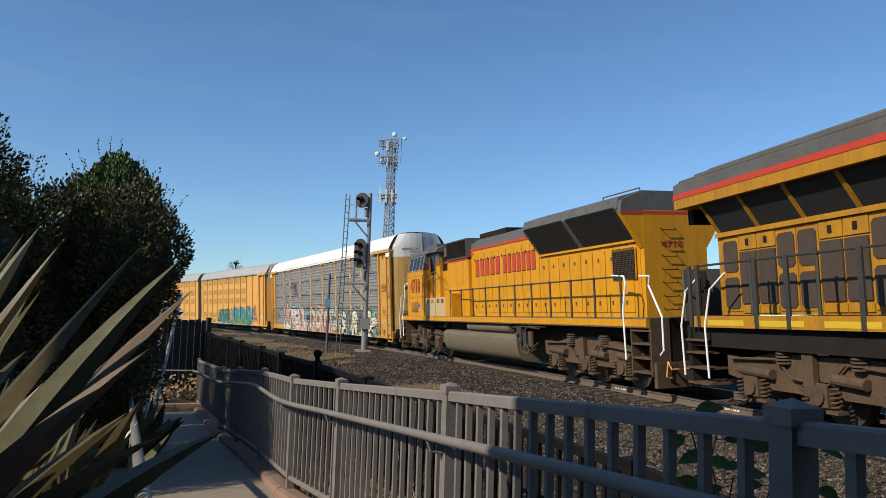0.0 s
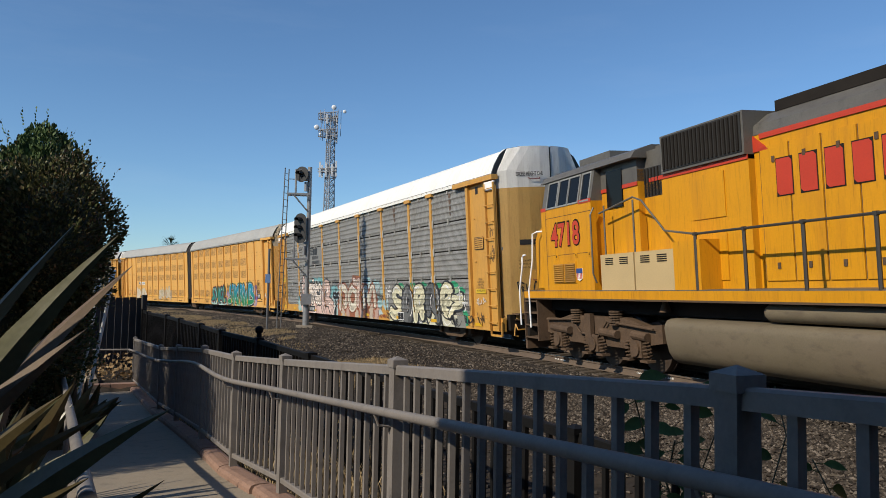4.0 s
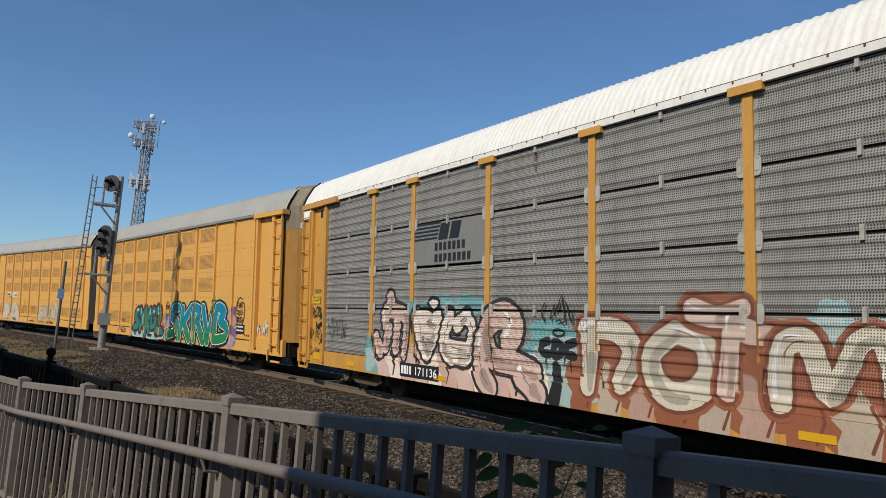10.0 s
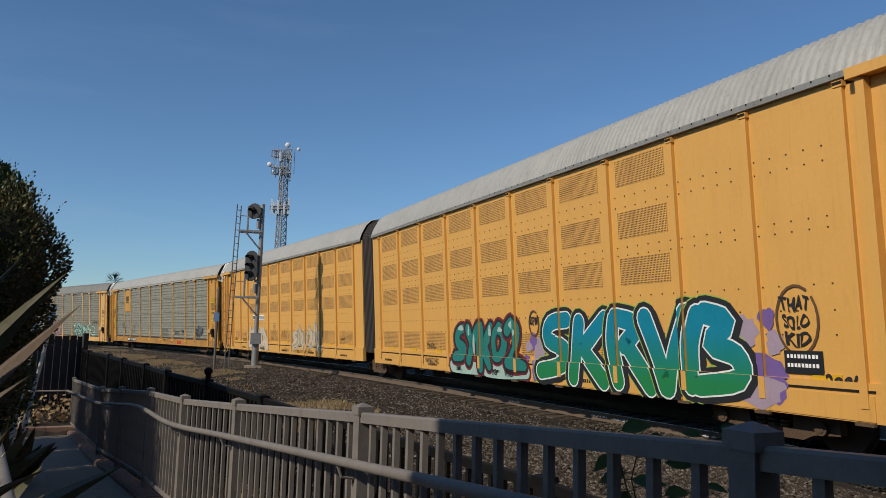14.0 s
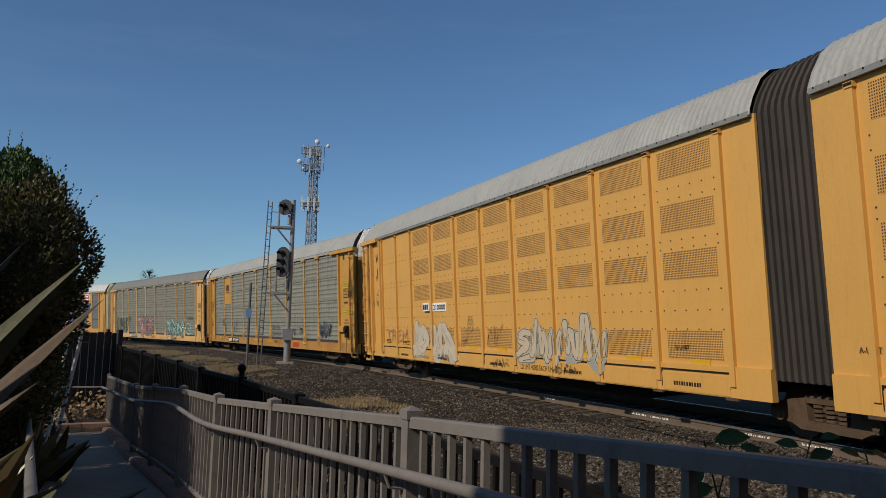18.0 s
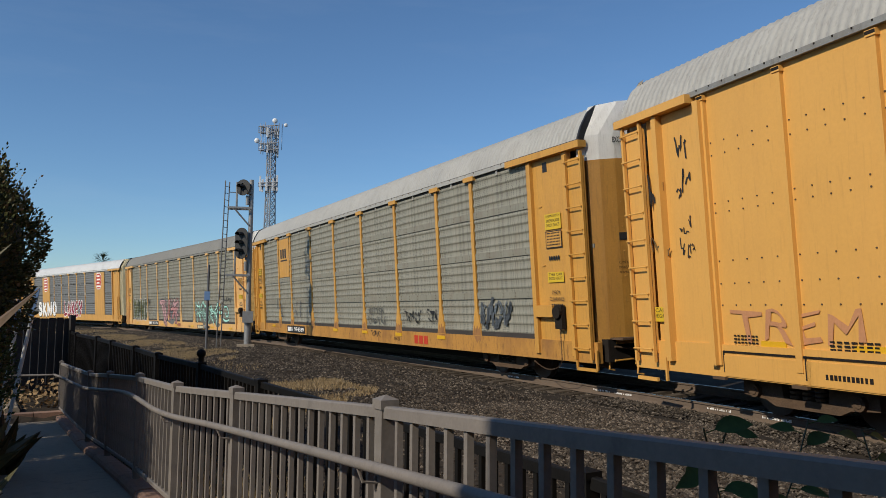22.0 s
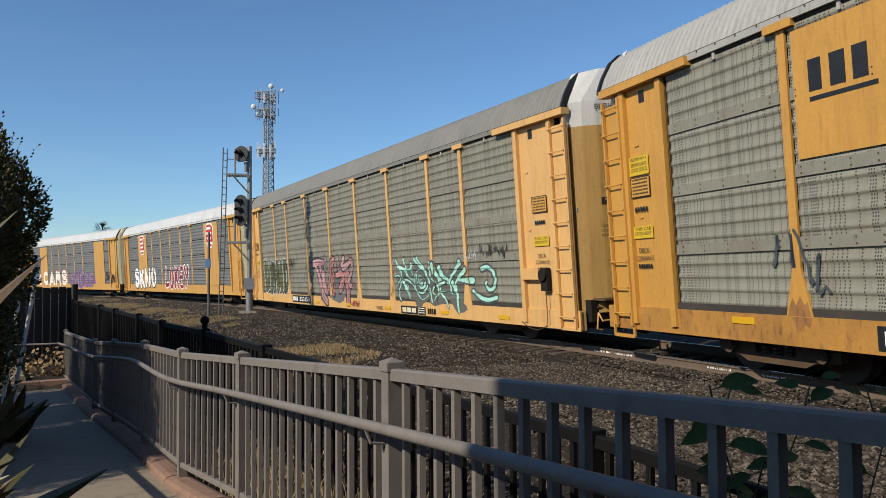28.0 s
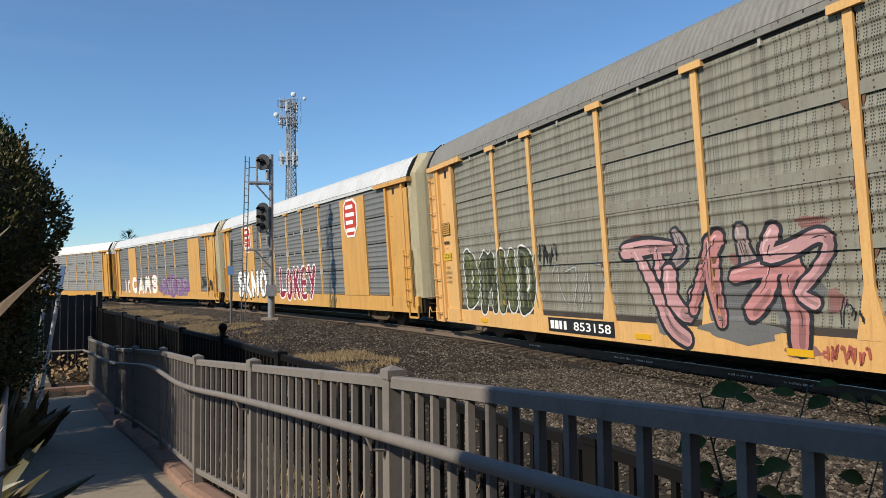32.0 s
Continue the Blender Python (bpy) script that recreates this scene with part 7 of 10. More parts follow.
    letter(side, "picas", box_, [[(0.47, 0.75), (0.44, 0.52), (0.44, 0.35), (0.48, 0.25)], [(0.56, 0.76), (0.59, 0.59), (0.56, 0.29)], [(0.51, 0.66), (0.55, 0.75)], [(0.46, 0.41), (0.55, 0.37)], [(0.47, 0.27), (0.55, 0.28)]], 0.15, pinks[1], seed=3, **deco)
    letter(side, "picas", box_, [[(0.76, 0.52), (0.78, 0.66), (0.75, 0.77), (0.7, 0.76), (0.66, 0.64), (0.66, 0.45), (0.7, 0.31), (0.78, 0.28), (0.86, 0.2)], [(0.64, 0.5), (0.64, 0.16), (0.68, 0.0)], [(0.82, 0.18), (0.88, 0.0)]], 0.24, pinks[0], seed=4, **deco)
    side.lay("graffiti", band(arc(-6.1, 2.24, 0.2, 0.11, 0, 360, 16), 0.06), black, "black sprayed ring")
    side.lay("graffiti", cloud(-6.1, 2.24, 0.17, 0.09, rng), spray("picas_sill1", pinks[1]))
    for pts in ([(-2.45, 1.62), (-2.62, 1.56), (-2.6, 1.42), (-2.43, 1.4)], [(-2.3, 1.6), (-2.3, 1.38), (-2.12, 1.44), (-2.16, 1.58), (-2.3, 1.6)], [(-1.82, 1.62), (-2.0, 1.55), (-1.98, 1.42), (-1.82, 1.4)]):
        side.lay("graffiti_tag", band(curve_through(pts), 0.075), black)
    side.lay("graffiti_tag", band(arc(-2.2, 1.76, 0.14, 0.055, 0, 360, 14), 0.022), black)
    for a in (-2.5, -2.25, -2.05, -1.9):
        side.lay("graffiti_tag", band([(a, 1.36), (a + 0.01, rng.uniform(1.1, 1.25))], 0.02, 0.5), black)
    side.lay("graffiti_tag", band([(-2.25, 1.2), (-2.2, 0.9), (-2.28, 0.66)], 0.1, -0.5), black)


def paint_teal_unit(car):
    """Two pieces on the yellow half: blue-green letters that fade to green, and teal ones with a dark red glow."""
    posts = FORE_POSTS
    side = Side(car, "smooth", posts)
    mist(side, "violet", (0.2, 0.12, 0.36), [(0.35, 1.5, 0.16, 0.2), (0.05, 1.1, 0.12, 0.12), (0.5, 0.9, 0.2, 0.25), (6.85, 1.95, 0.12, 0.16), (6.7, 1.2, 0.4, 0.25), (6.95, 0.95, 0.2, 0.2), (6.3, 1.5, 0.2, 0.2)], True)
    mist(side, "lilac", (0.42, 0.32, 0.4), [(0.6, 1.25, 0.22, 0.35), (6.45, 1.75, 0.25, 0.25), (6.95, 1.6, 0.16, 0.18), (6.6, 0.9, 0.5, 0.22), (0.15, 1.4, 0.14, 0.12)], True)
    box_ = (0.68, 0.79, 5.6, 1.26)
    deco = dict(edge=BLACK, rim=0.085, plain=True, inline=(0.7, 0.72, 0.7), halo=(0.02, (0.35, 0.5, 0.08)), low=(0.012, 0.19, 0.06), cast=(0.06, -0.02), shine=False, swell=0.05)
    for k, lines in enumerate(([[(0.18, 0.95), (0.07, 0.89), (0.05, 0.62), (0.16, 0.47), (0.15, 0.22), (0.0, 0.08)]],
                               [[(0.26, 0.9), (0.24, 0.47), (0.22, 0.02)], [(0.41, 0.95), (0.28, 0.51)], [(0.29, 0.44), (0.4, 0.02)]],
                               [[(0.46, 0.93), (0.45, 0.56), (0.48, 0.04)], [(0.48, 0.97), (0.58, 0.84), (0.51, 0.56)], [(0.53, 0.54), (0.64, 0.0)]],
                               [[(0.62, 0.95), (0.67, 0.48), (0.71, 0.02)], [(0.81, 1.0), (0.75, 0.49), (0.72, 0.02)]],
                               [[(0.85, 0.97), (0.82, 0.6), (0.82, 0.08)], [(0.88, 1.0), (0.96, 0.88), (0.9, 0.62), (0.99, 0.48), (1.0, 0.2), (0.85, 0.08)]])):
        letter(side, "skrvb", box_, lines, 0.2, (0.0, 0.24, 0.36), seed=k, **deco)
    side.depth = 0.0
    box_ = (-3.84, 0.82, 3.89, 1.11)
    mint, teal = (0.42, 0.6, 0.52), (0.02, 0.22, 0.19)
    for lines in ([[(0.0, 0.0), (0.2, -0.02), (0.42, -0.03)]], [[(0.5, -0.02), (0.74, -0.03), (1.0, 0.0)]]):
        letter(side, "syko_foot", box_, lines, 0.17, mint, edge=BLACK, rim=0.03, plain=True, back=(0.05, (0.2, 0.02, 0.03)), shine=False)
    deco = dict(edge=BLACK, rim=0.06, plain=True, back=(0.05, (0.18, 0.018, 0.026)), shine=False, swell=0.18)
    for k, lines in enumerate(([[(0.23, 0.79), (0.15, 0.89), (0.07, 0.76), (0.07, 0.55), (0.16, 0.41), (0.15, 0.27), (0.03, 0.22)]],
                               [[(0.23, 0.88), (0.28, 0.54)], [(0.37, 0.93), (0.29, 0.52), (0.25, 0.15)]],
                               [[(0.42, 0.95), (0.42, 0.52), (0.42, 0.0)], [(0.56, 0.93), (0.47, 0.52)], [(0.47, 0.46), (0.54, 0.06)]],
                               [[(0.67, 0.9), (0.72, 0.79), (0.73, 0.56), (0.68, 0.3), (0.61, 0.3), (0.59, 0.56), (0.61, 0.8), (0.67, 0.9)]],
                               [[(0.77, 0.86), (0.83, 1.0), (0.89, 0.86), (0.87, 0.55), (0.79, 0.21)], [(0.78, 0.17), (0.9, 0.15), (0.98, 0.12)]])):
        letter(side, "syko", box_, lines, 0.13, teal, seed=k, **deco)
    for a, b, w, h in ((-3.35, 1.82, 0.16, 0.07), (-2.9, 1.75, 0.05, 0.14), (-2.62, 1.4, 0.06, 0.25), (-1.72, 1.75, 0.07, 0.14), (-1.2, 1.78, 0.12, 0.06), (-0.62, 1.9, 0.12, 0.1), (-0.45, 1.72, 0.06, 0.07)):
        mist(side, "syko_mint", mint, [(a, b, w, h)], True, int(abs(a) * 10))
    black = spray("black", BLACK, True)
    for cx, cz, rx, rz in ((0.4, 1.92, 0.2, 0.28), (7.35, 1.92, 0.34, 0.48)):
        side.lay("graffiti_tag", band(arc(cx, cz, rx, rz, 60, 400, 20), 0.02), spray("brown_haze", (0.14, 0.07, 0.03), True))
    side_text(car, "scrawl", "DFW", black, 0.24, 1.88, 0.34, 0.2, -1.52, bold=0.04, wobble=0.08)
    side_text(car, "scrawl", "BMK", black, -3.6, 0.7, 0.3, 0.13, -1.572, bold=0.01)
    side_text(car, "scrawl", "18", black, -1.55, 0.68, 0.22, 0.15, -1.572, bold=0.02)
    side_text(car, "scrawl", "WND", black, -0.95, 0.68, 0.4, 0.16, -1.572, bold=0.01)
    side_text(car, "scrawl", "MAJO", spray("brown_tag", (0.1, 0.07, 0.04), True), -5.7, 1.2, 0.6, 0.2, -1.52, wobble=0.15)
    side_text(car, "scrawl", "WASEDZNES", spray("brown_tag", (0.1, 0.07, 0.04), True), -5.75, 0.82, 0.95, 0.15, -1.572, wobble=0.1)


def paint_pale_unit(car):
    """Washed-out white pieces with thin grey outlines on the other yellow half."""
    posts = [-v for v in REAR_POSTS]
    side = Side(car, "smooth", posts)
    slate, bone = (0.09, 0.1, 0.1), (0.62, 0.52, 0.38)
    mist(side, "wash_blue", (0.42, 0.42, 0.38), [(3.3, 1.2, 0.4, 0.14), (4.1, 1.15, 0.3, 0.14), (5.0, 1.1, 0.35, 0.16), (5.9, 1.0, 0.3, 0.2)], True)
    box_ = (2.57, 1.1, 3.58, 0.83)
    deco = dict(edge=slate, rim=0.022, plain=True, halo=(0.018, (0.6, 0.55, 0.42)), swell=0.25, lines_in=2)
    for k, lines in enumerate(([[(0.15, 0.59), (0.06, 0.61), (0.0, 0.41), (0.12, 0.29), (0.0, 0.0)], [(0.02, -0.2), (0.2, -0.1)]],
                               [[(0.19, 0.02), (0.21, 0.48), (0.24, 0.94)], [(0.28, 0.75), (0.3, 0.42), (0.3, 0.11)], [(0.33, 0.61), (0.36, 0.3), (0.38, -0.1)]],
                               [[(0.45, 0.67), (0.42, 0.49), (0.41, 0.0)], [(0.53, 0.61), (0.5, 0.3), (0.48, -0.2)]],
                               [[(0.59, 0.85), (0.59, 0.57)], [(0.64, 0.67), (0.61, 0.16)], [(0.66, 0.61), (0.68, 0.11)], [(0.72, 0.57), (0.72, 0.05)]],
                               [[(0.79, 1.0), (0.77, 0.57), (0.75, 0.0)], [(0.82, 1.0), (0.83, 0.57), (0.85, 0.0)]],
                               [[(0.9, 0.65), (0.92, 0.3), (0.95, 0.0)], [(1.0, 0.61), (0.97, 0.16)]])):
        letter(side, "emawl", box_, lines, 0.085, (0.66, 0.53, 0.36), seed=k, shine=False, **deco)
    side.depth = 0.0
    box_ = (-4.5, 0.9, 3.28, 0.86)
    mist(side, "wash_white", (0.66, 0.56, 0.42), [(-4.1, 0.95, 0.5, 0.28), (-2.4, 0.95, 0.7, 0.3), (-1.4, 0.85, 0.4, 0.18), (-4.0, 1.6, 0.25, 0.15)], True)
    deco = dict(edge=(0.22, 0.19, 0.14), rim=0.012, plain=True, swell=0.05, lines_in=3)
    for k, lines in enumerate(([[(0.04, 1.0), (0.03, 0.6), (0.02, 0.1)]], [[(0.22, 0.83), (0.31, 0.49), (0.2, 0.18), (0.14, 0.48), (0.22, 0.83)]], [[(0.5, 0.85), (0.51, 0.1)]],
                               [[(0.66, 0.9), (0.62, 0.5), (0.66, 0.1)]], [[(0.74, 0.9), (0.8, 0.51), (0.79, 0.1)], [(0.83, 0.6), (0.92, 0.25), (1.0, 0.0)]])):
        letter(side, "tens", box_, lines, 0.19, (0.68, 0.58, 0.44), seed=k, shine=False, **deco)
    for x, z, w, h, k in ((0.75, 1.25, 1.0, 0.6, 6), (-1.0, 1.15, 0.6, 0.3, 8)):
        tag(car, x, z, w, h, (0.3, 0.13, 0.06), k, -1.518, 0.007, "red_brown_tag", True)
    for cx in (-0.2,):
        side.lay("graffiti_line", band(arc(cx, 1.82, 0.17, 0.22, 0, 360, 24), 0.008), spray("brown_ring", (0.2, 0.1, 0.04), True))
    side_text(car, "stencil", "EXCEEDS", M["dark"], -0.32, 1.9, 0.24, 0.06, -1.518)
    side_text(car, "stencil", "PLATE", M["dark"], -0.29, 1.8, 0.18, 0.06, -1.518)
    side_text(car, "stencil", "F", M["dark"], -0.23, 1.67, 0.05, 0.09, -1.518)
    side_text(car, "stencil", "LD LMT 40000 EACH UNIT", M["dark"], 2.68, 0.72, 1.6, 0.13, -1.5585)
    side_text(car, "stencil", "H.F. COMP. BRAKE SHOE", M["dark"], -4.5, 0.72, 1.2, 0.09, -1.5585)


def paint_olive_car(car):
    """Teal scroll work, pink letters and dark olive letters on the weathered car."""
    side = Side(car, "ribs", POSTS, (), (2.04, 2.95, 3.92), TT_SILL)
    haze = (0.07, 0.08, 0.075)
    box_ = (4.44, 0.64, 4.59, 1.5)
    teal = (0.42, 0.78, 0.64)
    mist(side, "teal_haze", (0.15, 0.15, 0.125), [(5.2, 1.35, 0.7, 0.5), (6.25, 1.35, 0.75, 0.6), (7.4, 1.3, 0.8, 0.55), (8.3, 1.3, 0.55, 0.6), (8.6, 0.75, 0.25, 0.15)])
    sets = (("hook", 0.055, [[(0.03, 0.96), (0.08, 0.77), (0.11, 0.58)], [(0.04, 0.83), (0.1, 0.81), (0.16, 0.73), (0.2, 0.63), (0.27, 0.55)], [(0.15, 0.97), (0.18, 0.78), (0.27, 0.75)], [(0.26, 0.87), (0.24, 0.77), (0.27, 0.66)], [(0.1, 0.8), (0.19, 0.76), (0.25, 0.78)]]),
            ("tail", 0.026, [[(0.08, 0.15), (0.05, 0.28), (0.09, 0.5), (0.17, 0.56), (0.26, 0.47), (0.32, 0.3), (0.4, 0.18), (0.47, 0.25), (0.5, 0.41), (0.49, 0.57)], [(0.18, 0.47), (0.21, 0.32)], [(0.0, 0.63), (0.06, 0.65), (0.07, 0.55), (0.02, 0.44)]]),
            ("leaf", 0.075, [[(0.13, 0.5), (0.17, 0.37), (0.22, 0.2)]]),
            ("ring", 0.03, [[(0.47, 0.45), (0.44, 0.35), (0.38, 0.3), (0.31, 0.37), (0.29, 0.55), (0.32, 0.71), (0.39, 0.76), (0.45, 0.71)]]),
            ("core", 0.035, [[(0.45, 0.5), (0.42, 0.42), (0.37, 0.41), (0.34, 0.5), (0.37, 0.64), (0.42, 0.59)], [(0.41, 0.5), (0.38, 0.47), (0.37, 0.54), (0.39, 0.57)], [(0.33, 0.65), (0.31, 0.55), (0.33, 0.45)]]),
            ("arm", 0.06, [[(0.31, 0.97), (0.37, 0.84), (0.44, 0.74), (0.49, 0.57), (0.52, 0.41), (0.54, 0.14)], [(0.34, 1.0), (0.4, 0.86), (0.46, 0.71)]]),
            ("thorn", 0.045, [[(0.52, 0.9), (0.51, 0.73), (0.53, 0.62), (0.59, 0.51)]]),
            ("stem", 0.075, [[(0.56, 0.84), (0.58, 0.71), (0.62, 0.59), (0.65, 0.31), (0.71, 0.21), (0.75, 0.05)], [(0.64, 0.78), (0.68, 0.63), (0.74, 0.57), (0.75, 0.47)], [(0.57, 0.71), (0.62, 0.63), (0.66, 0.53)]]),
            ("curl", 0.03, [[(0.7, 0.51), (0.63, 0.47), (0.57, 0.41), (0.56, 0.32), (0.61, 0.28), (0.66, 0.35), (0.74, 0.33), (0.82, 0.3)], [(0.6, 0.48), (0.62, 0.33), (0.57, 0.17)]]),
            ("fork", 0.07, [[(0.9, 0.88), (0.83, 0.71), (0.77, 0.57), (0.77, 0.47), (0.79, 0.32)], [(0.96, 0.74), (0.89, 0.63), (0.84, 0.51), (0.85, 0.37)], [(1.04, 0.55), (0.86, 0.56)], [(0.82, 0.45), (0.85, 0.29), (0.86, 0.15), (0.87, -0.02)], [(0.8, 0.51), (0.82, 0.39)]]))
    for k, (nm, r, lines) in enumerate(sets):
        letter(side, "teal", box_, lines, r, teal, plain=True, edge=haze, rim=0.045, taper=0.55, seed=k, shine=k % 2 == 0, swell=0.25)
    spiral = [[(9.95 + (0.5 - 0.035 * k) * math.cos(2.2 - 0.45 * k), 1.42 + (0.42 - 0.03 * k) * math.sin(2.2 - 0.45 * k)) for k in range(13)], [(9.2, 1.2), (9.5, 1.05), (9.9, 0.98), (10.3, 1.05)]]
    letter(side, "teal", (0.0, 0.0, 1.0, 1.0), spiral, 0.045, teal, plain=True, edge=haze, rim=0.05, shine=False)
    side.depth = 0.0
    mist(side, "vis_red", (0.3, 0.14, 0.12), [(-3.2, 2.35, 0.22, 0.07), (0.6, 2.35, 0.26, 0.08), (0.9, 1.3, 0.14, 0.16), (-0.8, 1.9, 0.14, 0.1), (0.3, 0.62, 0.3, 0.12)])
    mist(side, "vis_grey", (0.17, 0.17, 0.165), [(-0.9, 1.2, 0.5, 0.4), (0.2, 1.4, 0.5, 0.4), (-2.4, 0.9, 0.4, 0.25), (-0.8, 0.8, 0.8, 0.16)])
    box_ = (-3.56, 0.62, 4.43, 1.75)
    pink, rosy = (0.56, 0.31, 0.31), (0.52, 0.23, 0.22)
    deco = dict(edge=(0.025, 0.025, 0.028), rim=0.062, lines_in=3, swell=0.2, plain=True)
    letter(side, "vis", box_, [[(0.0, 0.86), (0.16, 0.89), (0.29, 0.87)], [(0.08, 0.82), (0.16, 0.53), (0.26, 0.13), (0.35, 0.0)], [(0.21, 0.87), (0.22, 0.64)]], 0.12, pink, seed=1, **deco)
    letter(side, "vis", box_, [[(0.32, 1.0), (0.36, 0.83), (0.31, 0.72)]], 0.09, (0.34, 0.27, 0.26), seed=2, **deco)
    letter(side, "vis", box_, [[(0.27, 0.61), (0.28, 0.36), (0.37, 0.22), (0.4, 0.42)]], 0.14, pink, seed=3, **deco)
    letter(side, "vis", box_, [[(0.54, 0.91), (0.46, 0.63), (0.39, 0.28)], [(0.51, 0.87), (0.51, 0.53), (0.54, 0.18)]], 0.12, rosy, seed=4, **deco)
    letter(side, "vis", box_, [[(0.65, 0.96), (0.68, 0.7)]], 0.13, (0.36, 0.27, 0.25), seed=5, **deco)
    letter(side, "vis", box_, [[(0.61, 0.58), (0.72, 0.63), (0.87, 0.67), (0.84, 0.52), (0.87, 0.25), (0.87, 0.05)], [(0.78, 0.65), (0.75, 0.47), (0.68, 0.29)]], 0.13, rosy, seed=6, **deco)
    letter(side, "vis", box_, [[(0.79, 0.93), (0.76, 0.75), (0.86, 0.79), (0.96, 0.88), (1.0, 0.81), (0.95, 0.62), (0.88, 0.45), (0.93, 0.37)]], 0.1, pink, seed=7, **deco)
    # olive letters with a white upper edge, and a thin white one beside them
    side.depth = 0.0
    olive, moss = (0.12, 0.13, 0.045), (0.24, 0.26, 0.1)
    word(side, "dmnd", "DMND", -11.2, 0.85, 4.3, 1.6, 0.15, (olive, (0.06, 0.065, 0.025)), edge=BLACK, rim=0.04, halo=(0.045, (0.6, 0.6, 0.56)), lines_in=4, plain=True)
    rng = random.Random(3)
    for k in range(26):
        x = -11.0 + 0.16 * k
        side.lay("graffiti_line", band(curve_through([(x + rng.uniform(-0.08, 0.08), 2.2 - 0.3 * q) for q in range(5)]), rng.uniform(0.012, 0.035), 0.4), spray("dmnd_moss" if k % 3 else "dmnd_edge", moss))
    for lines in ([[(0.0, 0.8), (0.1, 1.0), (0.16, 0.45), (0.3, 0.2)], [(0.3, 0.85), (0.5, 0.9), (0.42, 0.2)], [(0.55, 0.1), (0.68, 0.85), (0.72, 0.3)], [(0.85, 1.0), (1.0, 0.85), (0.95, 0.1)]],):
        letter(side, "whn", (-6.3, 0.9, 2.0, 1.05), lines, 0.022, (0.5, 0.5, 0.47), edge=(0.15, 0.145, 0.12), rim=0.02, shine=False)
    tag(car, -6.9, 2.0, 0.9, 0.5, BLACK, 92, -1.534, 0.014)


def build_train():
    """The train's vehicles, each with the distance of its middle behind the second locomotive's rear coupler."""
    train = []
    train.append((lead_locomotive(), 33.2, 7.0))
    train.append((locomotive(), 11.03, 7.0))
    # Its end doors take the yellow with sunlight in its colour.
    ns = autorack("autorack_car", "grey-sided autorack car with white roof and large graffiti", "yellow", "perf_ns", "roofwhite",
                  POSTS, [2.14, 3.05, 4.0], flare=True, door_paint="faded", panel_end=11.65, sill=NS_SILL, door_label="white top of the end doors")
    train.append((ns, -14.3, 10.05))
    side = Side(ns, "ribs", POSTS, (2.14, 3.05, 4.0), (), NS_SILL)
    paint_grey_car(side)
    side_text(ns, "scrawl", "ONCE BREW", spray("rust_red", (0.35, 0.08, 0.05)), 3.5, 0.66, 0.95, 0.14, -1.556, wobble=0.2)
    side_text(ns, "scrawl", "2017", spray("black", BLACK), 4.52, 0.64, 0.42, 0.24, -1.557, bold=0.01, wobble=0.15)
    plate(ns, "data_plate", "white", 5.68, 6.24, 0.64, 0.93, -1.556, "", 0)
    one("plate_panel", M["black"], ns, (5.7, 5.95, -1.5575, -1.556, 0.66, 0.91), (5.97, 6.22, -1.5575, -1.556, 0.66, 0.91))
    side_text(ns, "scrawl", "ONE", spray("black", BLACK), 10.25, 0.66, 0.5, 0.2, -1.575, bold=0.012, wobble=0.12)
    for k, (x, z, w, h) in enumerate(((-11.4, 1.3, 1.2, 0.6), (12.0, 0.7, 0.5, 0.4), (-12.6, 1.2, 0.8, 0.5), (12.9, 3.3, 0.4, 0.4), (-2.6, 1.9, 0.8, 0.5), (12.95, 2.5, 0.4, 0.6))):
        tag(ns, x, z, w, h, BLACK, 40 + k, -1.56, 0.014)
    bg = one("blank_sheet", M["blank"], ns, (-6.92, -4.27, -1.53, -1.526, 3.06, 3.955), label="plain grey sheet behind the emblem")
    for k in range(5):
        one("emblem_line", M["black"], bg, (-6.92, -5.98 + 0.03 * k, -1.533, -1.53, 3.6 + 0.08 * k, 3.645 + 0.08 * k))
    for k in range(2):
        bm = bmesh.new()
        prism(bm, [(-5.95 + 0.42 * k, 3.57), (-5.6 + 0.42 * k, 3.57), (-5.5 + 0.42 * k, 3.92), (-5.85 + 0.42 * k, 3.92)], -1.533, -1.53, 1)
        part("emblem_letter", bm, M["black"], bg)
    for z, n, w in ((3.35, 7, 1.18), (3.11, 8, 1.38)):
        for k in range(n):
            a = -6.08 + w * k / n
            one("name_letter", M["black"], bg, (a, a + w / n * 0.68, -1.5325, -1.53, z, z + 0.17))
    rust = perforated("rust_run", (0.2, 0.12, 0.075), (0.03, 0.025, 0.02), 0.038, 0.038, 0.56, (0.14, 0.07, 0.04))
    for x, z, w, h in ((5.55, 4.35, 0.26, 0.62), (5.62, 4.1, 0.1, 0.7), (10.4, 4.1, 0.16, 0.85), (5.55, 3.4, 0.06, 0.3), (-2.8, 4.5, 0.08, 0.35)):
        bm = bmesh.new()
        prism(bm, [(x - w / 2, z + h), (x + w / 2, z + h), (x + w * 0.35, z + h * 0.4), (x + w * 0.1, z), (x - w * 0.2, z + h * 0.15), (x - w * 0.45, z + h * 0.6)], -1.519, -1.515, 1)
        part("rust_stain", bm, rust, ns, "brown rust run down the sheet")
    markings(ns, "171136", "ns")
    fa = automax("autorack_unit", "yellow half of a two-part autorack with teal graffiti", FORE_POSTS, closed=1, bell=-0.2)
    train.append((fa, -39.4, 8.0))
    paint_teal_unit(fa)
    side_text(fa, "scrawl", "THAT", spray("black", BLACK, True), 7.08, 2.05, 0.5, 0.2, -1.52, bold=0.03, wobble=0.1)
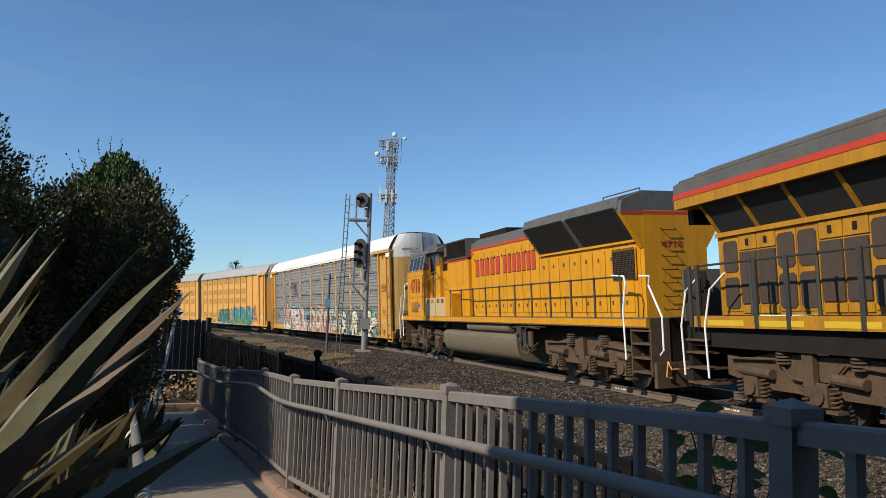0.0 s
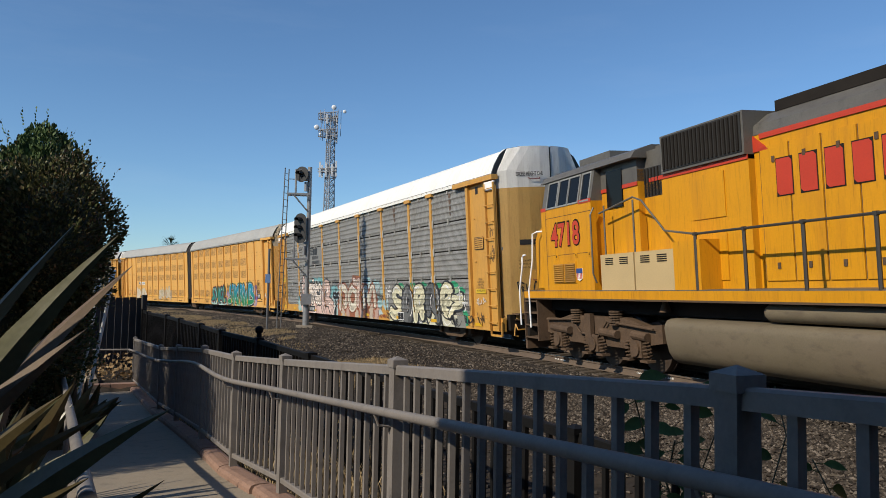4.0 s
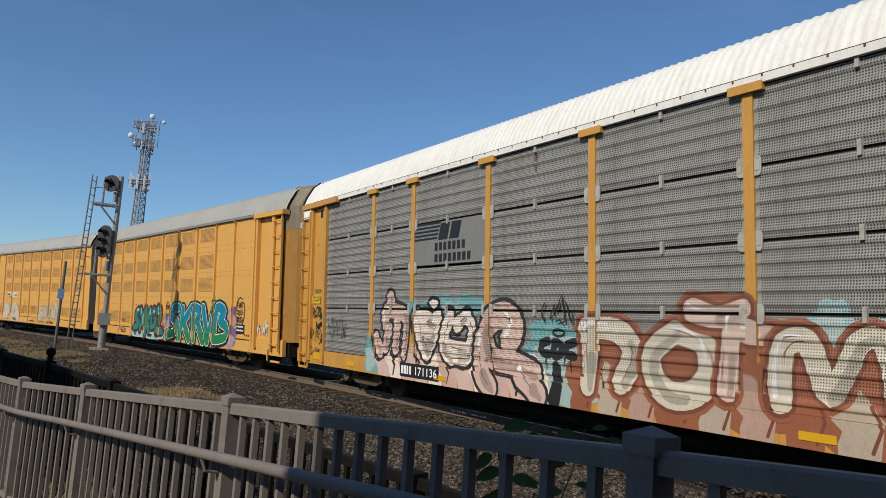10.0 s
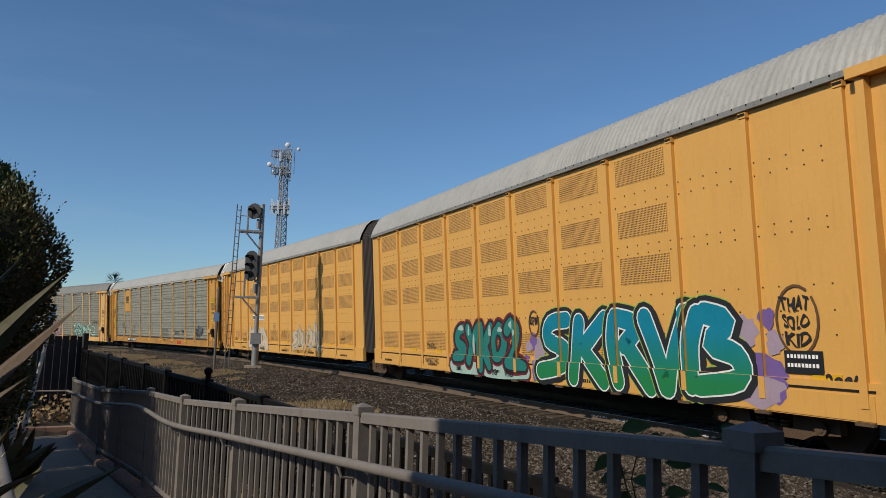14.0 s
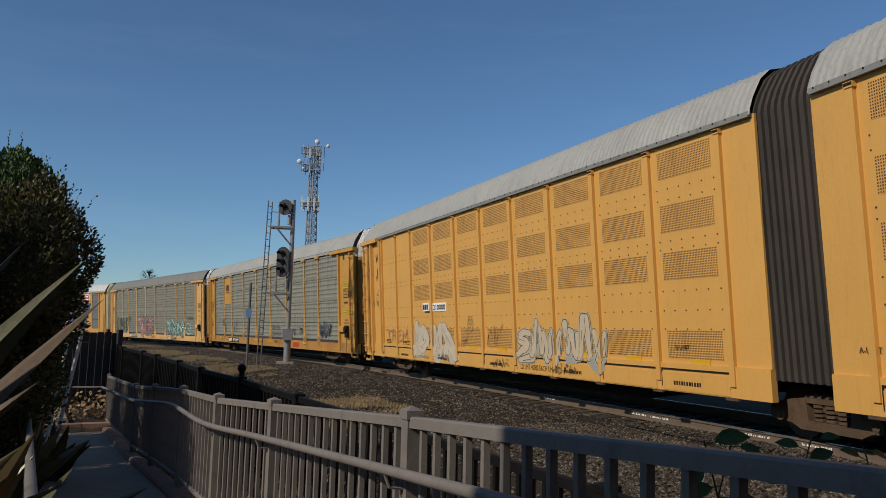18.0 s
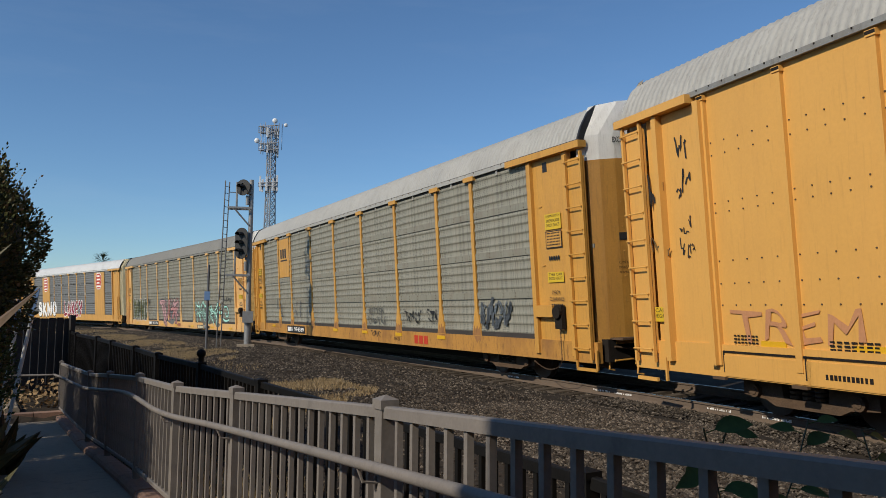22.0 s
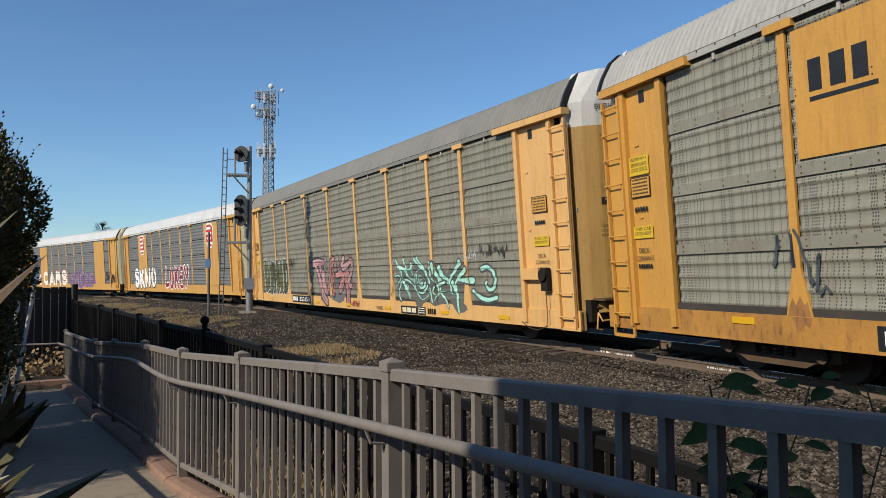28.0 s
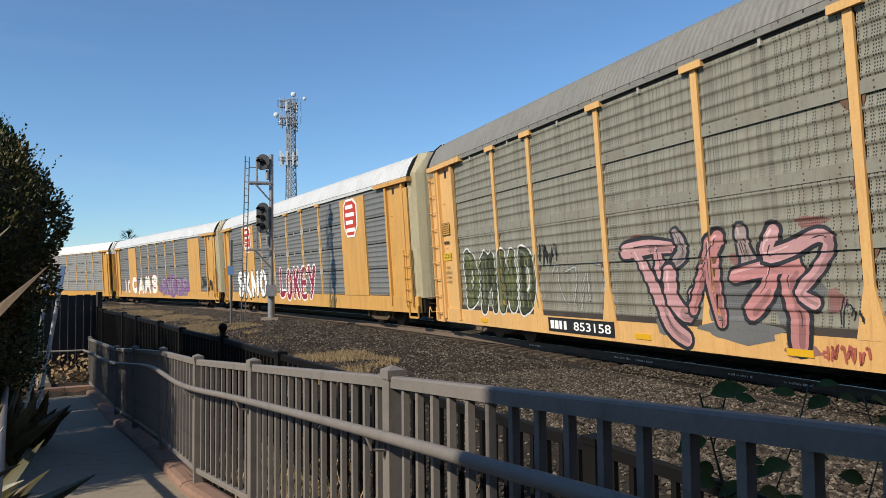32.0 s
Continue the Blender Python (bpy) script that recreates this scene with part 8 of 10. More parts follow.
    side_text(fa, "scrawl", "SOLO", spray("black", BLACK, True), 7.12, 1.8, 0.42, 0.19, -1.52, bold=0.03, wobble=0.1)
    side_text(fa, "scrawl", "KID", spray("black", BLACK, True), 7.15, 1.56, 0.4, 0.19, -1.52, bold=0.03, wobble=0.1)
    side_text(fa, "scrawl", "2020", spray("black", BLACK, True), 7.75, 0.95, 0.5, 0.24, -1.52, bold=0.03, wobble=0.08)
    tag(fa, 8.75, 1.2, 0.8, 0.45, WHITE, 5, -1.56, 0.025, "white_tag")
    plate(fa, "data_panel", "black", 7.1, 7.72, 1.18, 1.5, -1.52, "", 2, "white")
    plate(fa, "data_panel", "fxe", 9.0, 9.6, 3.2, 3.55, -1.445, "", 4)
    plate(fa, "notice", "sign_yellow", 9.0, 9.6, 1.5, 1.7, -1.445, "", 2)
    sb = one("sign_board", M["white"], fa, (-0.45, 0.45, -0.08, 0.08, 0, 0.012), label="white sign with black lettering")
    sb.matrix_basis = door_frame(10.28, -0.8, 4.62, 0.05)
    write("stencil", "EXCESS HEIGHT CAR", M["black"], sb, Matrix.Translation((-0.4, -0.045, 0.014)), 0.8, 0.09)
    for k, line in enumerate(("CLOSE & LOCK", "DOORS BEFORE", "MOVING CAR")):
        write("stencil", line, M["black"], fa, door_frame(10.28, -0.95, 2.7 - 0.11 * k, 0.012) @ Matrix.Translation((-0.2, 0, 0)), 0.4, 0.06)
    one("hatch", M["fxe"], fa, (-0.22, 0.22, -0.5, 0.5, -0.01, 0.02)).matrix_basis = door_frame(10.28, -0.85, 1.85, 0.0)
    fb = automax("autorack_unit", "yellow half of a two-part autorack with pale tags", REAR_POSTS, closed=-1, bell=-0.26, pull=0.6)
    train.append((fb, -61.45, 8.0))
    paint_pale_unit(fb)
    pn = one("mark_panel", M["white"], fb, (-3.62, -3.1, -1.578, -1.502, 2.24, 2.5), label="white panel with plain black bars")
    bars(pn, "mark_bar", M["black"], -3.58, 2.28, 0.48, 0.17, 3, -1.58, 2)
    pn = one("number_panel", M["white"], fb, (-2.92, -1.88, -1.52, -1.502, 2.22, 2.48), label="white panel with the car number")
    side_text(pn, "number", "210000", M["black"], -2.88, 2.26, 0.96, 0.17, -1.524, bold=0.02)
    side_text(fb, "scrawl", "TREM", spray("faded_pink", (0.6, 0.28, 0.13), True), -7.45, 1.2, 2.25, 0.42, -1.519, wobble=0.12)
    for x, z, w, n in ((-7.45, 1.1, 0.5, 4), (-5.75, 1.02, 0.75, 5)):
        for k in range(n):
            bars(fb, "stencil", M["dark"], x, z + 0.05 * k, w, 0.024, 7, -1.5165, 60 + k)
    one("white_label", M["endgrey"], fb, (-7.45, -6.98, -1.506, -1.501, 0.97, 1.05), label="small washed-out white label")
    for z, h, r, k in ((3.5, 1.05, 0.016, 61), (2.5, 0.7, 0.01, 62)):
        tag(fb, -8.52, z, 0.36, h * 0.5, BLACK, k, -1.517, r)
        tag(fb, -8.5, z + h * 0.5, 0.32, h * 0.5, BLACK, k + 5, -1.518, r)
    tag(fb, -9.4, 3.3, 0.6, 1.0, BLACK, 15, -1.56, 0.022)
    tag(fb, -9.4, 2.5, 0.7, 0.5, (0.2, 0.12, 0.05), 16, -1.56, 0.012, "brown_tag")
    plate(fb, "notice", "sign_yellow", -9.6, -8.9, 1.45, 1.7, -1.56, "", 0, "black", ("THIS CAR", "EXCESS HEIGHT"))
    side_text(fb, "stencil", "B-UNIT", M["dark"], 8.26, 1.36, 0.36, 0.085, -1.52)
    side_text(fa, "stencil", "A-UNIT", M["dark"], -9.95, 1.42, 0.36, 0.085, -1.52)
    for a, b in ((1.2, 0.5), (4.3, 0.4), (-2.5, 0.5)):
        tag(fb, a, 0.7, 0.9, 0.25, (0.2, 0.1, 0.04), int(a * 9), -1.58, 0.01, "brown_tag")
    cs = autorack("autorack_car", "slotted grey autorack car with flared yellow posts", "yellow", "perf_csx", "roofgrey",
                  POSTS, [], length=28.3, flare=True, belts=(2.0, 2.98, 4.02), sill_paint="grimy", sill=(0.58, 1.0), shaft=0.135, door_label="white top of the end doors")
    markings(cs, "974389", "cs")
    lg = one("emblem_panel", M["yellow"], cs, (-8.75, -7.2, -1.535, -1.52, 3.12, 4.85), label="yellow panel with black emblem bars")
    bars(lg, "emblem_bar", M["black"], -8.5, 3.98, 1.0, 0.42, 3, -1.537, 3)
    one("emblem_line", M["black"], lg, (-8.5, -7.5, -1.54, -1.535, 3.85, 3.91))
    tag(cs, 9.1, 1.2, 1.5, 0.75, (0.09, 0.105, 0.12), 71, -1.545, 0.05, "blue_tag")
    tag(cs, 9.2, 1.22, 1.3, 0.7, (0.16, 0.19, 0.22), 72, -1.55, 0.022, "blue_tag_light")
    side_text(cs, "scrawl", "SONIC", spray("black", BLACK), 2.02, 0.78, 0.75, 0.17, -1.548, wobble=0.15)
    side_text(cs, "scrawl", "BETTER", spray("grey", (0.12, 0.12, 0.11)), 1.9, 1.5, 1.2, 0.22, -1.546, wobble=0.15)
    side_text(cs, "stencil", "ASH 20", M["dark"], 3.82, 0.7, 0.42, 0.1, -1.548)
    # rust bled from the feet of the posts
    for k, x in enumerate(POSTS):
        bm = bmesh.new()
        q = 0.03 * (k % 3)
        prism(bm, [(x - 0.2, 1.0), (x + 0.2, 1.0), (x + 0.155, 1.2 + q), (x + 0.09, 1.16), (x + 0.03, 1.28 - q), (x - 0.05, 1.14), (x - 0.1, 1.25), (x - 0.15, 1.15 + q)], -1.5485, -1.545, 1)
        prism(bm, [(x - 0.15, 0.99), (x + 0.2, 0.99), (x + 0.16, 0.84), (x + 0.08, 0.9), (x - 0.02, 0.78 + q), (x - 0.1, 0.9)], -1.5435, -1.5395, 1)
        part("rust_stain", bm, M["rustpaint"], cs, "brown rust at the foot of a post")
    side_text(cs, "scrawl", "TRACK", spray("black", BLACK), 4.72, 1.3, 1.1, 0.3, -1.545, wobble=0.2)
    side_text(cs, "scrawl", "STK", spray("black", BLACK), 6.2, 1.3, 0.65, 0.32, -1.545, wobble=0.2)
    side_text(cs, "scrawl", "CHANGE", spray("grey", (0.12, 0.12, 0.11)), 1.75, 1.2, 1.5, 0.22, -1.545, wobble=0.2)
    tag(cs, -9.5, 1.3, 1.2, 0.9, (0.12, 0.17, 0.24), 75, -1.545, 0.025, "blue_tag")
    tag(cs, -6.6, 1.3, 1.0, 0.8, (0.12, 0.17, 0.24), 76, -1.545, 0.02, "blue_tag")
    for k in range(3):
        one("panel_block", M["red"], cs, (5.28 + 0.31 * k, 5.52 + 0.31 * k, -1.549, -1.541, 0.66, 0.9), label="plain red block")
    train.append((cs, -86.39, 10.05))
    # End doors again in the yellow lightened for sunlight.
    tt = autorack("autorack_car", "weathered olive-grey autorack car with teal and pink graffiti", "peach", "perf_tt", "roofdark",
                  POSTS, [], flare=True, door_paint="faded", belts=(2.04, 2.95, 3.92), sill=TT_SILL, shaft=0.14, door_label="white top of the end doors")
    train.append((tt, -114.63, 10.05))
    paint_olive_car(tt)
    tag(tt, 8.9, 2.0, 0.6, 0.25, WHITE, 97, -1.546, 0.012, "white_tag")
    rust = perforated("rust_stain", (0.17, 0.09, 0.05), (0.03, 0.02, 0.015), 0.044, 0.052, 0.48, (0.1, 0.05, 0.03), 0.26)
    rng = random.Random(8)
    for p in POSTS:
        for c in (2.04, 2.95, 3.92):
            for way in (-1, 1):
                if rng.random() < 0.6:
                    w, h = rng.uniform(0.05, 0.16), rng.uniform(0.15, 0.4)
                    a = p + way * 0.1
                    bm = bmesh.new()
                    prism(bm, [(a, c - 0.09), (a + way * w, c - 0.09), (a + way * w * 0.7, c - 0.09 - h * 0.3), (a + way * w * 0.35, c - 0.09 - h * 0.5), (a + way * w * 0.3, c - 0.09 - h), (a, c - 0.09 - h * 0.8)], -1.5195, -1.515, 1)
                    part("rust_stain", bm, rust, tt, "rust stain below a joint")
    markings(tt, "853158", "tt")
    tag(tt, 9.6, 2.0, 1.4, 0.4, BLACK, 91, -1.545, 0.013)
    tag(tt, -6.9, 1.9, 0.9, 0.5, BLACK, 92, -1.546, 0.014)
    tag(tt, 0.65, 0.5, 0.7, 0.26, (0.45, 0.12, 0.08), 93, -1.552, 0.02, "rust_tag")
    mk = one("maker_panel", M["black"], tt, (4.8, 5.95, -1.5535, -1.55, 0.45, 0.69), label="black panel with cream blocks")
    for k in range(3):
        one("panel_block", M["pale"], mk, (4.9 + 0.33 * k, 5.18 + 0.33 * k, -1.555, -1.5535, 0.5, 0.64), label="cream block")
    plate(tt, "data_plate", "black", 6.02, 6.45, 0.45, 0.69, -1.554, "", 3, "white")
    bars(tt, "stencil", M["dark"], 6.62, 0.5, 0.5, 0.16, 4, -1.556, 9)
    side_text(tt, "stencil", "PLNRID", M["black"], 2.88, 0.5, 0.5, 0.11, -1.552)
    tag(tt, 1.0, 1.0, 0.4, 0.35, BLACK, 95, -1.585, 0.012)
    tag(tt, 3.9, 0.95, 0.4, 0.4, BLACK, 96, -1.585, 0.012)
    kc = autorack("autorack_car", "grey and yellow autorack car with red emblem signs", "kcs", "blue_sheet", "roofpale",
                  [-4.6, -2.3, 0.0, 2.3, 4.6], [2.14, 3.05, 4.0], end_top="pale", end_paint="pale", door_label="cream end doors")
    for x in (-8.4, 7.22):
        one("wide_panel", M["kcs"], kc, (x, x + 2.4, -1.56, -1.5, 1.14, 4.9), label="plain yellow panel in the side")
    for x in (-7.85, 7.62):
        bm = bmesh.new()
        prism(bm, [(x + 0.3, 3.4), (x + 1.0, 3.4), (x + 1.35, 3.8), (x + 1.35, 4.65), (x + 1.0, 5.0 - 0.12), (x + 0.3, 5.0 - 0.12), (x, 4.65), (x, 3.8)], -1.58, -1.56, 1)
        sg = part("emblem", bm, M["white"], kc, "red eight-sided emblem with white border and bars")
        bm = bmesh.new()
        prism(bm, [(x + 0.33, 3.48), (x + 0.97, 3.48), (x + 1.27, 3.83), (x + 1.27, 4.62), (x + 0.97, 4.8), (x + 0.33, 4.8), (x + 0.08, 4.62), (x + 0.08, 3.83)], -1.586, -1.58, 1)
        part("emblem_field", bm, M["red"], sg, "red field")
        one("emblem_bar", M["white"], sg, *[(x + 0.25, x + 0.25 + w, -1.592, -1.586, z, z + 0.15) for z, w in ((3.6, 0.85), (3.9, 0.7), (4.2, 0.85), (4.5, 0.75))])
    train.append((kc, -143.25, 10.05))
    side = Side(kc, "ribs", [-4.6, -2.3, 0.0, 2.3, 4.6], (2.14, 3.05, 4.0), (), (0.6, 1.14), ((-8.4, -6.0), (7.22, 9.62)))
    word(side, "skno", "SKNO", -10.2, 0.85, 6.4, 1.55, 0.2, (0.82, 0.81, 0.78), cast=(0.06, -0.05), plain=True, shine=False)
    side = Side(kc, "ribs", [-4.6, -2.3, 0.0, 2.3, 4.6], (2.14, 3.05, 4.0), (), (0.6, 1.14), ((-8.4, -6.0), (7.22, 9.62)))
    word(side, "lokey", "LOKEY", -1.7, 0.85, 5.5, 1.55, 0.13, (0.32, 0.02, 0.05), edge=(0.8, 0.77, 0.74), rim=0.075, plain=True, shine=False)
    k2 = autorack("autorack_car", "grey and yellow autorack car with purple and white tags", "kcs", "blue_sheet", "roofpale",
                  [-4.6, -2.3, 0.0, 2.3, 4.6], [2.14, 3.05, 4.0], end_top="pale", end_paint="pale", door_label="cream end doors")
    for x in (-8.4, 7.8):
        one("wide_panel", M["kcs"], k2, (x, x + 2.4, -1.56, -1.5, 1.14, 4.9), label="plain yellow panel in the side")
    train.append((k2, -171.85, 10.05))
    side = Side(k2, "ribs", [-4.6, -2.3, 0.0, 2.3, 4.6], (2.14, 3.05, 4.0), (), (0.6, 1.14), ((-8.4, -6.0), (7.8, 10.2)))
    word(side, "cams", "CAMS", -7.77, 0.85, 7.8, 1.55, 0.22, (0.8, 0.77, 0.66), edge=(0.5, 0.05, 0.1), rim=0.06, plain=True, shine=False)
    word(side, "ic", "IC", -10.5, 0.9, 2.3, 1.3, 0.14, (0.75, 0.7, 0.66), edge=(0.45, 0.03, 0.06), rim=0.05, plain=True, shine=False)
    side = Side(k2, "ribs", [-4.6, -2.3, 0.0, 2.3, 4.6], (2.14, 3.05, 4.0), (), (0.6, 1.14), ((-8.4, -6.0), (7.8, 10.2)))
    mist(side, "snore_purple", (0.25, 0.11, 0.3), [(2.2, 1.5, 1.6, 0.7), (4.2, 1.6, 1.7, 0.8), (6.2, 1.4, 1.5, 0.6)], True)
    word(side, "snore", "SNORE", 0.9, 0.85, 6.4, 1.4, 0.14, (0.32, 0.25, 0.3), edge=(0.13, 0.07, 0.16), rim=0.04, plain=True)
    tag(k2, 10.4, 1.2, 2.2, 0.9, BLACK, 33, -1.56, 0.05, "black_tag")
    gr = autorack("autorack_car", "pale grey autorack car with yellow posts and white roof", "yellow", "galv", "roofwhite",
                  POSTS, [2.14, 3.05, 4.0])
    train.append((gr, -200.45, 10.05))
    return train


# ---------------------------------------------------------------- signal, tower, palm
def build_signal():
    x, y = -5.57, 29.1
    z = ground_z(x, y)
    sg = thing("railway_signal", "grey railway signal mast with two black heads and ladder", "signal", m=pose(x, y, z, 0, 0, 8))
    sg.scale = (0.88, 0.88, 0.87)
    one("foundation", M["concrete"], sg, (-0.42, 0.3, -0.3, 0.3, -0.2, 0.13))
    bm = bmesh.new()
    cyl(bm, (0, 0, 0.1), (0, 0, 1.25), 0.15, 14)
    cyl(bm, (0, 0, 1.25), (0, 0, 7.45), 0.1, 14)
    part("mast", bm, M["signal"], sg, "", True)
    one("junction_box", M["signal"], sg, (-0.22, 0.22, -0.28, 0.1, 1.08, 1.58))
    for zp in (3.17, 6.16):
        pl = one("platform", M["signal"], sg, (-0.98, 0.05, -0.3, -0.24, zp - 0.05, zp + 0.03), (-0.98, 0.05, 0.24, 0.3, zp - 0.05, zp + 0.03), *[(-0.9 + 0.13 * k, -0.86 + 0.13 * k, -0.24, 0.24, zp, zp + 0.025) for k in range(7)])
        for yy in (-0.27, 0.27):
            bm = bmesh.new()
            cyl(bm, (-0.7, yy, zp - 0.03), (-0.06, yy * 0.4, zp - 0.78), 0.03, 8)
            part("brace", bm, M["signal"], pl)
            bm = bmesh.new()
            tube(bm, [(-0.62, yy, zp), (-0.62, yy, zp + 1.12), (-0.1, yy * 0.5, zp + 1.12)], 0.03, 6)
            part("guard_rail", bm, M["signal"], pl)
        bm = bmesh.new()
        cyl(bm, (-0.98, 0, zp + 0.7), (-0.62, 0, zp + 0.7), 0.018, 6)
        part("ladder_tie", bm, M["signal"], pl)
    bm = bmesh.new()
    for dx, yy in ((-0.075, -0.16), (0.075, 0.16)):
        cyl(bm, (-1.2 + dx, yy, -0.05), (-1.03 + dx, yy, 7.35), 0.026, 6)
    lad = part("ladder", bm, M["sigladder"], sg)
    for k in range(23):
        zz = 0.4 + 0.305 * k
        bm = bmesh.new()
        xx = -1.2 + 0.17 * zz / 7.4
        cyl(bm, (xx - 0.075, -0.16, zz), (xx + 0.075, 0.16, zz), 0.014, 5)
        part("rung", bm, M["sigladder"], lad)
    # upper head: one lens on a round black target; lower head: three lenses on a tall rounded target; both turned to the track
    bm = bmesh.new()
    cyl(bm, (0, -0.2, 7.07), (0, -0.24, 7.07), 0.36, 28)
    up = part("upper_head", bm, M["sigblack"], sg, "round black signal target")
    bm = bmesh.new()
    outline = []
    for k in range(28):
        t = 2 * math.pi * k / 28
        outline.append((0.32 * math.cos(t), 4.57 + 0.32 * math.sin(t) + (0.37 if math.sin(t) > 0 else -0.37)))
    prism(bm, outline, -0.24, -0.2, 1)
    lowh = part("lower_head", bm, M["sigblack"], sg, "tall rounded black signal target")
    for head in (up, lowh):
        head.matrix_basis = pose(-0.24, 0.0, 0, 0, 0, -32)
    for cx, cz, par in ((0.0, 7.07, up), (0.0, 4.2, lowh), (0.0, 4.57, lowh), (0.0, 4.94, lowh)):
        bm = bmesh.new()
        for k in range(12):
            t0, t1 = math.pi * k / 12, math.pi * (k + 1) / 12
            a, b = Vector((math.cos(t0), 0, math.sin(t0))) * 0.14, Vector((math.cos(t1), 0, math.sin(t1))) * 0.14
            o = Vector((cx, 0, cz))
            q = [o + a + Vector((0, -0.24, 0)), o + b + Vector((0, -0.24, 0)), o + b * 0.9 + Vector((0, -0.55, 0.0)), o + a * 0.9 + Vector((0, -0.55, 0.0))]
            bm.faces.new([bm.verts.new(v) for v in q])
        bmesh.ops.remove_doubles(bm, verts=bm.verts[:], dist=0.0005)
        bmesh.ops.solidify(bm, geom=bm.faces[:], thickness=0.012)
        part("hood", bm, M["sigblack"], par)
        bm = bmesh.new()
        cyl(bm, (cx, -0.24, cz), (cx, -0.26, cz), 0.11, 16)
        part("lens", bm, M["glass"], par)
    for cz in (6.3, 3.35):
        bm = bmesh.new()
        cyl(bm, (-0.16, -0.1, cz), (-0.16, -0.1, cz + 0.42), 0.075, 12)
        box(bm, -0.2, 0.05, -0.14, 0.14, cz + 0.5, cz + 0.62)
        part("relay_case", bm, M["signal"], sg, "", True)
    # a thin marker pole beside it
    px, py = -6.6, 27.0
    pz = ground_z(px, py)
    mp = thing("marker_pole", "thin grey steel pole with a small faded blue plate", "pole", m=pose(px, py, pz))
    bm = bmesh.new()
    cyl(bm, (0, 0, -0.2), (0, 0, 3.05), 0.045, 10)
    part("pole", bm, M["sigladder"], mp, "", True)
    one("plate", M["sign_blue"], mp, (-0.11, 0.09, -0.06, -0.05, 1.78, 2.1), label="faded blue plate")


def build_tower():
    tx, ty = -16.4, 100.0
    tw = thing("lattice_tower", "grey steel lattice radio tower with white antennas and dishes", "tower", m=pose(tx, ty, ground_z(tx, ty), 0, 0, 20))
    top = 26.5

    def leg(k, z):
        r = 1.15 - 0.5 * min(1, z / 20)
        t = 2 * math.pi * k / 3 + 0.3
        return Vector((r * math.cos(t), r * math.sin(t), z))
    for k in range(3):
        bm = bmesh.new()
        tube(bm, [leg(k, z) for z in (0, 10, 20, top)], 0.09, 8)
        part("leg", bm, M["tower"], tw)
    zs = np.arange(0.3, top, 0.95)
    for k in range(3):
        bm = bmesh.new()
        for a, b in zip(zs, zs[1:]):
            cyl(bm, leg(k, a), leg((k + 1) % 3, b), 0.04, 5)
            cyl(bm, leg((k + 1) % 3, a), leg(k, b), 0.04, 5)
            cyl(bm, leg(k, b), leg((k + 1) % 3, b), 0.035, 5)
        part("lattice", bm, M["tower"], tw)
    bm = bmesh.new()
    cyl(bm, (-0.5, -0.3, 0), (-0.3, -0.3, top - 2), 0.06, 6)
    part("cable_run", bm, M["tower"], tw)
    rng = random.Random(6)
    for z, r, rise in ((top - 1.0, 1.75, 0.85), (top - 3.4, 1.7, 0.9), (18.2, 1.6, 0.45)):
        pts = [Vector((r * math.cos(2 * math.pi * k / 3 + 0.9), r * math.sin(2 * math.pi * k / 3 + 0.9), z)) for k in range(3)]
        bm = bmesh.new()
        for a, b in zip(pts, pts[1:] + pts[:1]):
            for dz in (0, rise):
                cyl(bm, a + Vector((0, 0, dz)), b + Vector((0, 0, dz)), 0.06, 5)
            for f in np.arange(0, 1, 0.125):
                p, q = a.lerp(b, f), a.lerp(b, f + 0.125)
                cyl(bm, p, q + Vector((0, 0, rise)), 0.028, 4)
                cyl(bm, p, p + Vector((0, 0, rise)), 0.035, 4)
        for k in range(3):
            for dz in (0, rise):
                cyl(bm, leg(k, z + dz), pts[k] + Vector((0, 0, dz)), 0.05, 5)
        fr = part("mounting_frame", bm, M["tower"], tw)
        for k in range(9):
            f = k / 9 * 3
            a, b = pts[int(f)], pts[(int(f) + 1) % 3]
            p = a.lerp(b, f % 1 + 0.1)
            if z > 20 and k % 4:
                bm = bmesh.new()
                cyl(bm, (p.x, p.y, z - 0.5), (p.x, p.y, z + rise + 0.4), 0.045, 5)
                part("mast_pipe", bm, M["tower"], fr)
                continue
            bm = bmesh.new()
            h = rng.uniform(1.5, 2.3) if z < 20 else 1.3
            c = rng.uniform(0.09, 0.13)
            prism(bm, [(p.x - c, p.y - 0.07), (p.x + c, p.y - 0.07), (p.x + c, p.y + 0.04), (p.x + c * 0.6, p.y + 0.09), (p.x - c * 0.6, p.y + 0.09), (p.x - c, p.y + 0.04)], z - 0.7, z - 0.7 + h, 2)
            part("panel_antenna", bm, M["antenna"], fr)
    for k in range(4):
        t = 0.8 + 1.57 * k
        bm = bmesh.new()
        cyl(bm, (1.6 * math.cos(t), 1.6 * math.sin(t), top - 3.4), (1.6 * math.cos(t), 1.6 * math.sin(t), top + 0.2), 0.04, 5)
        part("mast_pipe", bm, M["tower"], tw)
    for x, y, z, r in ((0.2, -0.9, top + 0.55, 0.36), (-2.1, -0.9, 24.1, 0.36), (1.75, -0.6, top + 0.2, 0.26), (-1.6, -1.0, 23.2, 0.18)):
        bm = bmesh.new()
        ball(bm, (x, y, z), r, 1, 0.5, 1, 14)
        part("dish", bm, M["antenna"], tw, "white drum dish", True)


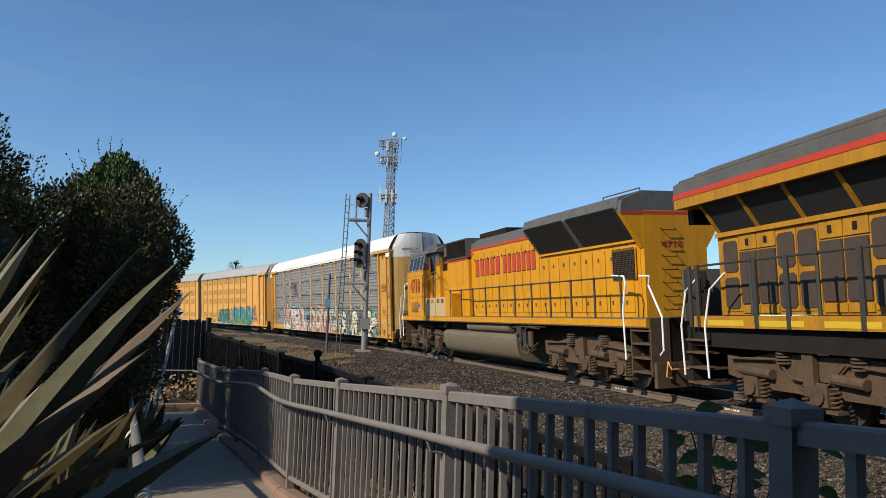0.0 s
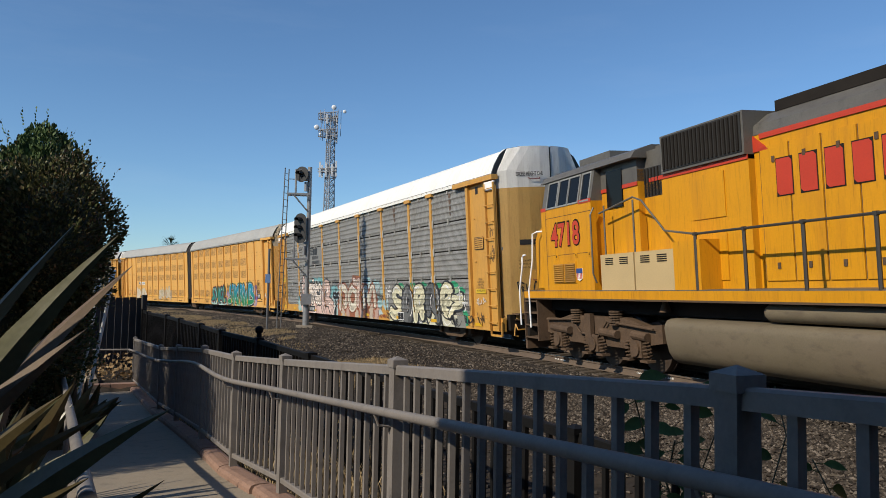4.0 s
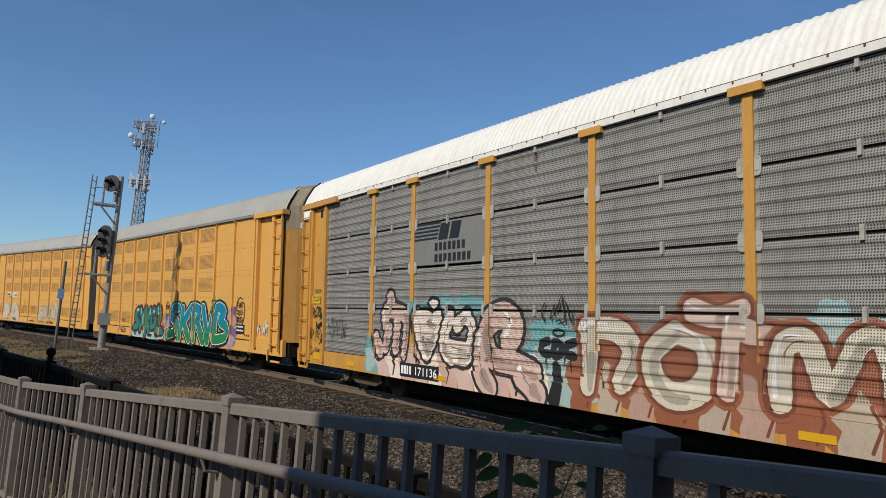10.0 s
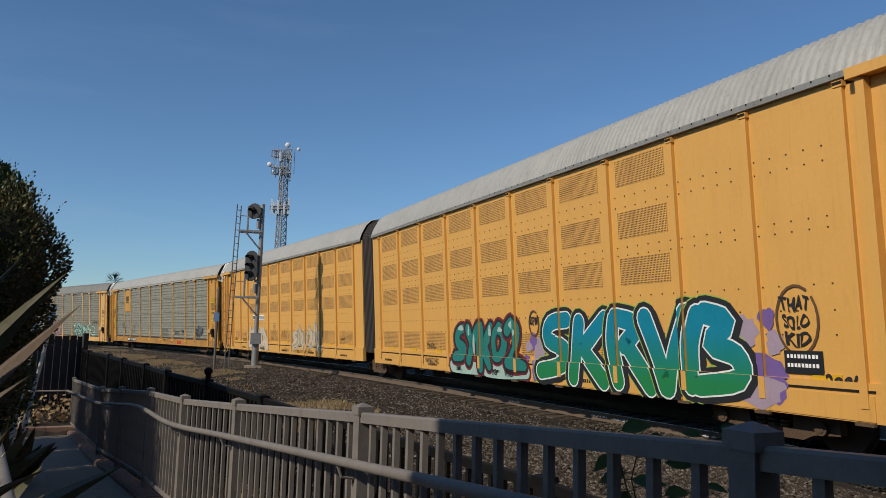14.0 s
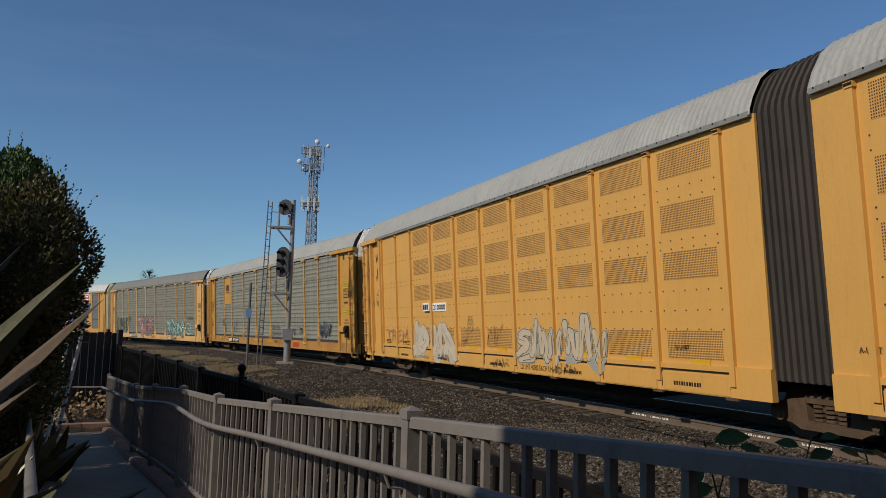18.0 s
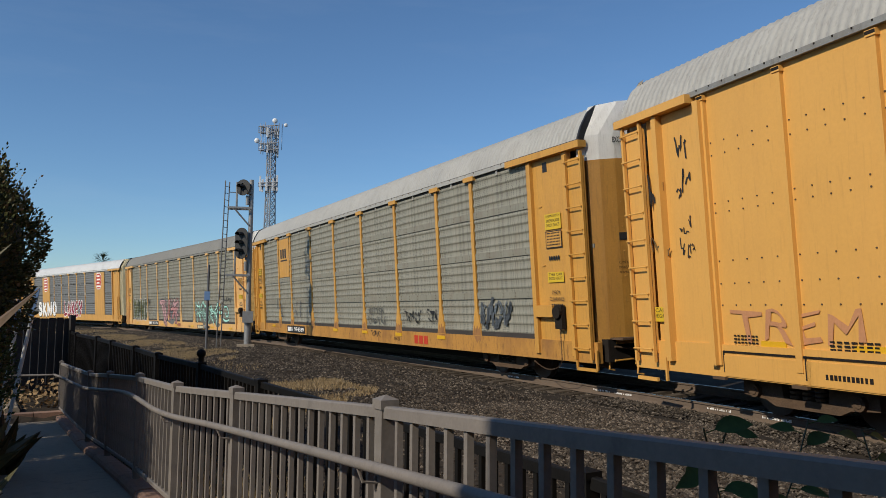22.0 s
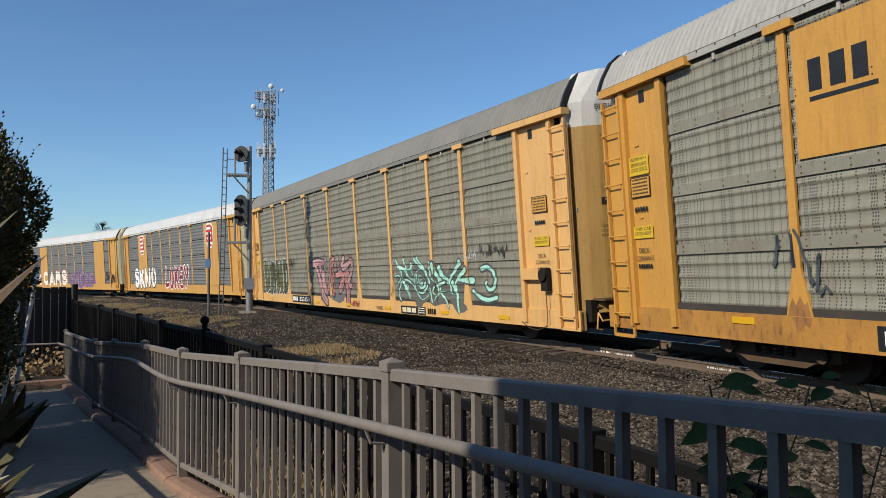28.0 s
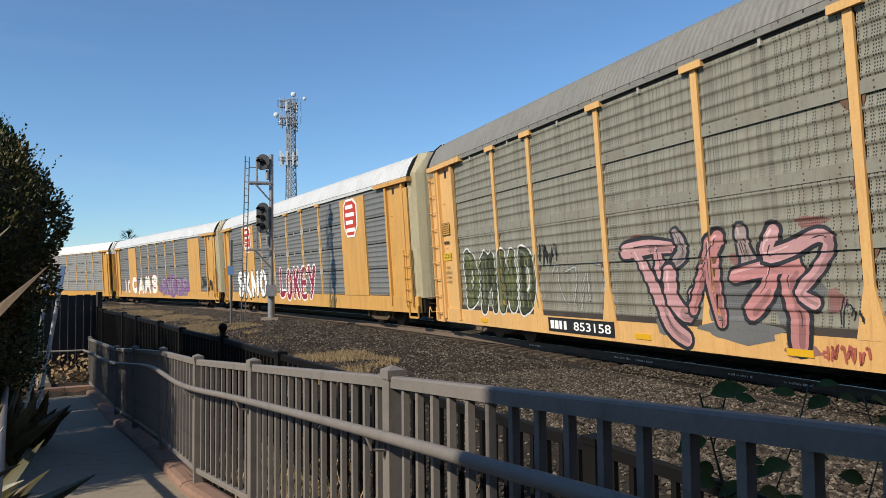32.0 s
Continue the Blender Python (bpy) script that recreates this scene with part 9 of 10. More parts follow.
def build_palm():
    x, y = -44.1, 116.5
    pl = thing("palm_tree", "distant fan palm with dark drooping fronds", "tree", m=pose(x, y, ground_z(x, y)))
    bm = bmesh.new()
    tube(bm, [(0, 0, -0.2), (0.1, 0, 4), (0.0, 0, 8.6)], 0.3, 8)
    part("trunk", bm, M["board"], pl)
    rng = random.Random(4)
    leafm = mat("dark_palm_green", (0.05, 0.07, 0.03), 0.6, 0, 0.3, 2, 20, 0.05)
    bm = bmesh.new()
    for k in range(46):
        a, e = rng.random() * 6.28, rng.uniform(-0.9, 1.3)
        d = Vector((math.cos(a) * math.cos(e), math.sin(a) * math.cos(e), math.sin(e)))
        side = d.cross(Vector((0, 0, 1))).normalized()
        o = Vector((0, 0, 8.8))
        for f in range(-3, 4):
            tip = o + d * rng.uniform(1.6, 2.1) + side * f * 0.22 + Vector((0, 0, -0.15 * abs(f)))
            mid = o + d * 1.0
            w = side * 0.05
            bm.faces.new([bm.verts.new(v) for v in (mid - w, mid + w, tip)])
        bm.faces.new([bm.verts.new(v) for v in (o, o + d * 1.05 - side * 0.05, o + d * 1.05 + side * 0.05)])
    part("crown", bm, leafm, pl)


# ---------------------------------------------------------------- fences, path and kerb
# foot x, y, z, tilts and length of the leaning poles
POLES = ((-5.84, 11.5, -0.3, 0, 7.7, 2.0), (-5.7, 11.5, -0.3, 0, 9.5, 2.18))
def picket_fence(name, label, posts, material, height, pitch, pick, rail_w, post_w, finial=(), handrail_side=0, bottom=0.12, open_from=0):
    fence = thing(name, label, "fence")
    for i, (x, y, z) in enumerate(posts):
        j = min(i, len(posts) - 2)
        a = math.degrees(math.atan2(posts[j + 1][1] - posts[j][1], posts[j + 1][0] - posts[j][0]))
        bm = bmesh.new()
        w = post_w / 2
        box(bm, -w, w, -w, w, -height - 0.1, -0.04)
        c = w + 0.0065
        box(bm, -c, c, -c, c, -0.056, -0.024)
        v = [bm.verts.new(p) for p in ((-c, -c, -0.024), (c, -c, -0.024), (c, c, -0.024), (-c, c, -0.024), (0, 0, -0.008))]
        for k in range(4):
            bm.faces.new((v[k], v[(k + 1) % 4], v[4]))
        if i in finial:
            cyl(bm, (0, 0, -0.03), (0, 0, 0.03), 0.03, 10)
            ball(bm, (0, 0, 0.07), 0.05, seg=14)
        ob = part("post", bm, material, fence)
        ob.matrix_basis = pose(x, y, z, 0, 0, a)
    for (x0, y0, z0), (x1, y1, z1) in zip(posts, posts[1:]):
        a, b = Vector((x0, y0, z0)), Vector((x1, y1, z1))
        way = b - a
        flat = Vector((way.x, way.y, 0)).normalized()
        yaw = math.degrees(math.atan2(way.y, way.x))
        run = math.hypot(way.x, way.y)
        tilt = -math.degrees(math.atan2(way.z, run))
        for dz, hh, nm in ((-0.068, rail_w, "top_rail"), (-height + bottom, rail_w * 0.8, "bottom_rail")):
            bm = bmesh.new()
            hw, hx = 0.02, way.length / 2 - post_w / 2 + 0.01
            s = 0.006
            prism(bm, [(-hw, -hh / 2), (hw, -hh / 2), (hw, hh / 2 - s), (hw - s, hh / 2), (-hw + s, hh / 2), (-hw, hh / 2 - s)], -hx, hx, 0)
            ob = part(nm, bm, material, fence)
            c = (a + b) / 2
            ob.matrix_basis = pose(c.x, c.y, c.z + dz, 0, tilt, yaw)
        bm = bmesh.new()
        box(bm, -pick / 2, pick / 2, -pick / 2, pick / 2, -height + bottom, -0.08)
        me = mesh_of("picket", bm, material)
        n = max(2, round(run / pitch))
        for k in range(1, n):
            p = a.lerp(b, k / n)
            ob = new("picket", me)
            ob.parent = fence
            ob.matrix_basis = pose(p.x, p.y, p.z, 0, 0, yaw)
    return fence


def build_fences():
    posts = FENCE
    fence = picket_fence("picket_fence", "grey metal picket fence with capped posts beside the ramp", posts, M["fence"], 0.94, 0.125, 0.0215, 0.041, 0.057, bottom=0.095)
    # round handrail on the path's side, on brackets
    off = 0.105
    line = []
    for (x, y, z), low in zip(posts, RAIL_DROP):
        line.append(Vector((x - FY * off, y + FX * off, z - low)))
    end = line[-1]
    pts = [line[0], line[1], line[2], line[3], line[4], line[5], line[6], line[7], end - Vector((FX, FY, 0)) * 0.3, end + Vector((-0.3, 0.1, -0.03)), end + Vector((-2.4, -0.5, -0.03))]
    smooth = []
    for i in range(len(pts) - 1):
        p0, p1, p2, p3 = pts[max(0, i - 1)], pts[i], pts[i + 1], pts[min(len(pts) - 1, i + 2)]
        for k in range(6):
            t = k / 6
            smooth.append(0.5 * (2 * p1 + (p2 - p0) * t + (2 * p0 - 5 * p1 + 4 * p2 - p3) * t * t + (3 * p1 - p0 - 3 * p2 + p3) * t ** 3))
    smooth.append(pts[-1])
    bm = bmesh.new()
    tube(bm, smooth, 0.019, 12)
    part("handrail", bm, M["fence"], fence, "round grey pipe handrail", True)
    for (x, y, z), p in zip(posts, line):
        bm = bmesh.new()
        tube(bm, [(x - FY * 0.03, y + FX * 0.03, p.z - 0.075), (x - FY * 0.085, y + FX * 0.085, p.z - 0.065), (p.x, p.y, p.z - 0.015)], 0.006, 6)
        box(bm, x - 0.035, x - 0.028, y - 0.012, y + 0.012, p.z - 0.1, p.z - 0.05)
        part("bracket", bm, M["fence"], fence)
    second = [(2.6, 0.2, 0.72), (1.7, 1.8, 0.76), (0.74, 3.35, 0.88), (-0.22, 5.1, 0.91), (-1.25, 6.8, 0.96), (-2.17, 8.4, 1.0), (-3.06, 9.83, 1.02), (-3.8, 11.2, 1.04), (-4.6, 12.5, 1.07),
              (-5.4, 14.0, 1.08), (-6.5, 15.8, 1.09), (-6.9, 16.5, 1.12)]
    picket_fence("picket_fence", "black-painted picket fence with a ball finial on one post", second, M["fence2"], 1.05, 0.11, 0.026, 0.055, 0.082, finial=(5,))
    # solid board fence at the end of the path
    bf = thing("board_fence", "tall dark-stained board fence at the end of the path", "fence")
    a, b = Vector((-11.0, 12.6, 1.36)), Vector((-6.95, 16.6, 1.36))
    yaw = math.degrees(math.atan2(b.y - a.y, b.x - a.x))
    n = 36
    bm = bmesh.new()
    box(bm, -0.07, 0.07, -0.012, 0.012, -1.7, 0)
    me = mesh_of("board", bm, M["board"])
    for k in range(n):
        p = a.lerp(b, (k + 0.5) / n)
        ob = new("board", me)
        ob.parent = bf
        ob.matrix_basis = pose(p.x, p.y, p.z + 0.01 * math.sin(k * 2.1), 0, 0, yaw)
    for k in range(4):
        p = a.lerp(b, k / 3)
        bm = bmesh.new()
        box(bm, -0.05, 0.05, -0.05, 0.05, -1.7, 0.06)
        part("post", bm, M["board"], bf).matrix_basis = pose(p.x + 0.04, p.y - 0.06, p.z, 0, 0, yaw)
    for x, y, z, tx, ty, L in POLES:
        pl = thing("leaning_sign_pole", "leaning white pipe pole with a faded blue top strip", "pole", m=pose(x, y, z, tx, ty, 0))
        bm = bmesh.new()
        cyl(bm, (0, 0, 0), (0, 0, L), 0.028, 10)
        part("pole", bm, M["pole_white"], pl, "", True)
        one("plate", M["sign_blue"], pl, (-0.04, 0.04, -0.042, -0.03, L - 0.42, L), label="faded blue strip")


def strip(name, rows, material, thick, label, kind="structure"):
    """A slab between two lines: rows of (left point, right point), thickness downwards."""
    bm = bmesh.new()
    prev = None
    for l, r in rows:
        cur = [bm.verts.new(v) for v in (l, r, (r[0], r[1], r[2] - thick), (l[0], l[1], l[2] - thick))]
        if prev:
            for k in range(4):
                bm.faces.new((prev[k], cur[k], cur[(k + 1) % 4], prev[(k + 1) % 4]))
        else:
            bm.faces.new(cur)
        prev = cur
    bm.faces.new(prev[::-1])
    return tagged(part(name, bm, material), label, name.replace("_", " "), kind=kind)


def build_path():
    us = [-9 + 0.5 * k for k in range(49)]

    def at(u, w):
        # u metres along the fence from its second post, w metres from it towards the planted side
        marks = [(p[0] - FENCE[1][0]) * FX + (p[1] - FENCE[1][1]) * FY for p in FENCE]
        over = max(0, u - marks[-1]) + min(0, u - marks[0])
        return (float(np.interp(u, marks, [p[0] for p in FENCE])) + FX * over - FY * w, float(np.interp(u, marks, [p[1] for p in FENCE])) + FY * over + FX * w)
    rows = []
    for u in us:
        if u > 14.4:
            continue
        bend = 0.0
        l, r = at(u, 1.35 if u < 5 else 1.8), at(u, 0.04)
        z = path_z(*at(u, 0))
        rows.append(((*l, z - 0.02), (*r, z)))
    strip("pavement", rows, M["concrete"], 0.3, "sloping concrete footpath with leaf shadows", "structure")
    # rounded kerb stones under the fence
    kerb = thing("kerb", "red-brown rounded kerb stones along the fence foot", "kerb", kind="structure")
    bm = bmesh.new()
    prism(bm, [(-0.09, -0.25), (-0.09, 0.03), (-0.075, 0.055), (-0.04, 0.066), (0.04, 0.066), (0.075, 0.055), (0.09, 0.03), (0.09, -0.25)], -0.44, 0.44, 0)
    me = mesh_of("kerb_stone", bm, M["brick"])
    u = -6.0
    while u < 14:
        x, y = at(u, 0.015)
        slope = (path_z(*at(u + 0.4, 0)) - path_z(*at(u - 0.4, 0))) / 0.8
        ob = new("kerb_stone", me)
        ob.parent = kerb
        ob.matrix_basis = pose(x, y, path_z(*at(u, 0)), 0, -math.degrees(math.atan(slope)), math.degrees(math.atan2(at(u + 0.3, 0)[1] - at(u - 0.3, 0)[1], at(u + 0.3, 0)[0] - at(u - 0.3, 0)[0])))
        u += 0.9
    x, y = at(14.25, 0.9)
    zt = path_z(*at(14.25, 0))
    edge = thing("edging", "low brick-red edging across the end of the path", "kerb", kind="structure", m=pose(x, y, zt, 0, 0, math.degrees(math.atan2(FX, -FY))))
    for k in range(4):
        one("edging_stone", M["brick"], edge, (-0.95 + 0.49 * k, -0.47 + 0.49 * k, -0.12, 0.12, -0.2, 0.13))
    bx, by = at(15.6, 0.75)
    beam = thing("concrete_beam", "old concrete kerb beam lying at the path's end", "beam", m=pose(bx, by, zt + 0.02, 0, 0, 118))
    bm = bmesh.new()
    prism(bm, [(-0.11, 0), (-0.11, 0.15), (-0.08, 0.19), (0.08, 0.19), (0.11, 0.15), (0.11, 0)], -1.15, 1.15, 0)
    part("beam", bm, M["concrete"], beam)
    rng = random.Random(12)
    verts, faces = [], []
    for k in range(1500):
        q = at(rng.uniform(14.6, 17.2), rng.uniform(-0.1, 1.9))
        add_leaf(rng, verts, faces, Vector((q[0], q[1], zt + rng.random() ** 3 * 0.5)), Vector((rng.uniform(-1, 1), rng.uniform(-1, 1), rng.uniform(-0.2, 1))).normalized(), rng.uniform(0.05, 0.14))
    me = bpy.data.meshes.new("dead_leaves")
    me.from_pydata([tuple(v) for v in verts], [], faces)
    me.materials.append(island_mat("dead_leaf", [(0.22, 0.14, 0.07), (0.34, 0.24, 0.13), (0.16, 0.1, 0.05)], 0.85, 0.1))
    tagged(new("dead_leaves", me), "dry brown leaves heaped at the path's end", "leaves", kind="stuff")
    # soil beyond it and on the planted side
    rows = []
    for u in us:
        l, r = at(u, 9.0), at(u, 1.2)
        z = path_z(*at(u, 0))
        rows.append(((*l, z + 0.25), (*r, z - 0.04)))
    soil = mat("planted_soil", (0.12, 0.085, 0.06), 0.95, 0, 0.3, 2, 40, 0.6, (0.22, 0.17, 0.12), 0.5)
    strip("soil", rows, soil, 0.4, "dry brown soil of the planted bank", "structure")
    rows = []
    for u in (14.75, 15.5, 16.5, 18):
        l, r = at(u, 2.6), at(u, -0.6)
        rows.append(((*l, path_z(*at(u, 0)) + 0.02), (*r, path_z(*at(u, 0)) + 0.02)))
    strip("soil", rows, mat("dusty_soil", (0.34, 0.27, 0.19), 0.95, 0, 0.25, 2, 40, 0.5, (0.2, 0.15, 0.1), 0.5), 0.3, "dusty soil strewn with dead leaves before the board fence", "structure")
    # left handrail
    hr = thing("pipe_handrail", "grey pipe handrail along the planted side of the path", "handrail")
    a, b = at(1.2, 1.15), at(10.4, 1.26)
    za, zb = path_z(*at(1.2, 0)) + 0.65, path_z(*at(10.4, 0)) + 0.66
    d = Vector((b[0] - a[0], b[1] - a[1], zb - za)).normalized()
    p0, p1 = Vector((*a, za)), Vector((*b, zb))
    bm = bmesh.new()
    tube(bm, [p0, p0.lerp(p1, 0.5), p1, p1 + d * 0.12 + Vector((0, 0, -0.06)), p1 + d * 0.16 + Vector((0, 0, -0.2)), p1 + d * 0.16 + Vector((0, 0, -0.9))], 0.024, 12)
    part("rail", bm, M["fence"], hr, "", True)
    for f in (0.03, 0.36, 0.7, 0.93):
        p = p0.lerp(p1, f)
        bm = bmesh.new()
        cyl(bm, p, p - Vector((0, 0, 0.95)), 0.02, 10)
        part("post", bm, M["fence"], hr, "", True)


# ---------------------------------------------------------------- plants
def leaf_cloud(rng, verts, faces, c, radii, count, size, up=0.3, shell=0.84):
    """Small leaves over and inside an ellipsoid with an uneven skin."""
    for k in range(count):
        d = Vector((rng.gauss(0, 1), rng.gauss(0, 1), rng.gauss(0, 1))).normalized()
        bump = 1 + 0.28 * noise.noise(d * 2.3 + Vector(c)) + 0.14 * noise.noise(d * 6 + Vector(c))
        q = bump * (1 - (1 - shell) * rng.random() ** 1.5)
        p = Vector((c[0] + d.x * radii[0] * q, c[1] + d.y * radii[1] * q, c[2] + d.z * radii[2] * q))
        add_leaf(rng, verts, faces, p, (d + Vector((rng.uniform(-0.8, 0.8), rng.uniform(-0.8, 0.8), rng.uniform(-0.3, 0.9) + up))).normalized(), size * rng.uniform(0.6, 1.3))


def add_leaf(rng, verts, faces, p, way, L):
    side = way.cross(Vector((rng.uniform(-1, 1), rng.uniform(-1, 1), rng.uniform(-1, 1)))).normalized() * L * 0.28
    b = len(verts)
    verts.extend([p, p + way * L * 0.45 + side, p + way * L, p + way * L * 0.45 - side])
    faces.append((b, b + 1, b + 2, b + 3))


def build_bushes():
    rng = random.Random(21)
    dark = island_mat("dark_green_leaves", [(0.03, 0.04, 0.014), (0.055, 0.065, 0.024), (0.085, 0.09, 0.035), (0.13, 0.12, 0.05), (0.13, 0.08, 0.05)], 0.42, 0.05)
    fresh = island_mat("needle_green_leaves", [(0.045, 0.07, 0.024), (0.07, 0.11, 0.04), (0.1, 0.15, 0.055)], 0.5, 0.05)
    # Dark green that carries the shade deep in the crowns.
    core = mat("crown_shade_green", (0.03, 0.037, 0.017), 0.95, 0, 0.5, 12, 60, 0.8)
    stem = mat("brown_bark", (0.09, 0.065, 0.045), 0.9, 0, 0.3, 6, 60, 0.4)
    specs = [
        ("shrub", "dense dark-leaved shrub with reddish shoot tips", dark, (-4.75, 5.3), [((0, 0, 1.3), (0.9, 1.0, 1.5), 22000), ((-0.5, -0.8, 1.4), (0.9, 0.9, 1.5), 14000), ((-0.45, 0.2, 2.2), (0.95, 1.0, 1.0), 21000)], 0.042, 0.3),
        ("shrub", "tall dark-leaved shrub leaning over the path", dark, (-4.3, 6.85), [((-0.08, 0, 1.35), (0.74, 1.0, 1.4), 24000), ((0.5, -0.1, 1.95), (0.52, 0.7, 0.8), 18000), ((-0.2, 0.0, 0.6), (0.5, 0.8, 0.8), 7000)], 0.042, 0.3),
        ("conifer_shrub", "upright green conifer with feathery tip", fresh, (-4.6, 7.75), [((0, 0, 1.3), (0.65, 0.65, 1.6), 14000), ((0.02, 0, 2.5), (0.52, 0.52, 0.78), 20000)], 0.05, 1.2),
        ("shrub", "dark-leaved shrub in the planted bank", dark, (-6.3, 6.0), [((0, 0, 1.3), (1.3, 1.6, 1.7), 14000)], 0.05, 0.3),
        # Two hidden shrubs, added to throw shade on the far path.
        ("shrub", "tall dark-leaved shrub, added unseen behind the others to shade the path", dark, (-6.7, 8.4), [((0, 0, 1.6), (1.2, 1.3, 1.9), 12000)], 0.055, 0.3),
        ("shrub", "tall dark-leaved shrub, added unseen behind the others to shade the path", dark, (-8.1, 9.9), [((0, 0, 1.6), (1.2, 1.3, 2.0), 12000)], 0.055, 0.3),
    ]
    for nm, label, m, (x, y), clouds, size, up in specs:
        z = path_z(x, y) + 0.1
        sh = thing(nm, label, "shrub", m=pose(x, y, z))
        bm = bmesh.new()
        for k in range(9):
            a = k * 0.7
            tube(bm, [(0.1 * math.cos(a), 0.1 * math.sin(a), -0.3), (0.3 * math.cos(a), 0.3 * math.sin(a), 0.7), (0.65 * math.cos(a + 0.3), 0.65 * math.sin(a + 0.3), 1.7 + 0.1 * k)], 0.028, 6)
        part("stem", bm, stem, sh)
        # Solid dark core: shade between the leaves put into a shape; stops sun too.
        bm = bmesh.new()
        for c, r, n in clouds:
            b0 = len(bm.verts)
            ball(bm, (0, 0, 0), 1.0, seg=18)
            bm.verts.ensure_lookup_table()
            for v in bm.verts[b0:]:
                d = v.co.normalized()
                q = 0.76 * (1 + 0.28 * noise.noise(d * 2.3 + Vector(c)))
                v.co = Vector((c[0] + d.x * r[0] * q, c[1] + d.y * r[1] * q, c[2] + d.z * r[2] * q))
        part("shade_core", bm, core, sh, "", True)
        verts, faces = [], []
        for c, r, n in clouds:
            leaf_cloud(rng, verts, faces, c, r, n, size, up)
        # shoots that stand out of the crown
        for k in range(80):
            c, r, n = clouds[k % len(clouds)]
            d = Vector((rng.gauss(0, 1), rng.gauss(0, 1), abs(rng.gauss(0.5, 0.8)))).normalized()
            p = Vector((c[0] + d.x * r[0], c[1] + d.y * r[1], c[2] + d.z * r[2]))
            for q in range(9):
                add_leaf(rng, verts, faces, p + (d + Vector((0, 0, 0.6))) * 0.022 * q, (d + Vector((rng.uniform(-1, 1), rng.uniform(-1, 1), 0.6))).normalized(), size * 0.8)
        me = bpy.data.meshes.new("crown")
        me.from_pydata([tuple(v) for v in verts], [], faces)
        me.materials.append(m)
        ob = new("crown", me)
        ob.parent = sh


def sword_leaf(fl, base, tip, w, sag, twist, material):
    """A long keeled leaf that rises from base, arches over and ends in a point at tip."""
    a, b = Vector(base), Vector(tip)
    mid = a.lerp(b, 0.5) + Vector((0, 0, sag))
    bm = bmesh.new()
    prev = None
    n = 12
    for k in range(n + 1):
        f = k / n
        p = a * (1 - f) ** 2 + mid * 2 * f * (1 - f) + b * f * f
        d = ((mid - a) * (1 - f) + (b - mid) * f).normalized()
        side = d.cross(Vector((math.sin(twist), -math.cos(twist), 0.25))).normalized()
        side = (side + d.cross(side) * 0.35 * math.sin(twist * 3 + f * 1.2)).normalized()
        nrm = d.cross(side)
        ww = w * (0.55 + 0.45 * min(1, f * 3)) * (1.0 if f < 0.5 else max(0.015, 1 - ((f - 0.5) / 0.5) ** 1.6))
        row = [bm.verts.new(p - side * ww), bm.verts.new(p - side * ww * 0.5 - nrm * ww * 0.2), bm.verts.new(p - nrm * ww * 0.42),
               bm.verts.new(p + side * ww * 0.5 - nrm * ww * 0.2), bm.verts.new(p + side * ww)]
        if prev:
            for q in range(4):
                bm.faces.new((prev[q], row[q], row[q + 1], prev[q + 1]))
        prev = row
    return part("leaf", bm, material, fl, "", True)


def build_flax():
    """Clumps of long sword leaves beside the path."""
    rng = random.Random(77)
    m1 = mat("bronze_flax_leaf", (0.088, 0.066, 0.026), 0.38, 0, 0.25, 6, 60, 0.05, (0.15, 0.085, 0.035), 0.5, (1, 1, 1), 0.22)
    m2 = mat("green_flax_leaf", (0.105, 0.1, 0.045), 0.33, 0, 0.25, 6, 60, 0.05, (0.22, 0.18, 0.1), 0.4, (1, 1, 1), 0.4)
    m3 = mat("dry_flax_leaf", (0.15, 0.095, 0.05), 0.6, 0, 0.3, 6, 60, 0.1)
    # foot x, y; leaves; reach; the way that the fan leans
    clumps = [(-1.72, 1.2, 38, 1.65, 0.5, 0.2), (-2.5, 2.3, 40, 1.45, 0.15, 0.0), (-1.85, 2.4, 16, 0.8, 0.3, 0.1), (-2.6, 1.5, 34, 1.6, 0.2, 0.1),
              (-3.1, 4.0, 26, 1.2, 0.2, -0.1), (-3.72, 6.9, 24, 0.8, 0.4, 0.0), (-4.05, 7.95, 18, 0.7, 0.35, 0.0), (-2.9, 3.1, 30, 1.3, 0.15, 0.0), (-2.38, 3.5, 22, 0.95, 0.3, 0.05)]
    for x, y, n, L, bx, by in clumps:
        z = path_z(x, y) - 0.05
        fl = thing("flax_plant", "clump of long sword-shaped bronze-green leaves with dry tips", "plant", "flax clumps", m=pose(x, y, z))
        for k in range(n):
            a = rng.random() * 6.28
            ln = L * rng.uniform(0.6, 1.05)
            tilt = rng.uniform(0.1, 0.85)
            flat = Vector((math.cos(a) * math.sin(tilt) + bx * rng.uniform(0.2, 1.3), math.sin(a) * math.sin(tilt) + by * rng.uniform(0.2, 1.3), math.cos(tilt)))
            d = flat.normalized()
            base = (0.1 * math.cos(a * 1.7), 0.1 * math.sin(a * 1.7), 0)
            sag = rng.uniform(0.05, 0.3) * ln * (1 - d.z * 0.8)
            sword_leaf(fl, base, d * ln, rng.uniform(0.036, 0.062), sag * 1.25, rng.uniform(-0.6, 0.6), rng.choice((m1, m1, m2, m2, m2, m3)))


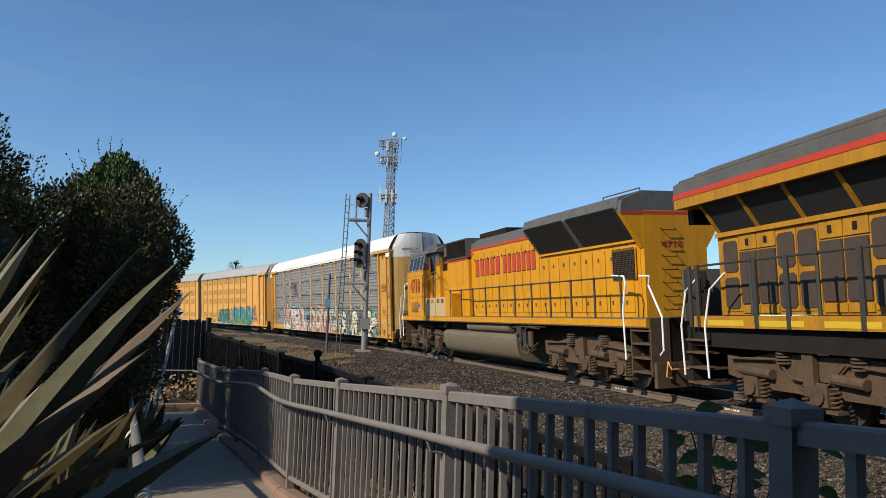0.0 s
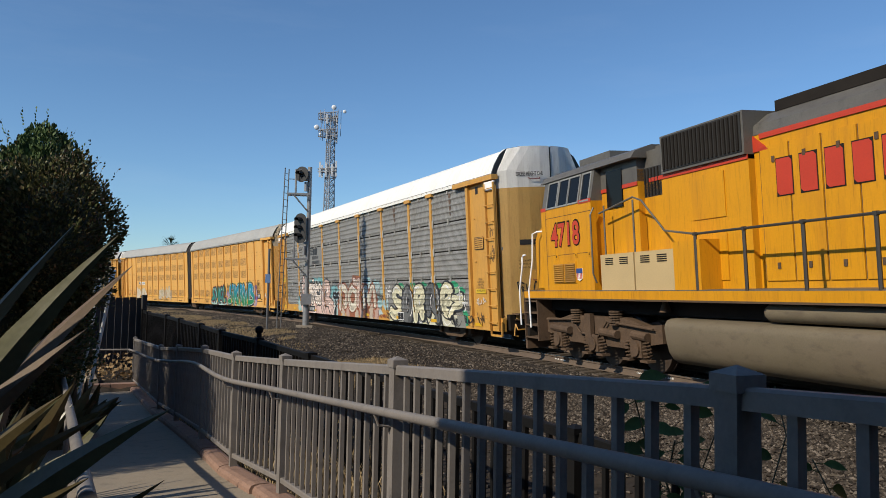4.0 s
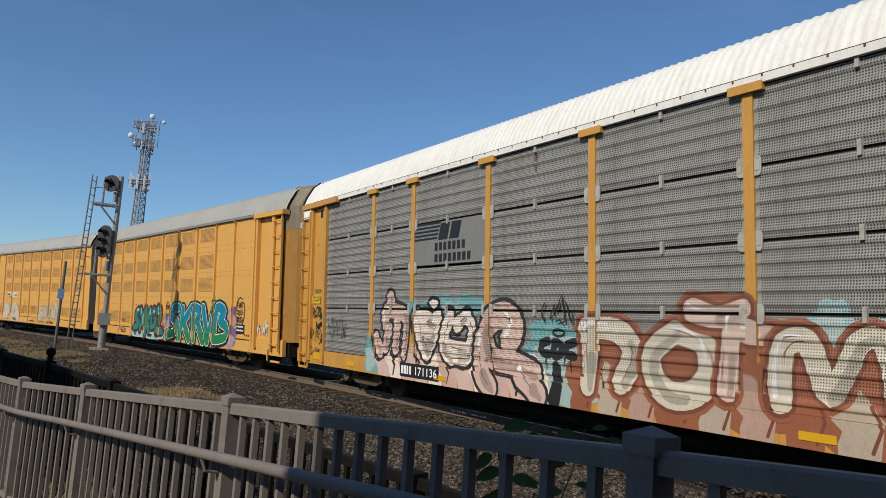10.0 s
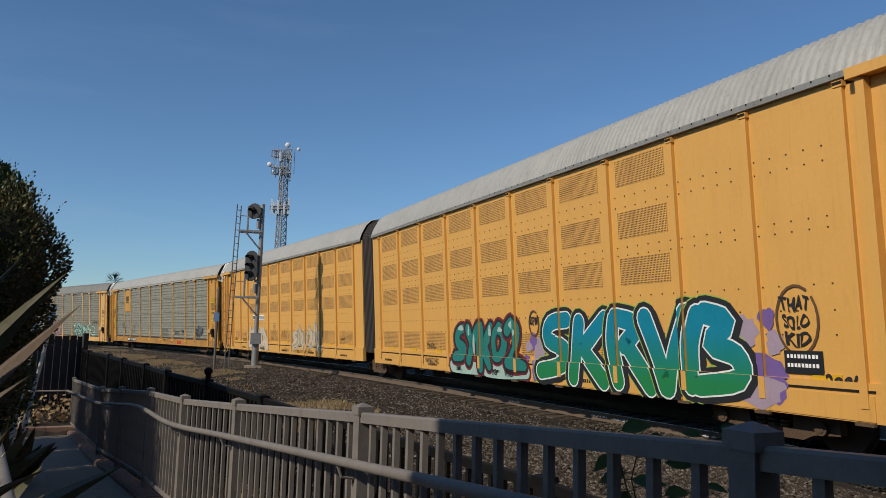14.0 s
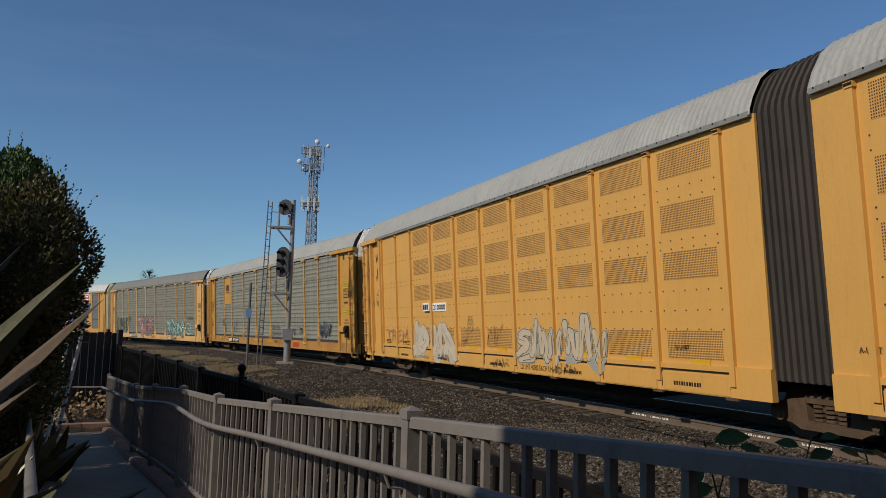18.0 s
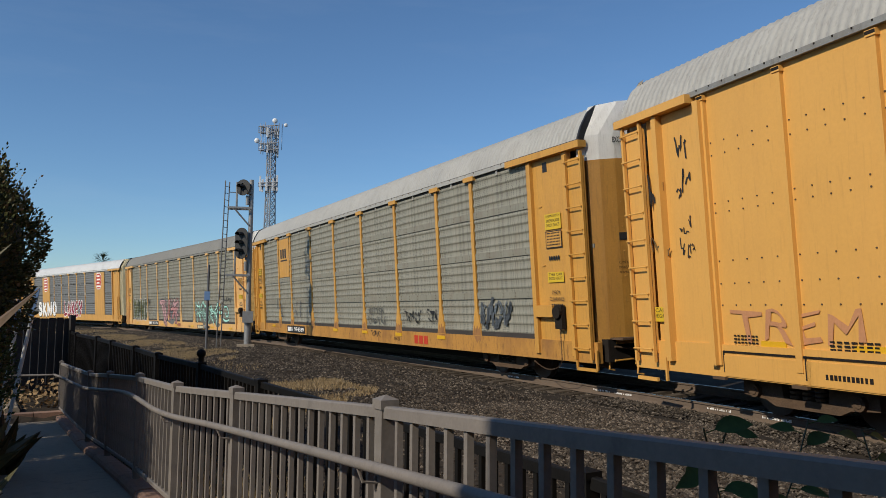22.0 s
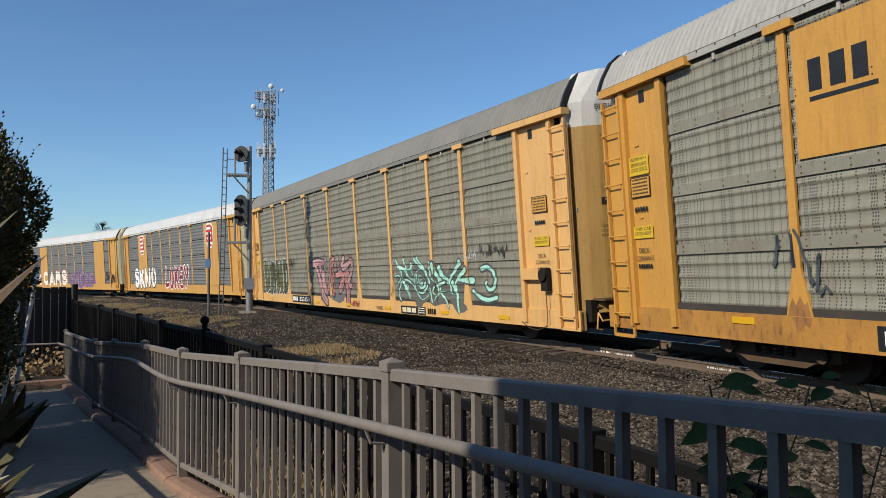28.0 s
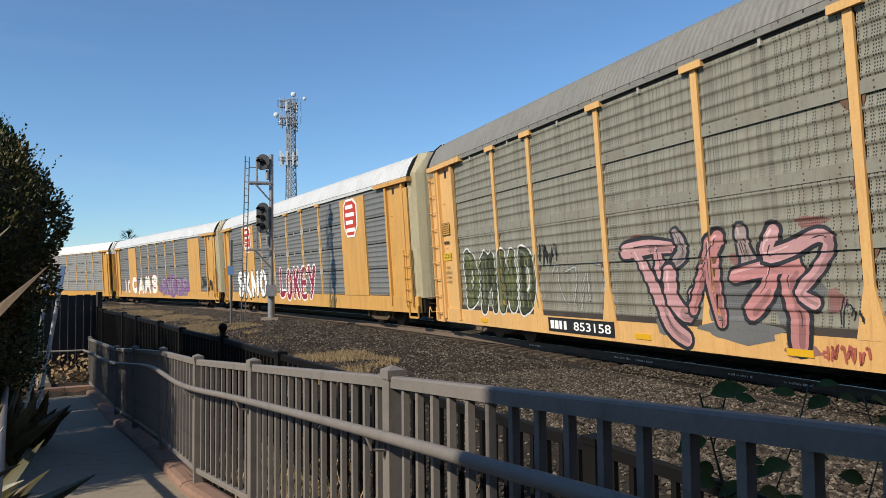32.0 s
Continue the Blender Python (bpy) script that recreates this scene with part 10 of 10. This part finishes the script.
def build_vines():
    """Weedy stems with broad leaves that climb through the near fence."""
    rng = random.Random(31)
    lm = mat("broad_green_leaf", (0.055, 0.09, 0.018), 0.6, 0, 0.3, 8, 60, 0.08, None, 0, (1, 1, 1), 0.2)
    sm = mat("green_stem", (0.07, 0.08, 0.04), 0.6)
    # foot x, y, height above the ground, leaves
    for x, y, h, n in ((0.88, 2.26, 1.42, 9), (1.07, 2.29, 1.44, 9), (1.22, 2.2, 1.42, 9), (0.72, 1.95, 1.46, 6), (0.86, 2.02, 1.26, 11), (1.3, 2.0, 1.2, 8), (1.0, 2.0, 0.95, 9), (1.12, 1.75, 1.1, 9)):
        z0 = -0.12
        wd = thing("weed", "broad-leaved green weed growing up through the fence", "plant", "weeds at the fence", m=pose(x, y, z0))
        bm = bmesh.new()
        pts = [Vector((0.05 * math.sin(k * 1.3 + x * 9), 0.05 * math.cos(k * 1.1 + x * 7), (h - 0.09) * k / 8)) for k in range(9)]
        tube(bm, pts, 0.0026, 6)
        part("stem", bm, sm, wd)
        for k in range(n):
            f = 0.99 - 0.34 * (k / (n - 1)) ** 1.3
            p = pts[int(f * 8)].lerp(pts[min(8, int(f * 8) + 1)], (f * 8) % 1)
            way = -1 if k % 2 else 1
            d = Vector((way * rng.uniform(0.5, 1.0), rng.uniform(-0.5, 0.5), rng.uniform(-0.3, 0.6))).normalized()
            face = Vector((rng.uniform(-0.5, 0.5), -0.75, rng.uniform(0.2, 1.0))).normalized()
            sd = d.cross(face).normalized()
            up = sd.cross(d)
            L = rng.uniform(0.055, 0.1)
            bm = bmesh.new()
            tube(bm, [p, p + d * 0.03], 0.0016, 5)
            p = p + d * 0.028
            rows = []
            for q, w in ((0.0, 0.02), (0.14, 0.15), (0.32, 0.235), (0.52, 0.25), (0.72, 0.19), (0.88, 0.09), (1.0, 0.01)):
                c = p + d * L * q - Vector((0, 0, 0.22 * L * q * q))
                rows.append((bm.verts.new(c + sd * L * w + up * 0.1 * L * w * 3), bm.verts.new(c), bm.verts.new(c - sd * L * w + up * 0.1 * L * w * 3)))
            for r0, r1 in zip(rows, rows[1:]):
                bm.faces.new((r0[0], r1[0], r1[1], r0[1]))
                bm.faces.new((r0[1], r1[1], r1[2], r0[2]))
            part("leaf", bm, lm, wd, "", True)


def build_surroundings():
    """An unseen house behind the camera, whose corner shades the near end of the fence."""
    # Dark wall colour, so that little light bounces back.
    wall = mat("stucco_wall", (0.26, 0.22, 0.18), 0.9, 0, 0.1, 2, 50, 0.2)
    hs = thing("house", "unseen plain house, added to shade the near fence", "building", m=pose(-4.32, -1.68, -0.2, 0, 0, 56))
    # Height and length chosen to keep sky light off the near fence.
    one("wall", wall, hs, (-8, 0, -15, 0, 0, 8.4))
    bm = bmesh.new()
    prism(bm, [(-8.1, 8.4), (0.05, 8.4), (-4, 9.8)], -15.1, 0.05, 1)
    part("roof", bm, M["board"], hs)


def build_far_trees():
    """A belt of trees far behind the track."""
    rng = random.Random(4)
    verts, faces = [], []
    for k in range(34):
        a = radians(35 + 70 * k / 33 + rng.uniform(-0.8, 0.8))
        d = rng.uniform(150, 185)
        c = (d * math.sin(a), d * math.cos(a), rng.uniform(2.5, 4.5))
        leaf_cloud(rng, verts, faces, c, (rng.uniform(3, 5), rng.uniform(3, 5), rng.uniform(3.5, 5.5)), 420, 1.1)
    me = bpy.data.meshes.new("distant_trees")
    me.from_pydata([tuple(v) for v in verts], [], faces)
    me.materials.append(island_mat("far_leaves", [(0.035, 0.055, 0.025), (0.06, 0.08, 0.035), (0.08, 0.095, 0.045)], 0.7, 0.05))
    tagged(new("distant_trees", me), "low belt of green trees far behind the track", "trees", kind="stuff")


build_ground()
build_far_trees()
build_track()
TRAIN = build_train()
build_signal()
build_tower()
build_palm()
build_path()
build_surroundings()
build_bushes()
build_flax()
build_vines()
build_fences()
build_ballast()
build_grass()

# metres that the train has gone along the track, at times
GONE_T = (0, 2, 6, 7, 8, 9, 10, 13, 16, 19, 23, 25, 26, 29, 29.5, 30, 31, 32)
GONE_S = (-31.07, -22.24, -5.14, -0.91, 3.48, 7.83, 12.12, 25.1, 37.88, 51.28, 69.43, 78.78, 83.38, 96.96, 99.27, 101.7, 106.46, 111.19)


def gone(t):
    """Smooth distance at t, through the times above."""
    c = np.polyfit(np.array(GONE_T) - 16.0, GONE_S, 7)
    return float(np.polyval(c, t - 16.0))


def motions():
    for car, behind, bogie in TRAIN:
        rows = []
        for k in range(33):
            s = gone(k) + behind
            p, h = on_track(s, bogie * bogie / (2 * RAD))
            rows.append((float(k), pose(p.x, p.y, track_z(0), LEAN, 0, math.degrees(h))))
        walk(car, rows)


motions()
